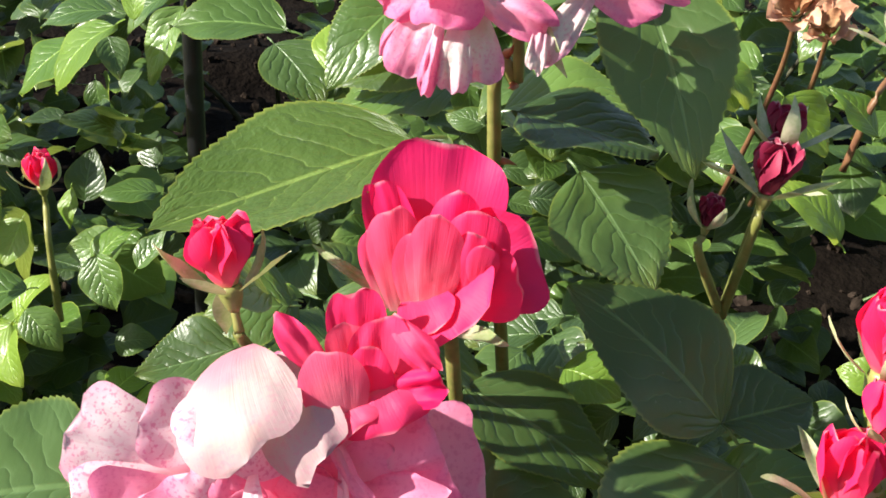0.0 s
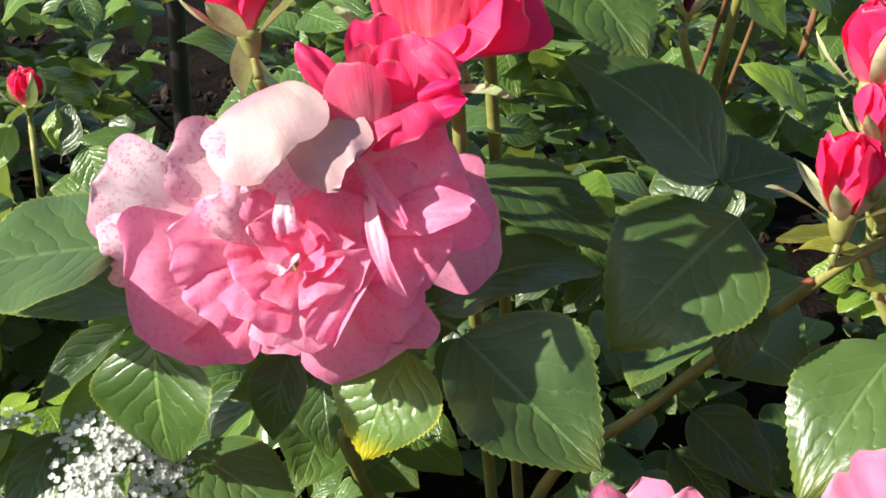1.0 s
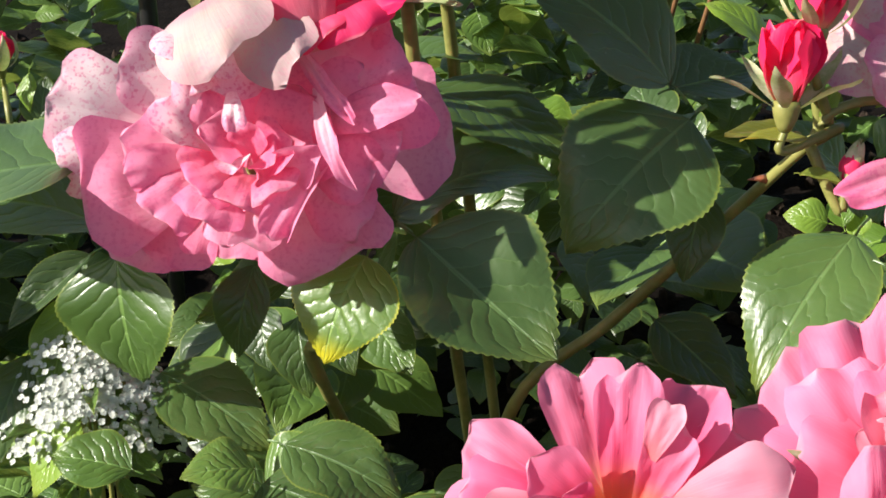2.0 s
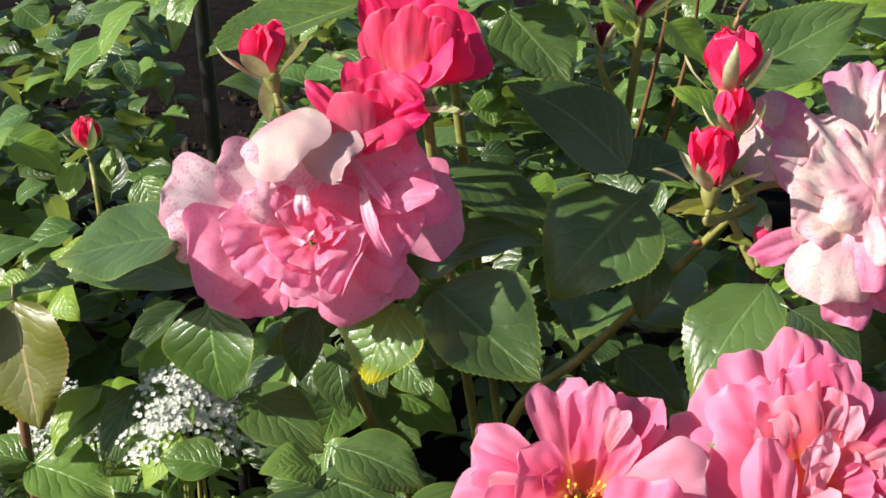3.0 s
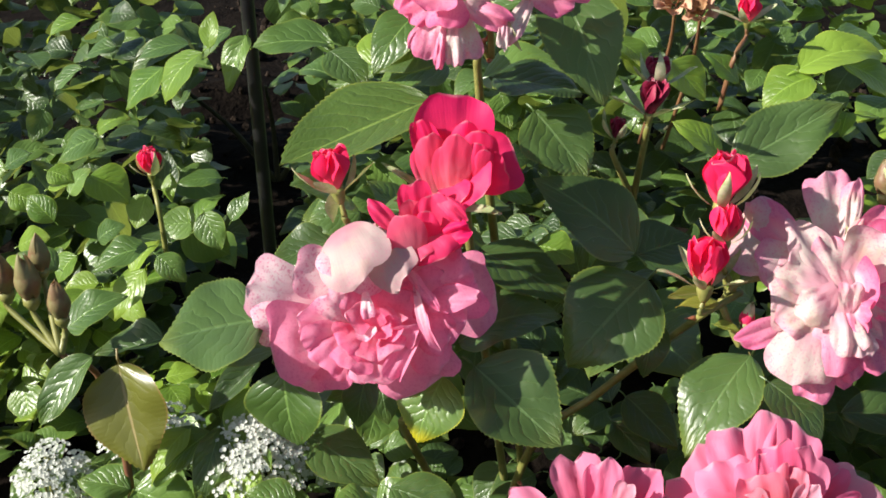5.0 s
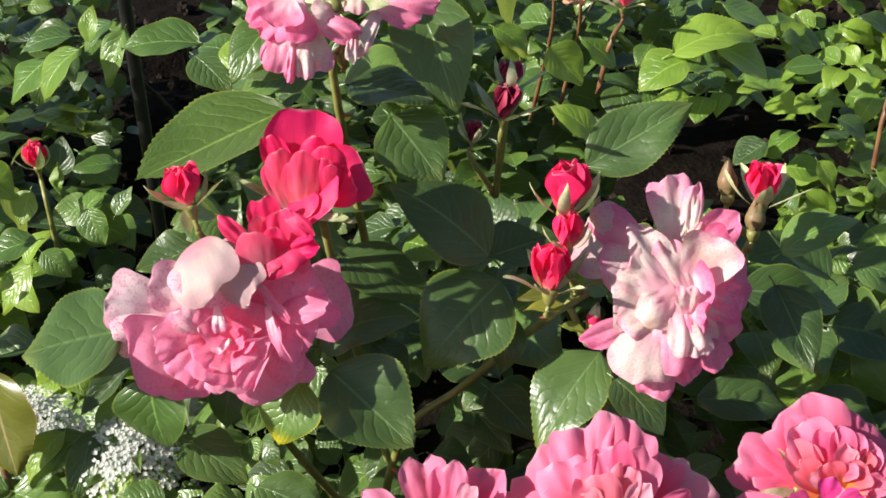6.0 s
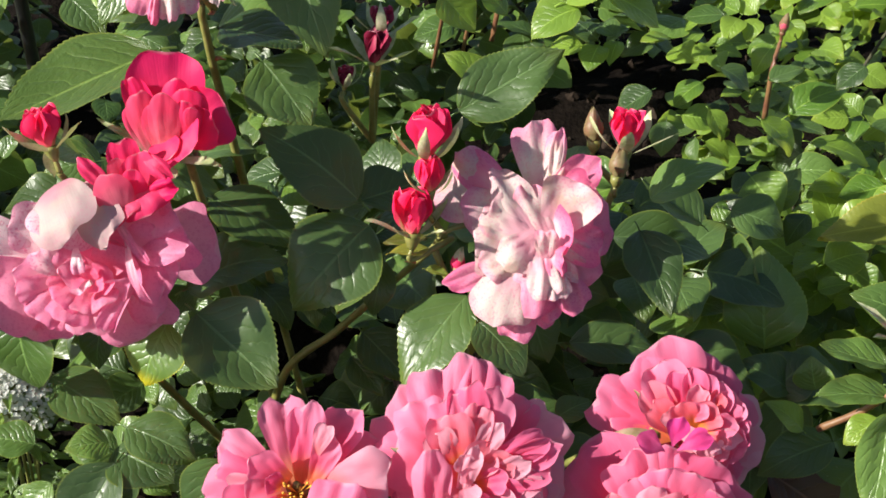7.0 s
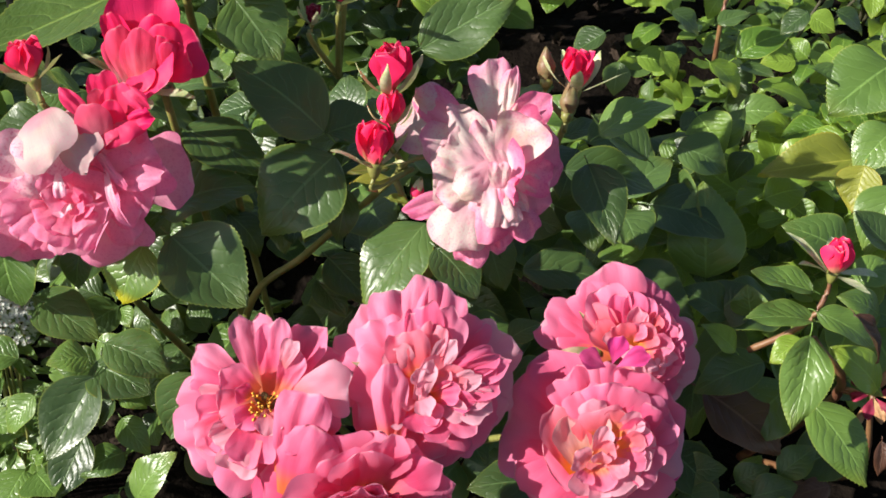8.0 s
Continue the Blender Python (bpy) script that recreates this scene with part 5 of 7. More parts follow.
petal(bloom, spot, CORAL, (-3.4, -3.2, 4.0), (-19.4, -24.6, 5.0), 34.7, cup=0.6, bow=20)
petal(bloom, spot, CORAL, (-2.1, -4.6, 4.0), (-6.8, -26.8, 8.0), 28.4, cup=0.6, bow=20)
petal(bloom, spot, CORAL, (-4.7, 3.5, 4.0), (-21.3, -2.6, 9.0), 22.0, cup=0.8, bow=18)
petal(bloom, spot, CORAL, (9.8, -38.6, 2.0), (22.3, 7.3, 18.0), 31.4, cup=-0.5, bow=16, shape=0.7)
petal(bloom, spot, CORAL, (11.4, -43.6, 4.0), (24.9, -9.4, 17.0), 34.3, cup=-0.5, bow=16, shape=0.7)
petal(bloom, spot, CORAL_PALE, (13.4, 4.1, -2.0), (40.8, 9.3, 8.0), 31.8, bow=20, shape=0.72)
petal(bloom, spot, CORAL, (8.2, -1.1, -0.0), (33.1, -13.7, 6.0), 31.8, bow=16)
petal(bloom, spot, CORAL, (5.5, -6.5, -0.0), (28.7, -33.2, 2.0), 38.1, bow=16)
petal(bloom, spot, CORAL, (-3.1, -0.3, 6.0), (-11.5, -8.8, 12.0), 15.7, cup=0.9, bow=18)
petal(bloom, spot, CORAL_PALE, (9.0, 3.7, 6.0), (12.9, -3.5, 12.0), 12.5, cup=0.9, bow=18)
petal(bloom, spot, CORAL, (-5.8, 5.1, 6.0), (-12.2, 8.3, 11.0), 12.6, cup=0.9, bow=18)
petal(bloom, spot, CORAL_PALE, (3.6, -1.6, 6.0), (3.2, -12.7, 13.0), 15.7, cup=0.8, bow=18)
petal(bloom, spot, CORAL, (-10.4, -3.5, 2.0), (-31.7, -19.4, 4.0), 21.6, cup=0.6, bow=20)
petal(bloom, spot, CORAL_PALE, (-7.4, -7.3, 4.0), (-24.0, -15.9, 9.0), 16.1, cup=0.7, bow=20)
petal(bloom, spot, CORAL_PALE, (-4.7, -11.3, 4.0), (-15.2, -32.5, 6.0), 24.2, cup=0.5, bow=20)
petal(bloom, spot, CORAL_PALE, (-10.4, 4.6, 2.0), (-31.5, 3.2, 2.0), 16.2, cup=0.6, bow=20)
petal(bloom, spot, CORAL, (14.3, -11.0, 6.0), (20.6, -20.5, 14.0), 18.6, cup=0.6, bow=20)
petal(bloom, spot, CORAL_PALE, (8.2, 17.9, -0.0), (14.1, 31.7, 4.0), 10.8, cup=0.7, bow=20)
C2_AT = Vector((0.1039, 0.4144, 0.2599))
bloom, spot = head(right_rose, C2_AT, (0.310, -0.894, 0.323), "full coral-pink bloom with an orange heart")
calyx(bloom, spot @ Matrix.Translation((0, 0, -0.012)), 0.010, 0.020, 100, seed=81)
spot = face_frame(C2_AT, (-0.058, -0.821, 0.567), (0.024, 0.567, 0.823))
petal(bloom, spot, CORAL, (6.0, -1.9, -18.0), (13.9, 19.8, -16.0), 49.6, cup=-0.3, bow=10)
petal(bloom, spot, CORAL, (6.0, -1.9, -18.0), (31.7, 3.3, -16.0), 49.6, cup=-0.3, bow=10)
petal(bloom, spot, CORAL, (6.0, -1.9, -18.0), (23.9, -17.9, -16.0), 49.6, cup=-0.3, bow=10)
petal(bloom, spot, CORAL, (6.0, -1.9, -18.0), (-2.1, -22.9, -16.0), 49.6, cup=-0.3, bow=10)
petal(bloom, spot, CORAL, (6.0, -1.9, -18.0), (-20.0, -6.4, -16.0), 49.6, cup=-0.3, bow=10)
petal(bloom, spot, CORAL, (6.0, -1.9, -18.0), (-12.1, 14.8, -16.0), 49.6, cup=-0.3, bow=10)
petal(bloom, spot, CORAL, (3.4, -4.9, -10.0), (-34.2, 19.8, -12.0), 39.1, cup=-0.3, bow=12)
petal(bloom, spot, CORAL, (3.4, -4.9, -10.0), (-21.5, 34.4, -10.0), 39.0, cup=-0.3, bow=12)
petal(bloom, spot, CORAL, (4.8, -4.9, -10.0), (-7.7, 45.5, -10.0), 35.7, cup=-0.3, bow=12)
petal(bloom, spot, CORAL, (6.1, -4.9, -10.0), (7.0, 49.3, -10.0), 29.3, cup=-0.3, bow=12)
petal(bloom, spot, CORAL, (7.5, -4.9, -10.0), (19.1, 46.3, -10.0), 29.3, cup=-0.3, bow=12)
petal(bloom, spot, CORAL, (8.9, -5.0, -11.0), (31.1, 35.1, -12.0), 35.8, cup=-0.3, bow=12)
petal(bloom, spot, CORAL_PALE, (13.0, -5.4, -14.0), (50.6, 21.1, -14.0), 35.9, cup=-0.3, bow=12)
petal(bloom, spot, CORAL_PALE, (13.0, -5.4, -14.0), (52.2, 2.8, -16.0), 42.7, cup=-0.3, bow=12)
petal(bloom, spot, CORAL_PALE, (10.3, -5.2, -12.0), (47.9, -12.3, -14.0), 39.2, cup=-0.3, bow=12)
petal(bloom, spot, CORAL, (3.5, -4.2, -4.0), (-18.1, 29.5, 1.0), 30.6, bow=20)
petal(bloom, spot, CORAL, (4.9, -4.1, -3.0), (0.2, 31.9, 5.0), 27.2, bow=20)
petal(bloom, spot, CORAL, (7.6, -4.1, -3.0), (8.2, 38.5, 2.0), 22.3, cup=0.4, bow=20)
petal(bloom, spot, CORAL, (9.0, -4.1, -3.0), (21.3, 34.9, 1.0), 25.6, cup=0.4, bow=20)
petal(bloom, spot, HEART, (7.7, -1.1, -0.0), (13.7, 29.2, 6.0), 16.0, cup=0.8, bow=20)
petal(bloom, spot, HEART, (6.3, -4.0, -2.0), (-2.4, 25.4, 9.0), 25.4, cup=0.5, bow=25)
petal(bloom, spot, CORAL, (2.1, -7.2, -6.0), (-35.7, 5.3, -4.0), 35.4, bow=16)
petal(bloom, spot, CORAL, (3.5, -4.1, -3.0), (-26.1, 7.5, 4.0), 35.1, cup=-0.5, bow=20)
petal(bloom, spot, CORAL, (2.1, -7.0, -4.0), (-24.9, -11.7, 2.0), 35.2, cup=-0.5, bow=18)
petal(bloom, spot, CORAL, (2.1, -9.9, -5.0), (-22.3, -26.9, 0.0), 35.3, cup=-0.5, bow=18)
petal(bloom, spot, CORAL, (-8.6, -33.4, 2.0), (-8.0, 8.6, 16.0), 20.7, cup=-0.7, bow=16)
petal(bloom, spot, CORAL, (2.1, -12.6, -5.0), (-8.7, -36.8, -2.0), 41.9, bow=16)
petal(bloom, spot, CORAL, (4.9, -12.6, -5.0), (10.4, -38.2, -2.0), 41.9, bow=16)
petal(bloom, spot, CORAL, (7.6, -12.7, -6.0), (26.8, -35.8, -4.0), 42.0, bow=16)
petal(bloom, spot, CORAL, (10.3, -10.0, -6.0), (40.7, -26.8, -8.0), 38.8, bow=16)
petal(bloom, spot, CORAL, (13.1, -1.1, -0.0), (42.8, 15.2, 6.0), 16.0, cup=0.9, bow=20)
petal(bloom, spot, CORAL, (13.1, -2.3, 1.0), (47.7, 10.3, 5.0), 16.0, cup=0.9, bow=20)
petal(bloom, spot, CORAL, (13.1, -3.6, 2.0), (44.1, 1.1, 8.0), 17.3, cup=0.9, bow=20)
petal(bloom, spot, CORAL_PALE, (14.5, -4.9, 2.0), (40.0, -5.5, 9.0), 15.9, cup=0.9, bow=20)
petal(bloom, spot, CORAL_PALE, (13.1, -6.3, 2.0), (39.5, -13.1, 8.0), 18.9, cup=0.8, bow=20)
petal(bloom, spot, CORAL, (11.8, -7.6, 2.0), (34.7, -19.7, 7.0), 22.2, cup=0.7, bow=20)
petal(bloom, spot, CORAL, (9.1, -9.0, 2.0), (21.2, -24.4, 8.0), 25.4, cup=0.6, bow=20)
petal(bloom, spot, CORAL, (6.4, -8.9, 3.0), (7.8, -22.7, 10.0), 22.1, cup=0.6, bow=20)
petal(bloom, spot, HEART, (5.0, -3.6, 2.0), (18.5, 10.6, 9.0), 18.9, cup=0.9, bow=20)
petal(bloom, spot, HEART, (10.4, -3.5, 3.0), (27.9, 5.4, 10.0), 17.2, cup=0.9, bow=20)
petal(bloom, spot, CORAL, (11.8, -6.0, 4.0), (25.2, -2.4, 12.0), 14.2, cup=0.9, bow=20)
petal(bloom, spot, HEART, (6.4, -3.3, 4.0), (-5.5, -5.2, 11.0), 18.8, cup=0.8, bow=20)
petal(bloom, spot, CORAL_PALE, (3.7, -11.2, 6.0), (11.9, 11.0, 13.0), 10.7, cup=0.9, bow=20)
petal(bloom, spot, CORAL_PALE, (9.1, -0.4, 6.0), (3.9, 7.1, 14.0), 11.2, cup=0.9, bow=20)
petal(bloom, spot, CORAL_PALE, (6.4, -5.8, 6.0), (10.6, -14.0, 15.0), 12.6, cup=0.9, bow=20)
petal(bloom, spot, CORAL_PALE, (9.1, -3.1, 6.0), (4.7, 0.6, 15.0), 9.4, cup=0.9, bow=20)
petal(bloom, spot, CORAL_PALE, (14.5, -3.5, 3.0), (34.6, 4.0, 10.0), 11.9, cup=0.9, bow=20)
petal(bloom, spot, CORAL, (15.8, -6.2, 3.0), (31.9, -9.2, 11.0), 11.8, cup=0.9, bow=20)
petal(bloom, spot, CORAL_PALE, (13.1, -8.8, 4.0), (27.9, -14.6, 11.0), 13.4, cup=0.8, bow=20)
petal(bloom, spot, CORAL, (7.7, -10.1, 4.0), (15.9, -17.1, 12.0), 13.4, cup=0.8, bow=20)
petal(bloom, spot, CORAL_PALE, (3.6, 4.6, 2.0), (-8.3, 16.0, 9.0), 18.9, cup=0.5, bow=22)
petal(bloom, spot, CORAL_PALE, (10.4, 1.9, 2.0), (21.2, 21.3, 8.0), 13.5, cup=0.8, bow=20)
petal(bloom, spot, CORAL_PALE, (-0.4, -11.6, 3.0), (-10.9, -17.4, 10.0), 16.2, cup=0.6, bow=20)
full_bloom(right_rose, (0.0816, 0.3843, 0.2138), (-0.007, -0.973, 0.229), 0.042, "full coral-pink bloom low in the cluster", CORALS, 91)
C4_AT = Vector((0.2077, 0.4358, 0.2575))
bloom, spot = head(right_rose, C4_AT, (0.444, -0.755, 0.483), "coral-pink bloom turned outward")
calyx(bloom, spot @ Matrix.Translation((0, 0, -0.012)), 0.010, 0.020, 100, seed=101)
spot = face_frame(C4_AT, (-0.058, -0.821, 0.567), (0.024, 0.567, 0.823))
petal(bloom, spot, CORAL, (11.3, 2.0, -18.0), (19.1, 24.6, -16.0), 51.6, cup=-0.3, bow=10)
petal(bloom, spot, CORAL, (11.3, 2.0, -18.0), (37.7, 7.4, -16.0), 51.6, cup=-0.3, bow=10)
petal(bloom, spot, CORAL, (11.3, 2.0, -18.0), (29.6, -14.7, -16.0), 51.6, cup=-0.3, bow=10)
petal(bloom, spot, CORAL, (11.3, 2.0, -18.0), (2.5, -19.9, -16.0), 51.6, cup=-0.3, bow=10)
petal(bloom, spot, CORAL, (11.3, 2.0, -18.0), (-16.1, -2.7, -16.0), 51.6, cup=-0.3, bow=10)
petal(bloom, spot, CORAL, (11.3, 2.0, -18.0), (-7.9, 19.4, -16.0), 51.6, cup=-0.3, bow=10)
petal(bloom, spot, CORAL, (8.6, -0.2, -10.0), (-2.6, 41.9, -8.0), 42.3, cup=-0.2, bow=12)
petal(bloom, spot, CORAL, (5.5, -0.1, -8.0), (-18.1, 30.1, -8.0), 37.1, cup=-0.2, bow=12)
petal(bloom, spot, CORAL, (-0.0, -0.2, -10.0), (-35.7, 17.1, -10.0), 32.3, cup=-0.2, bow=14)
petal(bloom, spot, CORAL, (2.9, -0.2, -10.0), (-27.5, 5.6, -9.0), 30.5, cup=-0.2, bow=12)
petal(bloom, spot, CORAL, (11.5, -0.2, -10.0), (10.9, 37.2, -10.0), 37.2, cup=-0.3, bow=12)
petal(bloom, spot, CORAL, (14.4, -0.2, -10.0), (24.8, 32.0, -12.0), 34.1, cup=-0.3, bow=12)
petal(bloom, spot, CORAL, (14.6, -0.3, -11.0), (36.4, 18.4, -12.0), 37.3, cup=-0.3, bow=12)
petal(bloom, spot, CORAL_PALE, (14.7, -1.8, -12.0), (45.8, -0.6, -14.0), 40.8, cup=-0.3, bow=12)
petal(bloom, spot, CORAL_PALE, (14.7, -3.3, -12.0), (43.5, -15.6, -14.0), 37.4, cup=-0.3, bow=12)
petal(bloom, spot, CORAL, (11.8, -6.2, -12.0), (32.1, -23.5, -12.0), 34.1, cup=-0.3, bow=12)
petal(bloom, spot, CORAL, (7.6, 0.3, -3.0), (-7.3, 32.4, 2.0), 26.7, cup=0.5, bow=20)
petal(bloom, spot, HEART, (4.6, 0.4, -2.0), (-13.3, 22.1, 5.0), 19.8, cup=0.7, bow=20)
petal(bloom, spot, HEART, (4.3, 0.6, -0.0), (-10.8, 13.8, 8.0), 16.6, cup=0.8, bow=20)
petal(bloom, spot, CORAL, (10.3, 0.4, -2.0), (5.0, 30.5, 5.0), 23.2, cup=0.6, bow=20)
petal(bloom, spot, CORAL, (13.1, 0.4, -2.0), (11.9, 29.2, 6.0), 19.8, cup=0.8, bow=20)
petal(bloom, spot, CORAL, (15.8, 0.5, -1.0), (20.3, 23.6, 6.0), 19.8, cup=0.8, bow=20)
petal(bloom, spot, CORAL, (18.7, 0.5, -1.0), (28.7, 17.9, 6.0), 19.8, cup=0.8, bow=20)
petal(bloom, spot, CORAL, (18.5, 0.6, -0.0), (32.8, 9.6, 7.0), 18.1, cup=0.8, bow=20)
petal(bloom, spot, CORAL, (18.5, -0.8, -0.0), (35.6, 1.2, 7.0), 16.6, cup=0.8, bow=20)
petal(bloom, spot, CORAL, (18.5, -2.2, -0.0), (32.6, -7.2, 8.0), 19.7, cup=0.8, bow=20)
petal(bloom, spot, CORAL, (15.7, -5.1, -0.0), (24.2, -14.2, 8.0), 23.1, cup=0.7, bow=20)
petal(bloom, spot, CORAL_PALE, (9.7, -4.9, 2.0), (14.0, -12.6, 10.0), 26.4, cup=0.6, bow=25)
petal(bloom, spot, CORAL_PALE, (-1.6, 6.4, 2.0), (18.7, -9.6, 12.0), 11.8, cup=-0.7)
petal(bloom, spot, HEART, (9.4, 3.7, 4.0), (19.3, 12.7, 12.0), 16.5, cup=0.9, bow=20)
petal(bloom, spot, CORAL, (15.0, 2.3, 4.0), (27.6, 5.7, 12.0), 13.2, cup=0.9, bow=20)
petal(bloom, spot, HEART, (9.4, 0.9, 4.0), (-0.2, 14.1, 12.0), 16.5, cup=0.9, bow=20)
petal(bloom, spot, CORAL, (6.4, 6.6, 5.0), (13.6, 14.1, 13.0), 11.2, cup=0.9, bow=20)
petal(bloom, spot, CORAL_PALE, (15.0, -0.5, 4.0), (29.2, -2.7, 11.0), 11.2, cup=0.9, bow=20)
petal(bloom, spot, HEART, (12.2, -1.9, 4.0), (25.0, -8.3, 11.0), 12.3, cup=0.9, bow=20)
petal(bloom, spot, CORAL_PALE, (6.6, 3.7, 4.0), (-5.5, 9.8, 10.0), 11.2, cup=0.9, bow=20)
petal(bloom, spot, CORAL_PALE, (9.5, 6.5, 3.0), (11.4, 22.3, 9.0), 12.4, cup=0.9, bow=20)
petal(bloom, spot, HEART, (15.2, 6.5, 3.0), (21.2, 19.5, 9.0), 11.2, cup=0.9, bow=20)
C5_AT = Vector((0.1930, 0.3953, 0.2346))
bloom, spot = head(right_rose, C5_AT, (0.119, -0.940, 0.321), "broad coral-pink bloom with a pale heart")
calyx(bloom, spot @ Matrix.Translation((0, 0, -0.014)), 0.010, 0.020, 100, seed=111)
spot = face_frame(C5_AT, (-0.058, -0.821, 0.567), (0.024, 0.567, 0.823))
petal(bloom, spot, CORAL, (5.1, -2.7, -18.0), (12.7, 19.3, -16.0), 49.9, cup=-0.3, bow=10)
petal(bloom, spot, CORAL, (5.1, -2.7, -18.0), (30.7, 2.7, -16.0), 49.9, cup=-0.3, bow=10)
petal(bloom, spot, CORAL, (5.1, -2.7, -18.0), (22.8, -18.7, -16.0), 49.9, cup=-0.3, bow=10)
petal(bloom, spot, CORAL, (5.1, -2.7, -18.0), (-3.3, -23.8, -16.0), 49.9, cup=-0.3, bow=10)
petal(bloom, spot, CORAL, (5.1, -2.7, -18.0), (-21.3, -7.2, -16.0), 49.9, cup=-0.3, bow=10)
petal(bloom, spot, CORAL, (5.1, -2.7, -18.0), (-13.5, 14.2, -16.0), 49.9, cup=-0.3, bow=10)
petal(bloom, spot, CORAL, (-1.0, -1.5, -14.0), (-43.0, 8.0, -16.0), 62.9, cup=-0.2, bow=10)
petal(bloom, spot, CORAL, (-1.3, 1.6, -12.0), (-24.9, 39.1, -14.0), 42.8, cup=-0.2, bow=10)
petal(bloom, spot, CORAL, (-3.8, -7.1, -14.0), (-36.0, -20.1, -16.0), 43.0, cup=-0.2, bow=10)
petal(bloom, spot, CORAL, (-4.3, -9.3, -10.0), (-23.8, -34.3, -10.0), 49.3, cup=-0.3, bow=12)
petal(bloom, spot, CORAL, (1.3, -12.1, -10.0), (-1.5, -42.7, -10.0), 49.3, cup=-0.3, bow=12)
petal(bloom, spot, CORAL, (12.7, -12.4, -12.0), (26.7, -37.6, -12.0), 49.5, cup=-0.3, bow=12)
petal(bloom, spot, MAGENTA, (13.0, -4.3, -14.0), (44.2, -18.7, -16.0), 43.0, cup=-0.3, bow=12)
petal(bloom, spot, CORAL_PALE, (13.0, -1.5, -14.0), (48.0, -1.5, -14.0), 46.3, cup=-0.3, bow=12)
petal(bloom, spot, CORAL, (12.7, 1.6, -12.0), (43.1, 18.6, -10.0), 36.0, cup=-0.3, bow=12)
petal(bloom, spot, CORAL, (0.8, 2.5, -6.0), (-13.3, 33.2, -3.0), 29.3, bow=14)
petal(bloom, spot, CORAL, (3.6, 2.5, -6.0), (-0.7, 37.2, -5.0), 35.7, bow=14)
petal(bloom, spot, CORAL, (7.7, 2.5, -6.0), (13.1, 36.3, -5.0), 35.7, bow=14)
petal(bloom, spot, CORAL, (10.5, 2.5, -6.0), (28.1, 31.7, -4.0), 35.6, bow=14)
petal(bloom, spot, CORAL, (11.9, -0.3, -6.0), (38.8, 14.1, -2.0), 29.2, cup=0.4, bow=14)
petal(bloom, spot, CORAL, (13.1, -2.9, -5.0), (40.2, 3.1, -2.0), 25.9, cup=0.5, bow=14)
petal(bloom, spot, CORAL, (3.1, 3.1, -2.0), (-7.2, 25.7, 4.0), 25.7, cup=-0.5, bow=24)
petal(bloom, spot, CORAL, (5.7, 3.2, -1.0), (5.4, 28.6, 5.0), 29.0, cup=-0.5, bow=24)
petal(bloom, spot, CORAL, (8.4, 3.2, -1.0), (18.5, 26.4, 5.0), 29.0, cup=-0.5, bow=24)
petal(bloom, spot, CORAL, (11.2, 0.5, -1.0), (28.0, 19.1, 5.0), 22.4, cup=-0.5, bow=24)
petal(bloom, spot, HEART, (5.3, 3.7, 2.0), (1.7, 16.9, 9.0), 25.5, bow=30)
petal(bloom, spot, HEART, (8.0, 3.7, 2.0), (13.8, 15.5, 9.0), 19.0, cup=0.6, bow=20)
petal(bloom, spot, CORAL, (10.8, 0.9, 2.0), (26.0, 8.8, 9.0), 17.4, cup=0.8, bow=20)
petal(bloom, spot, CORAL_PALE, (10.8, -1.8, 2.0), (28.8, -0.8, 8.0), 25.5, cup=0.7, bow=20)
petal(bloom, spot, CORAL, (10.8, -4.5, 2.0), (32.3, -13.7, 4.0), 25.6, cup=0.6, bow=20)
petal(bloom, spot, CORAL_PALE, (9.4, -7.3, 2.0), (20.9, -17.2, 7.0), 32.1, cup=0.6, bow=22)
petal(bloom, spot, CORAL_PALE, (5.3, -10.0, 2.0), (11.7, -27.1, 5.0), 32.1, cup=0.6, bow=22)
petal(bloom, spot, CORAL_PALE, (-0.2, -10.0, 2.0), (-3.4, -25.6, 6.0), 25.6, cup=0.6, bow=22)
petal(bloom, spot, CORAL, (-7.3, -3.4, -8.0), (-23.1, -7.9, -2.0), 42.3, cup=0.6, bow=16)
petal(bloom, spot, HEART, (-5.0, -16.5, -4.0), (-17.9, 17.3, 2.0), 29.1, cup=0.7, bow=12)
petal(bloom, spot, HEART_PALE, (-1.3, -14.4, -0.0), (-8.5, 14.2, 3.0), 33.6, cup=0.7, bow=12)
petal(bloom, spot, CORAL_PALE, (-3.4, -9.3, 6.0), (-10.1, -4.1, 13.0), 15.9, cup=0.7, bow=20)
petal(bloom, spot, CORAL_PALE, (0.7, -3.9, 6.0), (5.2, 9.3, 13.0), 11.3, cup=0.9, bow=20)
petal(bloom, spot, HEART, (0.6, -6.4, 7.0), (7.7, 1.5, 14.0), 12.7, cup=0.9, bow=20)
petal(bloom, spot, CORAL_PALE, (1.9, -9.1, 7.0), (2.3, -2.4, 15.0), 11.3, cup=0.9, bow=20)
petal(bloom, spot, CORAL_PALE, (10.6, 3.8, 3.0), (21.8, 14.3, 10.0), 13.6, cup=0.8, bow=20)
petal(bloom, spot, HEART, (11.8, -1.5, 4.0), (23.0, 3.7, 11.0), 11.9, cup=0.9, bow=20)
petal(bloom, spot, CORAL, (10.5, -5.6, 4.0), (24.5, -7.3, 10.0), 13.5, cup=0.8, bow=20)
petal(bloom, spot, CORAL_PALE, (7.6, -8.1, 5.0), (14.9, -13.8, 11.0), 13.5, cup=0.8, bow=20)
petal(bloom, spot, CORAL, (2.3, -12.4, 4.0), (4.4, -22.3, 9.0), 16.3, cup=0.7, bow=20)
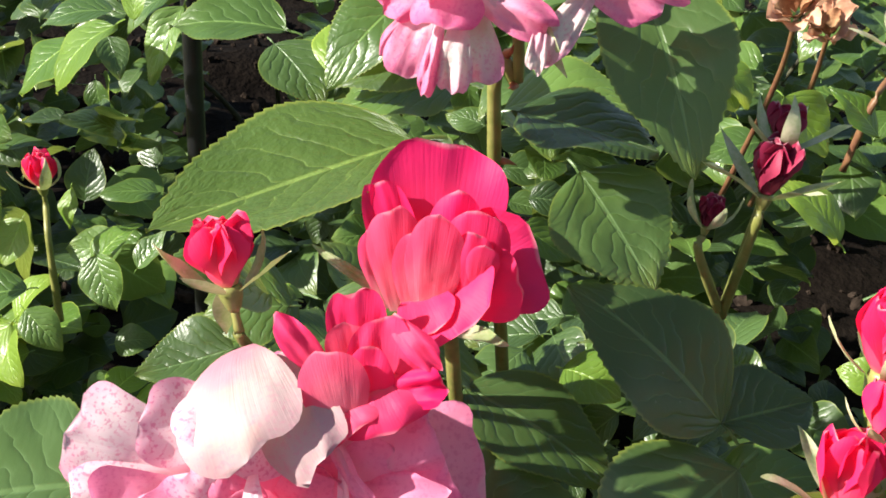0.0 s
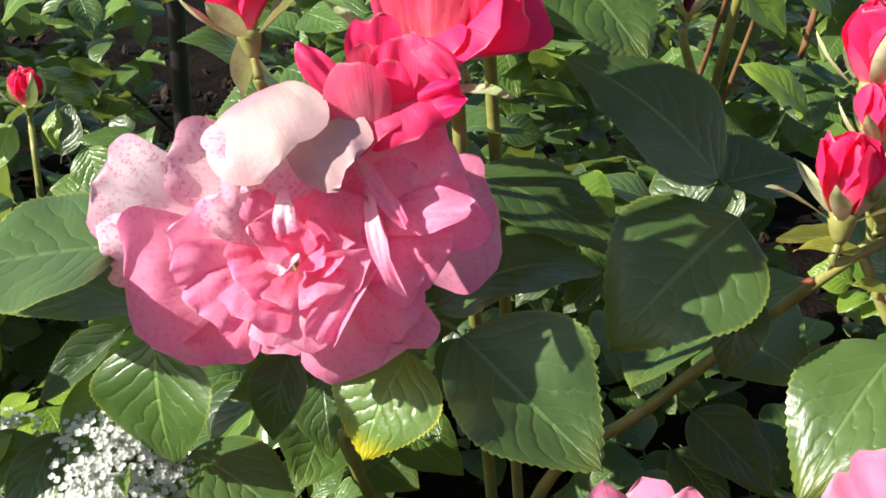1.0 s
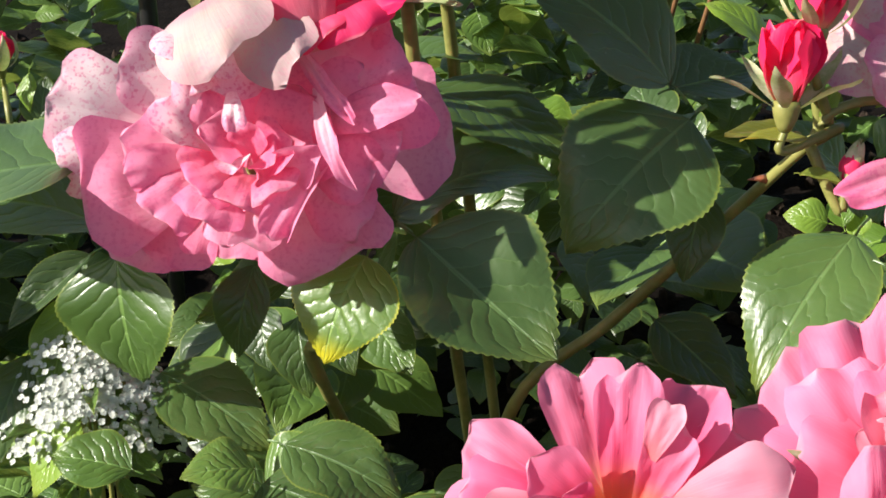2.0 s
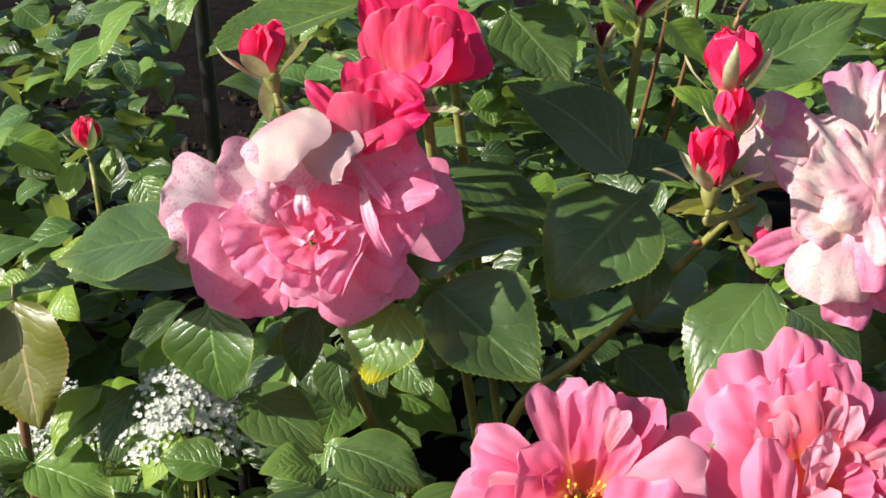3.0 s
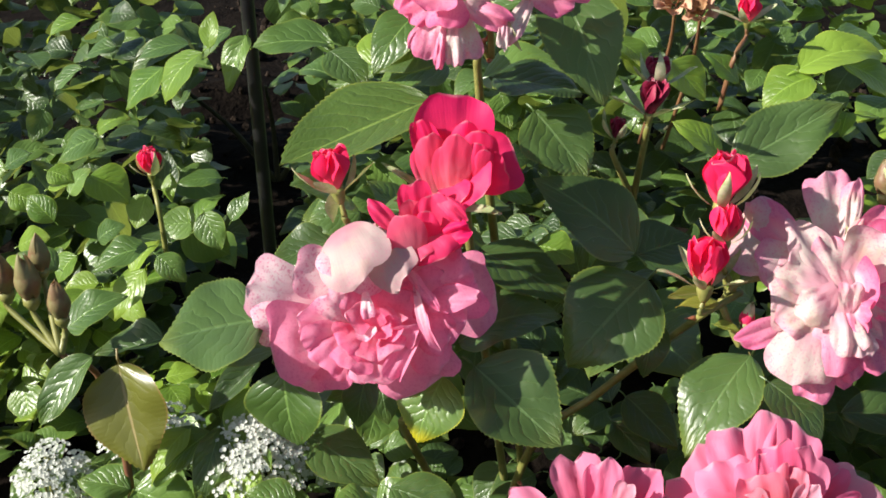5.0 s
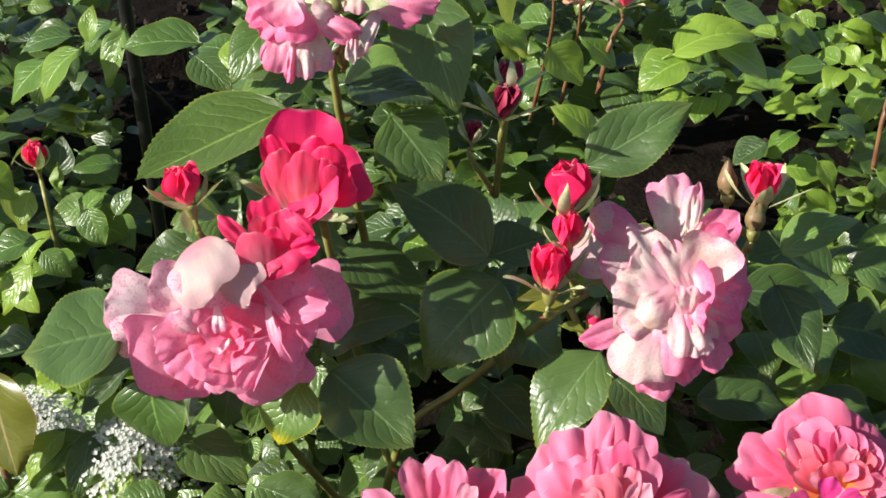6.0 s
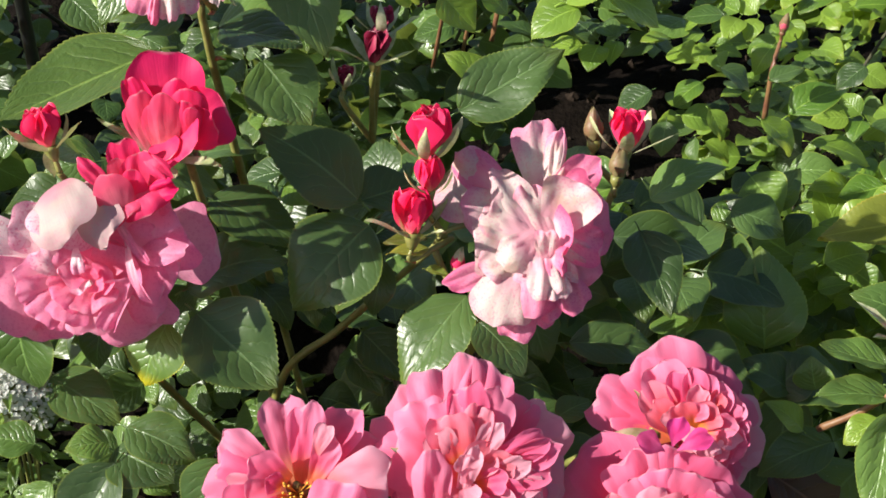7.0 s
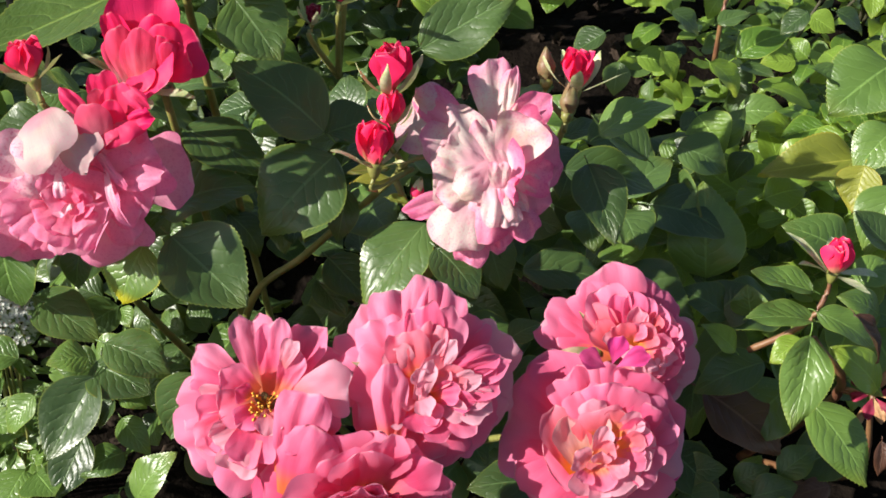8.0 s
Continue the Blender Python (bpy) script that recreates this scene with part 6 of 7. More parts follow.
petal(bloom, spot, CORAL_PALE, (2.3, 6.7, 4.0), (-2.3, 20.8, 8.0), 16.3, cup=-0.5, bow=24)
petal(bloom, spot, CORAL, (-3.3, -12.2, 5.0), (-6.6, -17.9, 11.0), 11.9, cup=0.8, bow=20)
p, spot = head(right_rose, (0.2018, 0.4156, 0.2621), (0.114, -0.687, 0.718), "loose magenta petals between the coral blooms")
petal_rows(p, spot, MAGENTA, ((-60, 16, 12, 60, 80, 1.0, 0.5, 4), (20, 14, 12, 60, 80, 1.0, 0.5, 4), (70, 17, 11, 60, 90, 1.0, 0.5, 4)), 77, 0.1)
for at in ((0.0345, 0.4162, 0.2525), (0.1036, 0.4215, 0.2624), (0.0802, 0.3927, 0.2083), (0.2087, 0.4430, 0.2604), (0.1943, 0.4053, 0.2320)):
    stem(right_rose, [RIGHT_FOOT, (RIGHT_FOOT + Vector(at)) / 2 + Vector((0, 0.05, -0.03)), at], 0.0028, 0.0018, thorns=3, seed=int(abs(at[0]) * 1000))

# ---- shoot with the lone red bud ----
SHOOT_FOOT = Vector((0.36, 0.62, 0.0))
shoot_rose = thing("rose_bush", SHOOT_FOOT, "young rose shoot with one red bud and fresh leaves", "rose bush")
leaf(shoot_rose, (0.3022, 0.4226, 0.2751), (0.2894, 0.3912, 0.2417), 0.0237, (0.012, -0.580, 0.815), "fresh")
leaf(shoot_rose, (0.3084, 0.4381, 0.2723), (0.2717, 0.4353, 0.2779), 0.0183, (0.022, -0.154, 0.988), "fresh")
leaf(shoot_rose, (0.3118, 0.4534, 0.2799), (0.2795, 0.4584, 0.2893), 0.0183, (0.022, -0.154, 0.988), "fresh")
leaf(shoot_rose, (0.3088, 0.4359, 0.2790), (0.3381, 0.4230, 0.2653), 0.0181, (0.020, -0.293, 0.956), "fresh")
leaf(shoot_rose, (0.3116, 0.4259, 0.2281), (0.3376, 0.3936, 0.1994), 0.0272, (0.014, -0.523, 0.852), "fresh")
leaf(shoot_rose, (0.3135, 0.4611, 0.2091), (0.2825, 0.4470, 0.1827), 0.0336, (0.014, -0.523, 0.852), "mature")
leaf(shoot_rose, (0.3373, 0.4795, 0.2842), (0.3026, 0.4854, 0.2990), 0.0268, (-0.30, -0.50, 0.81), "fresh")
leaf(shoot_rose, (0.3837, 0.5900, 0.2761), (0.3210, 0.5820, 0.2728), 0.0293, (-0.20, -0.55, 0.81), "yellow")
leaf(shoot_rose, (0.4272, 0.6681, 0.3003), (0.3823, 0.6452, 0.2785), 0.0497, (0.017, -0.425, 0.905), "fresh")
leaf(shoot_rose, (0.2992, 0.4257, 0.2703), (0.2829, 0.4203, 0.2602), 0.0135, (0.017, -0.425, 0.905), "bright")
leaf(shoot_rose, (0.3450, 0.4246, 0.2363), (0.3196, 0.4317, 0.2604), 0.0216, (0.017, -0.425, 0.905), "bright")
leaf(shoot_rose, (0.2811, 0.4624, 0.2330), (0.2627, 0.4699, 0.2470), 0.0132, (0.017, -0.425, 0.905), "bright")
leaf(shoot_rose, (0.2678, 0.4606, 0.2081), (0.3087, 0.4361, 0.1835), 0.0377, (0.017, -0.425, 0.905), "brown")
leaf(shoot_rose, (0.2963, 0.4596, 0.2277), (0.2577, 0.4527, 0.2146), 0.0241, (0.017, -0.425, 0.905), "mature")
leaf(shoot_rose, (0.2895, 0.4435, 0.1548), (0.3022, 0.4503, 0.1676), 0.0122, (0.017, -0.425, 0.905), "bright")
leaf(shoot_rose, (0.3086, 0.4373, 0.1644), (0.3295, 0.4448, 0.1785), 0.0178, (0.017, -0.425, 0.905), "mature")
leaf(shoot_rose, (0.3417, 0.4414, 0.1508), (0.3192, 0.4387, 0.1458), 0.0131, (0.017, -0.425, 0.905), "brown")
leaf(shoot_rose, (0.3453, 0.4080, 0.2158), (0.3440, 0.3993, 0.1994), 0.0091, (0.017, -0.425, 0.905), "brown")
leaf(shoot_rose, (0.3188, 0.4152, 0.2932), (0.3321, 0.4041, 0.2725), 0.0126, (0.623, -0.308, 0.719), "brown")
leaf(shoot_rose, (0.3654, 0.4875, 0.2801), (0.3449, 0.4973, 0.2986), 0.0195, (0.017, -0.425, 0.905), "mature")
leaf(shoot_rose, (0.3342, 0.4420, 0.2371), (0.3551, 0.4346, 0.2233), 0.0141, (0.017, -0.425, 0.905), "fresh")
leaf(shoot_rose, (0.3251, 0.4435, 0.2400), (0.3013, 0.4368, 0.2274), 0.0153, (0.017, -0.425, 0.905), "bright")
leaf(shoot_rose, (0.3274, 0.5850, 0.2509), (0.3548, 0.5900, 0.2552), 0.0231, (-0.45, -0.50, 0.74), "bright")
leaf(shoot_rose, (0.3434, 0.6050, 0.2593), (0.3665, 0.6120, 0.2749), 0.0224, (-0.45, -0.50, 0.74), "bright")
bud(shoot_rose, (0.3162, 0.4454, 0.2947), (0.129, 0.115, 0.985), 0.0185, 0.0165, seed=8, lean=85, sepal_length=0.026, open_rim=0.6, label="red bud with wide pale sepals", stalk=STEM_RED, down=[(0.3083, 0.4389, 0.2739), (0.3004, 0.4432, 0.2606), (0.2832, 0.4509, 0.2432)])
stem(shoot_rose, [SHOOT_FOOT, (0.3401, 0.4580, 0.2034), (0.3122, 0.4414, 0.2573)], 0.0034, 0.002, STEM_RED, seed=9)

# ---- bronze shoot ----
BRONZE_FOOT = Vector((-0.22, 0.58, 0.0))
bronze_rose = thing("rose_bush", BRONZE_FOOT, "bronze-leaved rose shoot with closed buds", "rose bush")
leaf(bronze_rose, (-0.1821, 0.5051, 0.2920), (-0.1704, 0.4812, 0.2469), 0.0423, (-0.338, -0.337, 0.879), "olive")
leaf(bronze_rose, (-0.1940, 0.5071, 0.2956), (-0.2203, 0.4915, 0.2664), 0.0195, (0.017, -0.425, 0.905), "fresh")
leaf(bronze_rose, (-0.1670, 0.5373, 0.2886), (-0.2024, 0.5338, 0.2819), 0.0225, (0.022, -0.154, 0.988), "mature")
leaf(bronze_rose, (-0.2215, 0.5568, 0.2827), (-0.1915, 0.5652, 0.2984), 0.0252, (0.020, -0.293, 0.956), "fresh")
leaf(bronze_rose, (-0.2260, 0.5715, 0.3102), (-0.2464, 0.5759, 0.3186), 0.0168, (0.020, -0.293, 0.956), "fresh")
KNOT = Vector((-0.2092, 0.5101, 0.2950))
for at, high, turn in (((-0.2224, 0.5203, 0.3205), 0.022, 1), ((-0.2178, 0.5284, 0.3314), 0.018, 2), ((-0.2358, 0.5252, 0.3212), 0.021, 3), ((-0.2072, 0.5142, 0.3132), 0.019, 4)):
    bud(bronze_rose, at, (0.02, -0.1, 1), high, high * 0.72, SEPAL_RED, SEPAL_RED, sepals=SEPAL_RED, seed=turn, lean=14, sepal_length=high * 1.2, open_rim=0.0, label="closed bronze bud", down=[KNOT])
stem(bronze_rose, [BRONZE_FOOT, (-0.1862, 0.5093, 0.2146), (-0.1978, 0.5268, 0.2688), KNOT], 0.0024, 0.0014, STEM_RED, seed=3, thorns=2)


# ---- background bushes ----
def bare(p):
    """Whether a place lies in one of the gaps between the bushes, where the soil shows: round the post, and a slanting one at the rear."""
    if abs(p.x - POST_AT[0] / POST_AT[1] * p.y) < 0.034 * p.y:
        return True
    return 0.72 < p.y < 1.55 and abs(p.x - 0.08 - 0.19 * p.y) < 0.060 * p.y and 0.415 < (0.63 - p.z) / p.y < 0.55


def filler(parent, centre, spread, count, size, kind, seed, store=FAR):
    """Sprays of five leaflets filling a rounded volume, upper sides to the light."""
    dice = random.Random(seed)
    for _ in range(count):
        c = Vector(centre) + Vector((dice.uniform(-1, 1) * spread[0], dice.uniform(-1, 1) * spread[1], dice.uniform(-1, 1) * spread[2]))
        if bare(c):
            continue
        out = Vector((dice.gauss(0, 1), dice.gauss(-0.4, 0.8), dice.gauss(0.1, 0.35))).normalized()
        up = Vector((dice.gauss(-0.32, 0.35), dice.gauss(-0.40, 0.35), 1)).normalized()
        side = out.cross(up).normalized()
        n = dice.choice((3, 5, 5))
        s = size * dice.uniform(0.75, 1.2)
        spots = [(1.1, 0, 1.0), (0.7, 0.75, 0.85), (0.7, -0.75, 0.85), (0.2, 0.8, 0.7), (0.2, -0.8, 0.7)][:n]
        for a, b, f in spots:
            base = c + out * s * a * 0.9 + side * s * b * 0.12
            way = (out * (1 if b == 0 else 0.45) + side * b + Vector((0, 0, dice.uniform(-0.35, 0.1)))).normalized()
            face = up + Vector((dice.gauss(0, 0.25), dice.gauss(0, 0.25), 0))
            leaf(parent, base, base + way * s * f, s * f * dice.uniform(0.66, 0.86), face, kind if dice.random() < 0.80 else dice.choice(("mature", "fresh")), store)


def foliage(parent, centre, spread, count, size, kinds, seed):
    """The deeper leaves of a bush that nobody could count, joined."""
    dice = random.Random(seed)
    verts, faces, flat = [], [], []
    cache = {}
    for kind in set(kinds):
        for m in FAR[kind]:
            cache[m] = (np.array([v.co[:] for v in m.vertices]), [tuple(f.vertices) for f in m.polygons], [tuple(d.uv) for d in m.uv_layers[0].data])
    total = 0
    mat = FAR[kinds[0]][0].materials[0]
    for _ in range(count):
        kind = dice.choice(kinds)
        pts, polys, uvs = cache[dice.choice(FAR[kind])]
        r = dice.random() ** 0.4
        d = Vector((dice.gauss(0, 1), dice.gauss(0, 1), dice.gauss(0, 1))).normalized()
        base = Vector(centre) + Vector((d.x * spread[0], d.y * spread[1], d.z * spread[2])) * r
        if bare(base):
            continue
        y = Vector((dice.gauss(0, 1), dice.gauss(-0.2, 1), dice.gauss(-0.25, 0.4))).normalized()
        z = Vector((dice.gauss(-0.1, 0.4), dice.gauss(-0.3, 0.4), 1))
        z = (z - y * z.dot(y)).normalized()
        x = y.cross(z)
        s = size * dice.uniform(0.65, 1.25)
        turn = np.array((x * s * dice.uniform(0.64, 0.86), y * s, z * s))
        verts.append(pts @ turn + np.array(base))
        faces += [tuple(total + i for i in f) for f in polys]
        flat += uvs
        total += len(pts)
    mesh = bpy.data.meshes.new("foliage")
    mesh.from_pydata(np.concatenate(verts).tolist(), [], faces)
    layer = mesh.uv_layers.new(name="UVMap")
    layer.data.foreach_set("uv", np.array(flat, dtype=np.float32).ravel())
    mesh.polygons.foreach_set("use_smooth", [True] * len(mesh.polygons))
    mesh.materials.append(mat)
    return tagged(link("foliage", mesh, Matrix.Identity(4), parent), kind="stuff")


back_left = thing("rose_bush", (-0.25, 0.85, 0.0), "leafy rose bush with a small red bud", "rose bush")
leaf(back_left, (-0.1920, 0.7817, 0.3648), (-0.2272, 0.7780, 0.3579), 0.0242, (-0.337, -0.269, 0.902), "fresh")
leaf(back_left, (-0.1729, 0.7509, 0.3708), (-0.1709, 0.7620, 0.3917), 0.0124, (-0.141, -0.287, 0.948), "bright")
leaf(back_left, (-0.1622, 0.7713, 0.3772), (-0.1814, 0.7632, 0.3620), 0.0200, (-0.243, -0.279, 0.929), "fresh")
leaf(back_left, (-0.1478, 0.7401, 0.3824), (-0.1606, 0.7239, 0.3520), 0.0178, (-0.035, -0.291, 0.956), "fresh")
leaf(back_left, (-0.2090, 0.7748, 0.3519), (-0.2351, 0.7625, 0.3288), 0.0354, (-0.337, -0.269, 0.902), "bright")
leaf(back_left, (-0.1718, 0.7207, 0.3778), (-0.1965, 0.7074, 0.3528), 0.0358, (-0.422, -0.257, 0.870), "bright")
leaf(back_left, (-0.2345, 0.6987, 0.3366), (-0.2155, 0.7033, 0.3452), 0.0251, (-0.422, -0.257, 0.870), "bright")
leaf(back_left, (-0.2526, 0.7536, 0.3120), (-0.2795, 0.7470, 0.2996), 0.0344, (-0.337, -0.269, 0.902), "fresh")
leaf(back_left, (-0.2441, 0.7004, 0.3077), (-0.2188, 0.6929, 0.2936), 0.0290, (-0.035, -0.291, 0.956), "bright")
leaf(back_left, (-0.2097, 0.6947, 0.2970), (-0.2165, 0.6847, 0.2782), 0.0190, (-0.035, -0.291, 0.956), "bright")
leaf(back_left, (-0.2054, 0.7423, 0.2906), (-0.2052, 0.7333, 0.2737), 0.0107, (-0.337, -0.269, 0.902), "bright")
leaf(back_left, (-0.1917, 0.7251, 0.2584), (-0.1726, 0.7363, 0.2794), 0.0219, (-0.337, -0.269, 0.902), "bright")
leaf(back_left, (-0.1711, 0.6755, 0.2929), (-0.1608, 0.6648, 0.2728), 0.0191, (-0.422, -0.257, 0.870), "fresh")
leaf(back_left, (-0.1580, 0.6867, 0.2820), (-0.1463, 0.6950, 0.2976), 0.0123, (-0.035, -0.291, 0.956), "fresh")
leaf(back_left, (-0.2166, 0.7067, 0.2556), (-0.2531, 0.7003, 0.2438), 0.0274, (-0.243, -0.279, 0.929), "fresh")
leaf(back_left, (-0.1991, 0.6637, 0.2707), (-0.1818, 0.6564, 0.2570), 0.0158, (-0.422, -0.257, 0.870), "fresh")
leaf(back_left, (-0.2109, 0.6735, 0.2571), (-0.2313, 0.6591, 0.2300), 0.0214, (-0.035, -0.291, 0.956), "bright")
leaf(back_left, (-0.2644, 0.6831, 0.3072), (-0.2448, 0.6864, 0.3134), 0.0194, (-0.422, -0.257, 0.870), "bright")
leaf(back_left, (-0.2615, 0.7897, 0.3798), (-0.2865, 0.7840, 0.3691), 0.0211, (-0.337, -0.269, 0.902), "bright")
leaf(back_left, (-0.2228, 0.7229, 0.3821), (-0.2435, 0.7200, 0.3766), 0.0199, (-0.422, -0.257, 0.870), "fresh")
leaf(back_left, (-0.2437, 0.7168, 0.3706), (-0.2611, 0.7106, 0.3590), 0.0206, (-0.422, -0.257, 0.870), "fresh")
leaf(back_left, (-0.2306, 0.7078, 0.3537), (-0.2477, 0.7056, 0.3496), 0.0163, (-0.422, -0.257, 0.870), "fresh")
leaf(back_left, (-0.2910, 0.6915, 0.3018), (-0.2711, 0.6869, 0.2929), 0.0193, (-0.381, -0.330, 0.864), "bright")
leaf(back_left, (-0.2574, 0.6647, 0.2939), (-0.2737, 0.6722, 0.3081), 0.0162, (-0.381, -0.330, 0.864), "bright")
leaf(back_left, (-0.2483, 0.6721, 0.3078), (-0.2360, 0.6795, 0.3218), 0.0215, (-0.381, -0.330, 0.864), "fresh")
leaf(back_left, (-0.2716, 0.6400, 0.2901), (-0.2534, 0.6428, 0.2953), 0.0214, (-0.381, -0.330, 0.864), "bright")
leaf(back_left, (-0.2508, 0.6730, 0.2670), (-0.2634, 0.6655, 0.2528), 0.0236, (-0.381, -0.330, 0.864), "bright")
leaf(back_left, (-0.2870, 0.6798, 0.3223), (-0.2713, 0.6842, 0.3306), 0.0208, (-0.381, -0.330, 0.864), "fresh")
leaf(back_left, (-0.2544, 0.6602, 0.3280), (-0.2388, 0.6572, 0.3224), 0.0152, (-0.381, -0.330, 0.864), "bright")
leaf(back_left, (-0.2804, 0.6329, 0.2767), (-0.2652, 0.6357, 0.2819), 0.0183, (-0.381, -0.330, 0.864), "bright")
leaf(back_left, (-0.2257, 0.6413, 0.2924), (-0.2106, 0.6455, 0.3004), 0.0214, (-0.381, -0.330, 0.864), "fresh")
foliage(back_left, (-0.34, 0.92, 0.17), (0.24, 0.12, 0.20), 420, 0.034, ("mature",), 5)
foliage(back_left, (-0.30, 0.86, 0.16), (0.20, 0.08, 0.16), 150, 0.034, ("fresh",), 55)
filler(back_left, (-0.27, 0.80, 0.14), (0.16, 0.06, 0.10), 44, 0.034, "bright", 15)
filler(back_left, (-0.20, 0.72, 0.05), (0.13, 0.05, 0.05), 22, 0.034, "fresh", 17)
bud(back_left, (-0.2145, 0.7327, 0.2940), (0, -0.1, 1), 0.018, 0.014, seed=4, lean=20, label="small red bud", down=[(-0.2097, 0.7212, 0.2724), (-0.2086, 0.7217, 0.2306)])
back_middle = thing("rose_bush", (0.08, 0.98, 0.0), "dense leafy rose bush in the rear of the bed", "rose bush")
foliage(back_middle, (0.08, 0.98, 0.18), (0.26, 0.14, 0.21), 520, 0.036, ("mature",), 25)
foliage(back_middle, (0.10, 0.94, 0.24), (0.24, 0.10, 0.16), 160, 0.036, ("fresh",), 26)
back_right = thing("rose_bush", (0.38, 0.85, 0.0), "bright leafy rose bush in full sun", "rose bush")
leaf(back_right, (0.3304, 0.6885, 0.2961), (0.3679, 0.6965, 0.3111), 0.0257, (0.121, -0.224, 0.967), "bright")
leaf(back_right, (0.3134, 0.6869, 0.2930), (0.3333, 0.6767, 0.2739), 0.0236, (0.121, -0.224, 0.967), "bright")
leaf(back_right, (0.3513, 0.6979, 0.2711), (0.3905, 0.6908, 0.2578), 0.0213, (0.071, -0.224, 0.972), "bright")
leaf(back_right, (0.3109, 0.6432, 0.2534), (0.3299, 0.6553, 0.2761), 0.0220, (-0.079, -0.221, 0.972), "mature")
leaf(back_right, (0.2886, 0.6492, 0.2646), (0.3096, 0.6537, 0.2733), 0.0182, (-0.079, -0.221, 0.972), "mature")
leaf(back_right, (0.3484, 0.6311, 0.2307), (0.3766, 0.6274, 0.2237), 0.0268, (-0.079, -0.221, 0.972), "mature")
leaf(back_right, (0.3771, 0.6830, 0.2431), (0.4188, 0.6805, 0.2384), 0.0365, (0.071, -0.224, 0.972), "bright")
leaf(back_right, (0.4252, 0.6356, 0.2391), (0.3993, 0.6246, 0.2184), 0.0262, (-0.079, -0.221, 0.972), "mature")
leaf(back_right, (0.2501, 0.6050, 0.2259), (0.2825, 0.5850, 0.2024), 0.0291, (-0.45, -0.50, 0.74), "bright")
leaf(back_right, (0.2954, 0.7443, 0.2732), (0.3047, 0.7343, 0.2543), 0.0153, (-0.029, -0.223, 0.974), "bright")
leaf(back_right, (0.2483, 0.6694, 0.3027), (0.2449, 0.6593, 0.2838), 0.0168, (-0.079, -0.221, 0.972), "mature")
leaf(back_right, (0.2392, 0.6786, 0.3200), (0.2185, 0.6726, 0.3087), 0.0204, (-0.079, -0.221, 0.972), "mature")
leaf(back_right, (0.2828, 0.6842, 0.3305), (0.3011, 0.6774, 0.3177), 0.0173, (-0.079, -0.221, 0.972), "mature")
leaf(back_right, (0.3121, 0.6807, 0.3239), (0.3340, 0.6839, 0.3299), 0.0152, (-0.079, -0.221, 0.972), "mature")
leaf(back_right, (0.3708, 0.6836, 0.3295), (0.3526, 0.6771, 0.3171), 0.0175, (-0.079, -0.221, 0.972), "mature")
leaf(back_right, (0.3893, 0.6835, 0.3293), (0.4081, 0.6767, 0.3164), 0.0174, (-0.079, -0.221, 0.972), "mature")
leaf(back_right, (0.3200, 0.6485, 0.2635), (0.2905, 0.6437, 0.2544), 0.0207, (-0.079, -0.221, 0.972), "mature")
leaf(back_right, (0.3350, 0.6416, 0.2504), (0.3204, 0.6331, 0.2345), 0.0167, (-0.079, -0.221, 0.972), "mature")
leaf(back_right, (0.3751, 0.6668, 0.2978), (0.3977, 0.6615, 0.2879), 0.0160, (-0.079, -0.221, 0.972), "mature")
leaf(back_right, (0.1971, 0.7608, 0.3468), (0.2510, 0.7668, 0.3580), 0.0398, (0.021, -0.224, 0.974), "bright")
leaf(back_right, (0.2256, 0.7625, 0.3500), (0.2596, 0.7527, 0.3315), 0.0338, (0.021, -0.224, 0.974), "bright")
leaf(back_right, (0.2054, 0.7585, 0.3425), (0.1732, 0.7500, 0.3266), 0.0363, (0.021, -0.224, 0.974), "bright")
leaf(back_right, (0.1177, 0.7639, 0.3527), (0.1384, 0.7522, 0.3306), 0.0347, (0.021, -0.224, 0.974), "bright")
leaf(back_right, (0.1598, 0.7570, 0.3397), (0.1379, 0.7672, 0.3589), 0.0202, (0.021, -0.224, 0.974), "bright")
leaf(back_right, (0.1464, 0.7343, 0.2970), (0.1185, 0.7468, 0.3205), 0.0254, (0.021, -0.224, 0.974), "bright")
leaf(back_right, (0.0824, 0.7703, 0.3648), (0.1037, 0.7615, 0.3482), 0.0228, (0.021, -0.224, 0.974), "bright")
leaf(back_right, (0.0963, 0.7599, 0.3452), (0.0824, 0.7703, 0.3648), 0.0156, (0.021, -0.224, 0.974), "bright")
filler(back_right, (0.42, 0.84, 0.22), (0.20, 0.12, 0.10), 64, 0.025, "bright", 6)
foliage(back_right, (0.46, 0.88, 0.15), (0.26, 0.18, 0.17), 300, 0.025, ("bright",), 27)
foliage(back_right, (0.44, 0.86, 0.12), (0.24, 0.16, 0.14), 240, 0.027, ("mature",), 28)
foliage(back_right, (0.32, 0.74, 0.12), (0.20, 0.09, 0.11), 110, 0.032, ("fresh",), 16)
foliage(back_right, (0.32, 0.74, 0.10), (0.20, 0.09, 0.10), 110, 0.034, ("mature",), 36)
leaf(left_rose, (-0.0700, 0.5450, 0.3560), (-0.0950, 0.5300, 0.3740), 0.0300, (-0.30, -0.35, 0.89), "fresh")
leaf(left_rose, (-0.0810, 0.5600, 0.3300), (-0.1120, 0.5450, 0.3270), 0.0220, (-0.30, -0.30, 0.90), "fresh")
leaf(left_rose, (-0.0780, 0.5750, 0.3220), (-0.1080, 0.5600, 0.3170), 0.0300, (-0.25, -0.30, 0.92), "fresh")
leaf(left_rose, (-0.0720, 0.5900, 0.3290), (-0.0990, 0.5800, 0.3330), 0.0280, (-0.30, -0.40, 0.86), "mature")
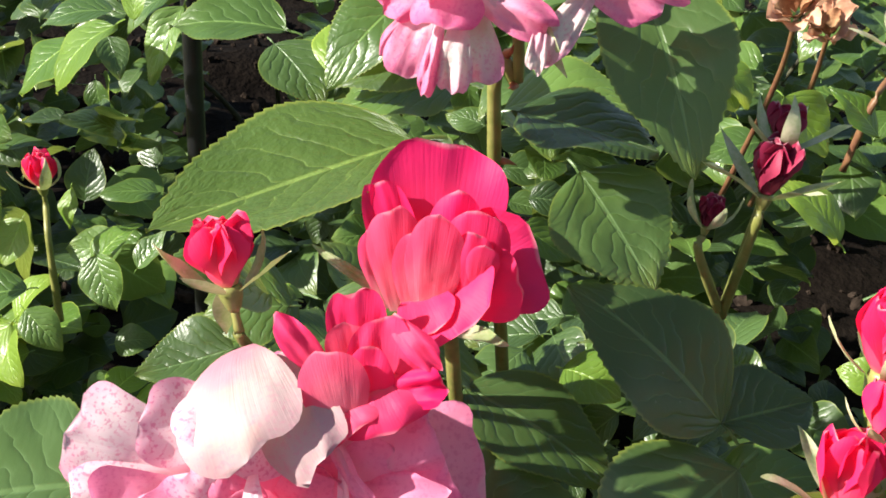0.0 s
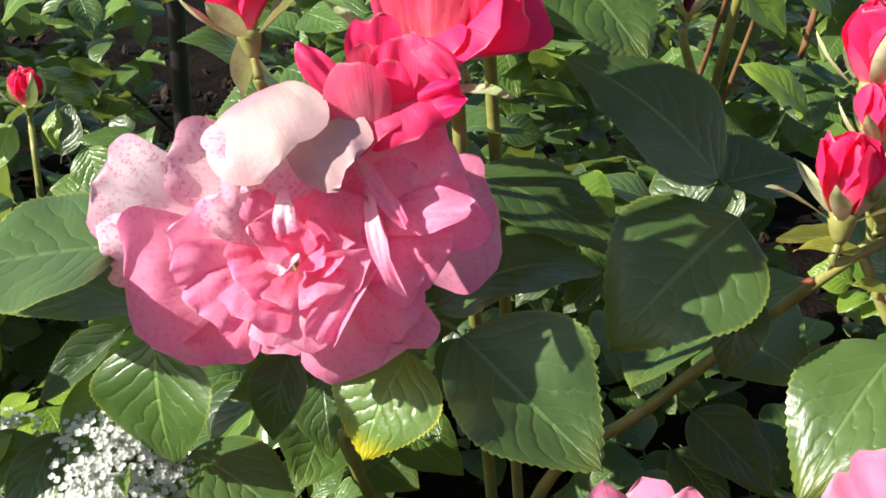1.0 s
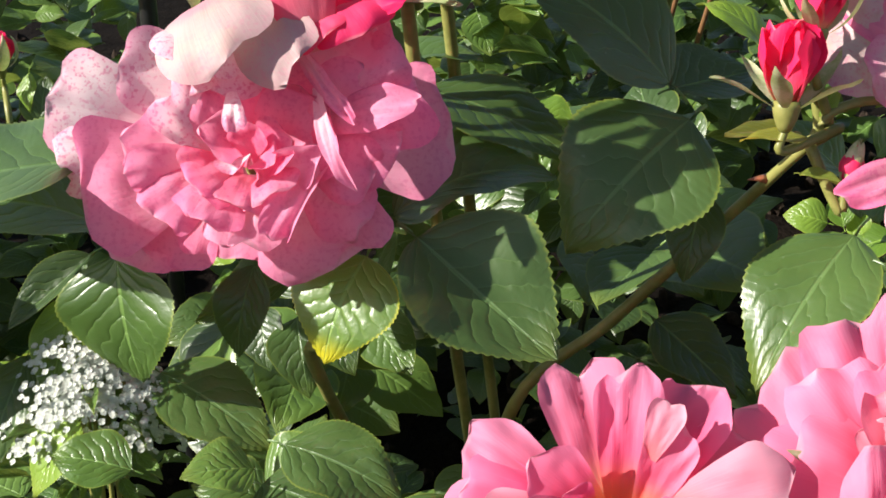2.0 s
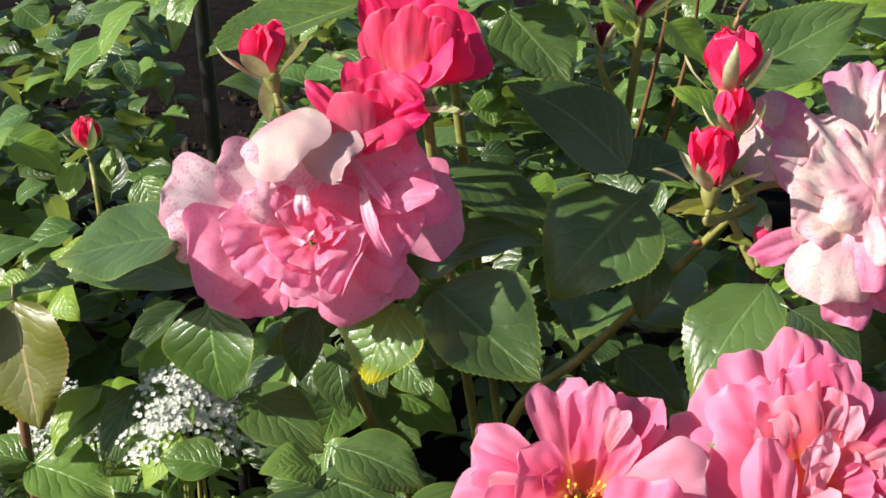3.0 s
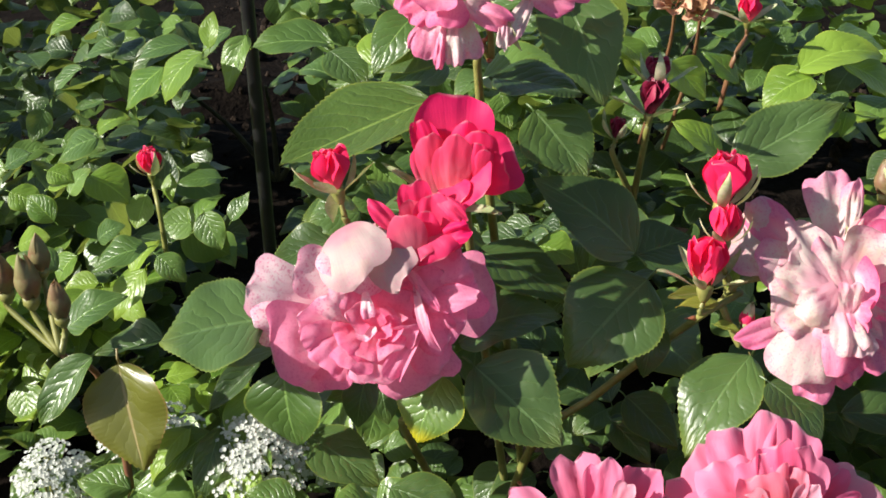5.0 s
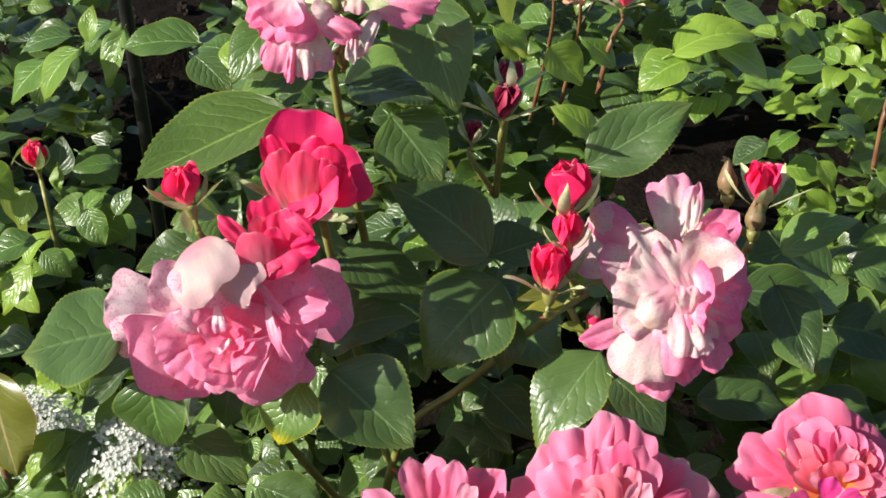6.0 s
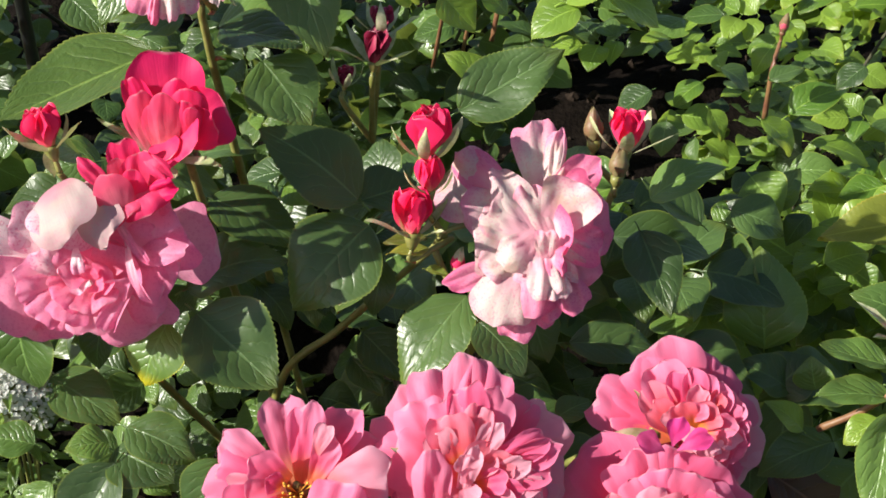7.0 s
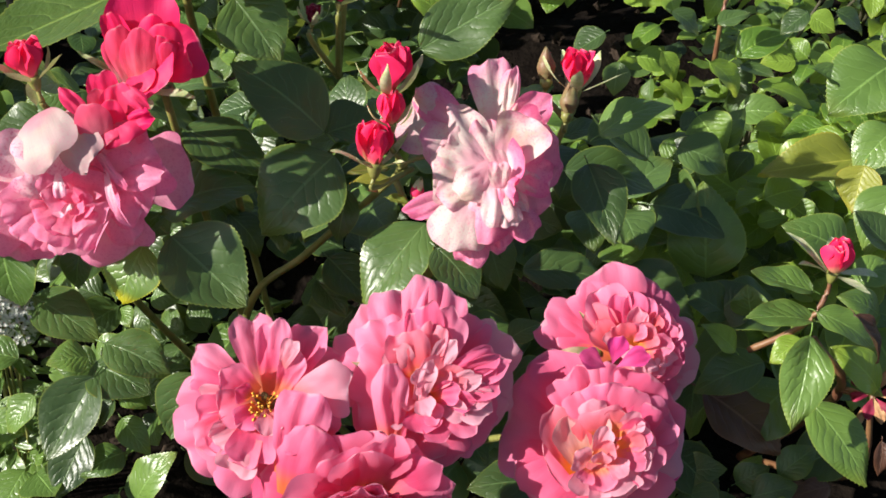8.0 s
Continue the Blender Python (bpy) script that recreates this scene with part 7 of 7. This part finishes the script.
leaf(left_rose, (-0.0570, 0.6000, 0.2990), (-0.0050, 0.6000, 0.3040), 0.0300, (0.0, -0.40, 0.91), "mature")
leaf(left_rose, (0.0120, 0.5800, 0.2890), (-0.0160, 0.5800, 0.3020), 0.0340, (-0.1, -0.40, 0.91), "fresh")
leaf(left_rose, (0.0220, 0.6000, 0.3040), (0.0420, 0.5900, 0.3010), 0.0240, (-0.1, -0.40, 0.91), "bright")
leaf(left_rose, (-0.0210, 0.6100, 0.4200), (-0.0620, 0.6000, 0.4040), 0.0400, (-0.1, -0.40, 0.91), "mature")
leaf(left_rose, (-0.0600, 0.6000, 0.4060), (-0.0450, 0.6200, 0.4220), 0.0300, (-0.5, -0.40, 0.76), "bright")
leaf(left_rose, (-0.0230, 0.6100, 0.4020), (-0.0600, 0.6000, 0.3950), 0.0360, (-0.2, -0.30, 0.92), "fresh")
leaf(left_rose, (-0.0060, 0.6100, 0.3950), (0.0380, 0.6000, 0.4040), 0.0340, (0.1, -0.35, 0.92), "fresh")
leaf(right_rose, (0.3060, 0.5500, 0.1880), (0.2970, 0.5300, 0.1420), 0.0300, (-0.1, -0.50, 0.85), "mature")
leaf(right_rose, (0.3540, 0.4600, 0.1670), (0.3210, 0.4500, 0.1520), 0.0300, (-0.1, -0.50, 0.85), "mature")
leaf(right_rose, (0.1860, 0.4800, 0.1240), (0.1410, 0.4700, 0.1310), 0.0300, (-0.1, -0.50, 0.85), "mature")
leaf(right_rose, (0.2650, 0.4600, 0.1270), (0.2770, 0.4800, 0.1520), 0.0300, (-0.1, -0.50, 0.85), "mature")
leaf(right_rose, (0.3760, 0.5000, 0.2240), (0.3500, 0.5000, 0.2410), 0.0220, (-0.1, -0.40, 0.9), "fresh")
leaf(right_rose, (0.1640, 0.5000, 0.2160), (0.1840, 0.5100, 0.2190), 0.0160, (-0.3, -0.40, 0.85), "fresh")
leaf(shoot_rose, (0.3806, 0.5750, 0.2795), (0.3721, 0.5600, 0.2560), 0.0251, (-0.45, -0.50, 0.74), "yellow")
leaf(shoot_rose, (0.3751, 0.5200, 0.2987), (0.3569, 0.5000, 0.2680), 0.0295, (-0.40, -0.55, 0.73), "fresh")
leaf(shoot_rose, (0.4008, 0.5900, 0.2963), (0.3750, 0.5750, 0.2765), 0.0292, (-0.30, -0.55, 0.77), "fresh")
leaf(shoot_rose, (0.3280, 0.5900, 0.2294), (0.3452, 0.5850, 0.2372), 0.0105, (-0.45, -0.50, 0.74), "bright")
leaf(shoot_rose, (0.2884, 0.5300, 0.2043), (0.3106, 0.5350, 0.2227), 0.0294, (-0.2, -0.55, 0.81), "mature")
leaf(shoot_rose, (0.3084, 0.5200, 0.2113), (0.3049, 0.5270, 0.2288), 0.0208, (-0.45, -0.50, 0.74), "fresh")
leaf(shoot_rose, (0.3341, 0.4600, 0.2823), (0.3590, 0.4650, 0.2851), 0.0174, (-0.2, -0.50, 0.84), "fresh")
leaf(back_right, (0.2506, 0.6000, 0.2400), (0.2530, 0.6050, 0.2542), 0.0129, (-0.45, -0.50, 0.74), "bright")
leaf(back_right, (0.2988, 0.6500, 0.2734), (0.3133, 0.6300, 0.2576), 0.0304, (-0.45, -0.50, 0.74), "bright")
leaf(back_right, (0.2743, 0.6200, 0.2561), (0.2891, 0.6300, 0.2704), 0.0193, (-0.45, -0.50, 0.74), "bright")
leaf(back_right, (0.2599, 0.6000, 0.2522), (0.2811, 0.6050, 0.2608), 0.0179, (-0.2, -0.50, 0.84), "mature")
leaf(back_right, (0.2771, 0.6100, 0.2740), (0.3078, 0.6000, 0.2632), 0.0288, (-0.1, -0.50, 0.86), "mature")
filler(left_rose, (-0.02, 0.66, 0.18), (0.12, 0.06, 0.13), 34, 0.042, "mature", 7)
filler(shoot_rose, (0.3550, 0.6350, 0.2000), (0.07, 0.03, 0.05), 14, 0.034, "bright", 19)
filler(shoot_rose, (0.40, 0.67, 0.235), (0.07, 0.05, 0.03), 10, 0.034, "bright", 29)
filler(shoot_rose, (0.29, 0.47, 0.12), (0.06, 0.04, 0.04), 10, 0.034, "mature", 39)
filler(left_rose, (-0.1146, 0.5137, 0.1376), (0.07, 0.04, 0.05), 18, 0.032, "fresh", 9)
filler(right_rose, (0.18, 0.64, 0.15), (0.16, 0.06, 0.11), 44, 0.042, "mature", 8)
filler(shoot_rose, (0.41, 0.68, 0.14), (0.10, 0.06, 0.08), 34, 0.036, "bright", 18)
for number, (x, y) in enumerate(((-0.75, 1.35), (-0.25, 1.45), (0.22, 1.50), (0.72, 1.40), (1.15, 1.30), (-0.70, 0.95), (0.95, 0.90))):
    far_bush = thing("rose_bush", (x, y, 0), "leafy rose bush further back in the bed", "rose bush", "bushes further back")
    foliage(far_bush, (x, y, 0.20), (0.32, 0.24, 0.22), 620, 0.040, (("mature", "fresh", "fresh", "bright", "bright", "mature", "bright")[number],), 70 + number)
    top = 0.32 if number > 1 else 0.12
    for k in range(3):
        stem(far_bush, [(x, y, -0.02), (x + 0.05 * (k - 1), y, 0.45 * top), (x + 0.1 * (k - 1), y - 0.03, top)], 0.004, 0.002, BARK, seed=k)
for foot, tops in ((back_middle, 2), (back_right, 2)):
    dice = random.Random(tops)
    for k in range(tops):
        at = foot.location
        top = at + Vector((dice.uniform(-0.18, 0.18), dice.uniform(-0.08, 0.08), dice.uniform(0.28, 0.36)))
        stem(foot, [at, (at + top) / 2 + Vector((dice.uniform(-0.04, 0.04), 0, 0.02)), top], 0.0022, 0.0011, BARK, seed=k)


bud(back_right, (0.3425, 0.7587, 0.3216), (0.05, -0.1, 1), 0.013, 0.008, PALE_RED, RED, SEPAL_RED, seed=3, lean=10, open_rim=0.0, label="small coral bud", down=[(0.3353, 0.7472, 0.3000), (0.3353, 0.7496, 0.2619)], stalk=STEM_RED)
bud(back_right, (0.1656, 0.7747, 0.3730), (0.0, -0.1, 1), 0.018, 0.014, seed=5, lean=60, open_rim=0.3, label="small red bud", down=[(0.1566, 0.7642, 0.3533), (0.1503, 0.7677, 0.3173)], stalk=STEM_RED)
# withered brown blooms
for at, seed in (((0.1243, 0.8006, 0.3791), 1), ((0.1443, 0.8171, 0.3674), 2)):
    p, spot = head(back_right, at, (-0.3, -0.5, 0.7), "withered brown and coral bloom")
    whorl(p, spot, 9, 0.003, 0.015, 0.013, 40, 60, PEACH, 1.0, 0.4, 0.25, 0, 120 + seed, 0.3)
    whorl(p, spot, 6, 0.002, 0.013, 0.011, 20, 40, DRY, 0.8, 0.3, 0.18, 20, 130 + seed, 0.3)
    stem(back_right, [at, Vector(at) - Vector((0, -0.02, 0.04)), Vector(at) - Vector((0.01, -0.06, 0.12))], 0.0012, 0.0016, STEM_RED, seed=seed)
for at, seed in (((0.3523, 0.4424, 0.2166), 3),):
    p, spot = head(shoot_rose, at, (-0.3, -0.5, 0.5), "withered dark red bloom with bronze sepals")
    whorl(p, spot, 6, 0.002, 0.013, 0.007, 50, 120, MAROON, 0.6, 0.4, 0.2, 0, 120 + seed, 0.3)
    whorl(p, spot, 6, 0.002, 0.014, 0.006, 70, 100, DRY, 0.8, 0.3, 0.2, 20, 130 + seed, 0.3)
    stem(shoot_rose, [at, Vector(at) + Vector((0.01, 0.02, -0.08)), SHOOT_FOOT], 0.0016, 0.0026, STEM_RED, seed=seed)


# ---- white alyssum ----
def alyssum(at, spread, count, seed):
    """A low mound of small four-petalled white flowers on thin leafy stalks."""
    dice = random.Random(seed)
    at = Vector(at)
    plant = thing("alyssum", (at.x, at.y, 0), "mound of tiny white alyssum flowers in bloom", "flower", "alyssum in the bed")
    quad = []
    for k in range(4):
        quad.append(petal_mesh(WHITE, 0.0012, 0.0013, 70, 80, 0.3, 0.0, 0.05, k, nu=4, nv=4))
    verts, faces = [], []
    for number in range(count):
        if number % 15 == 0:  # a new rounded head
            a = dice.uniform(0, 6.28)
            r = math.sqrt(dice.random())
            heart = at + Vector((spread[0] * r * math.cos(a), spread[1] * r * math.sin(a), spread[2] * (1 - r * r) + dice.uniform(-0.008, 0.006)))
        b = Vector((dice.gauss(0, 1), dice.gauss(0, 1), abs(dice.gauss(0, 1)))).normalized()
        c = heart + Vector((b.x * 0.0062, b.y * 0.0062, b.z * 0.0040))
        c -= at
        c.z += at.z
        turn = frame_of((0.7 * r * math.cos(a) + dice.uniform(-0.3, 0.3), 0.7 * r * math.sin(a) - 0.4 + dice.uniform(-0.3, 0.3), 1)) @ Matrix.Rotation(dice.uniform(0, 6), 4, "Z")
        for k in range(4):
            spin = turn @ Matrix.Rotation(math.pi / 2 * k, 4, "Z")
            n = len(verts)
            verts += [c + (spin @ v.co) for v in quad[k].vertices]
            faces += [tuple(n + i for i in f.vertices) for f in quad[k].polygons]
    mesh = bpy.data.meshes.new("floret")
    mesh.from_pydata(verts, [], faces)
    mesh.materials.append(WHITE)
    tagged(link("floret", mesh, Matrix.Translation((at.x, at.y, 0)), plant), kind="stuff")
    for k in range(6):
        a, r = dice.uniform(0, 6.28), 0.5 * math.sqrt(dice.random())
        top = at + Vector((spread[0] * r * math.cos(a), spread[1] * r * math.sin(a), spread[2] * (1 - r * r) - 0.003))
        low = Vector((at.x + dice.uniform(-0.01, 0.01), at.y + dice.uniform(-0.01, 0.01), -0.01))
        stem(plant, [low, (low + top) / 2 + Vector((0, 0, 0.01)), top], 0.0012, 0.0007, STEM, seed=k)
    for k in range(130):
        a, r = dice.uniform(0, 6.28), math.sqrt(dice.random())
        c = at + Vector((spread[0] * r * math.cos(a), spread[1] * r * math.sin(a), spread[2] * (1 - r * r) - dice.uniform(0.004, 0.09)))
        tip = c + Vector((math.cos(a), math.sin(a) - 0.3, dice.uniform(-0.2, 0.5))) * 0.014
        leaf(plant, c, tip, 0.0045, (0, -0.4, 1), "fresh", FAR)
    return plant


alyssum((-0.1188, 0.5067, 0.2285), (0.025, 0.022, 0.028), 2300, 1)
alyssum((-0.2551, 0.5837, 0.1629), (0.020, 0.020, 0.022), 900, 2)
alyssum((-0.2011, 0.6034, 0.1786), (0.028, 0.024, 0.022), 1300, 3)
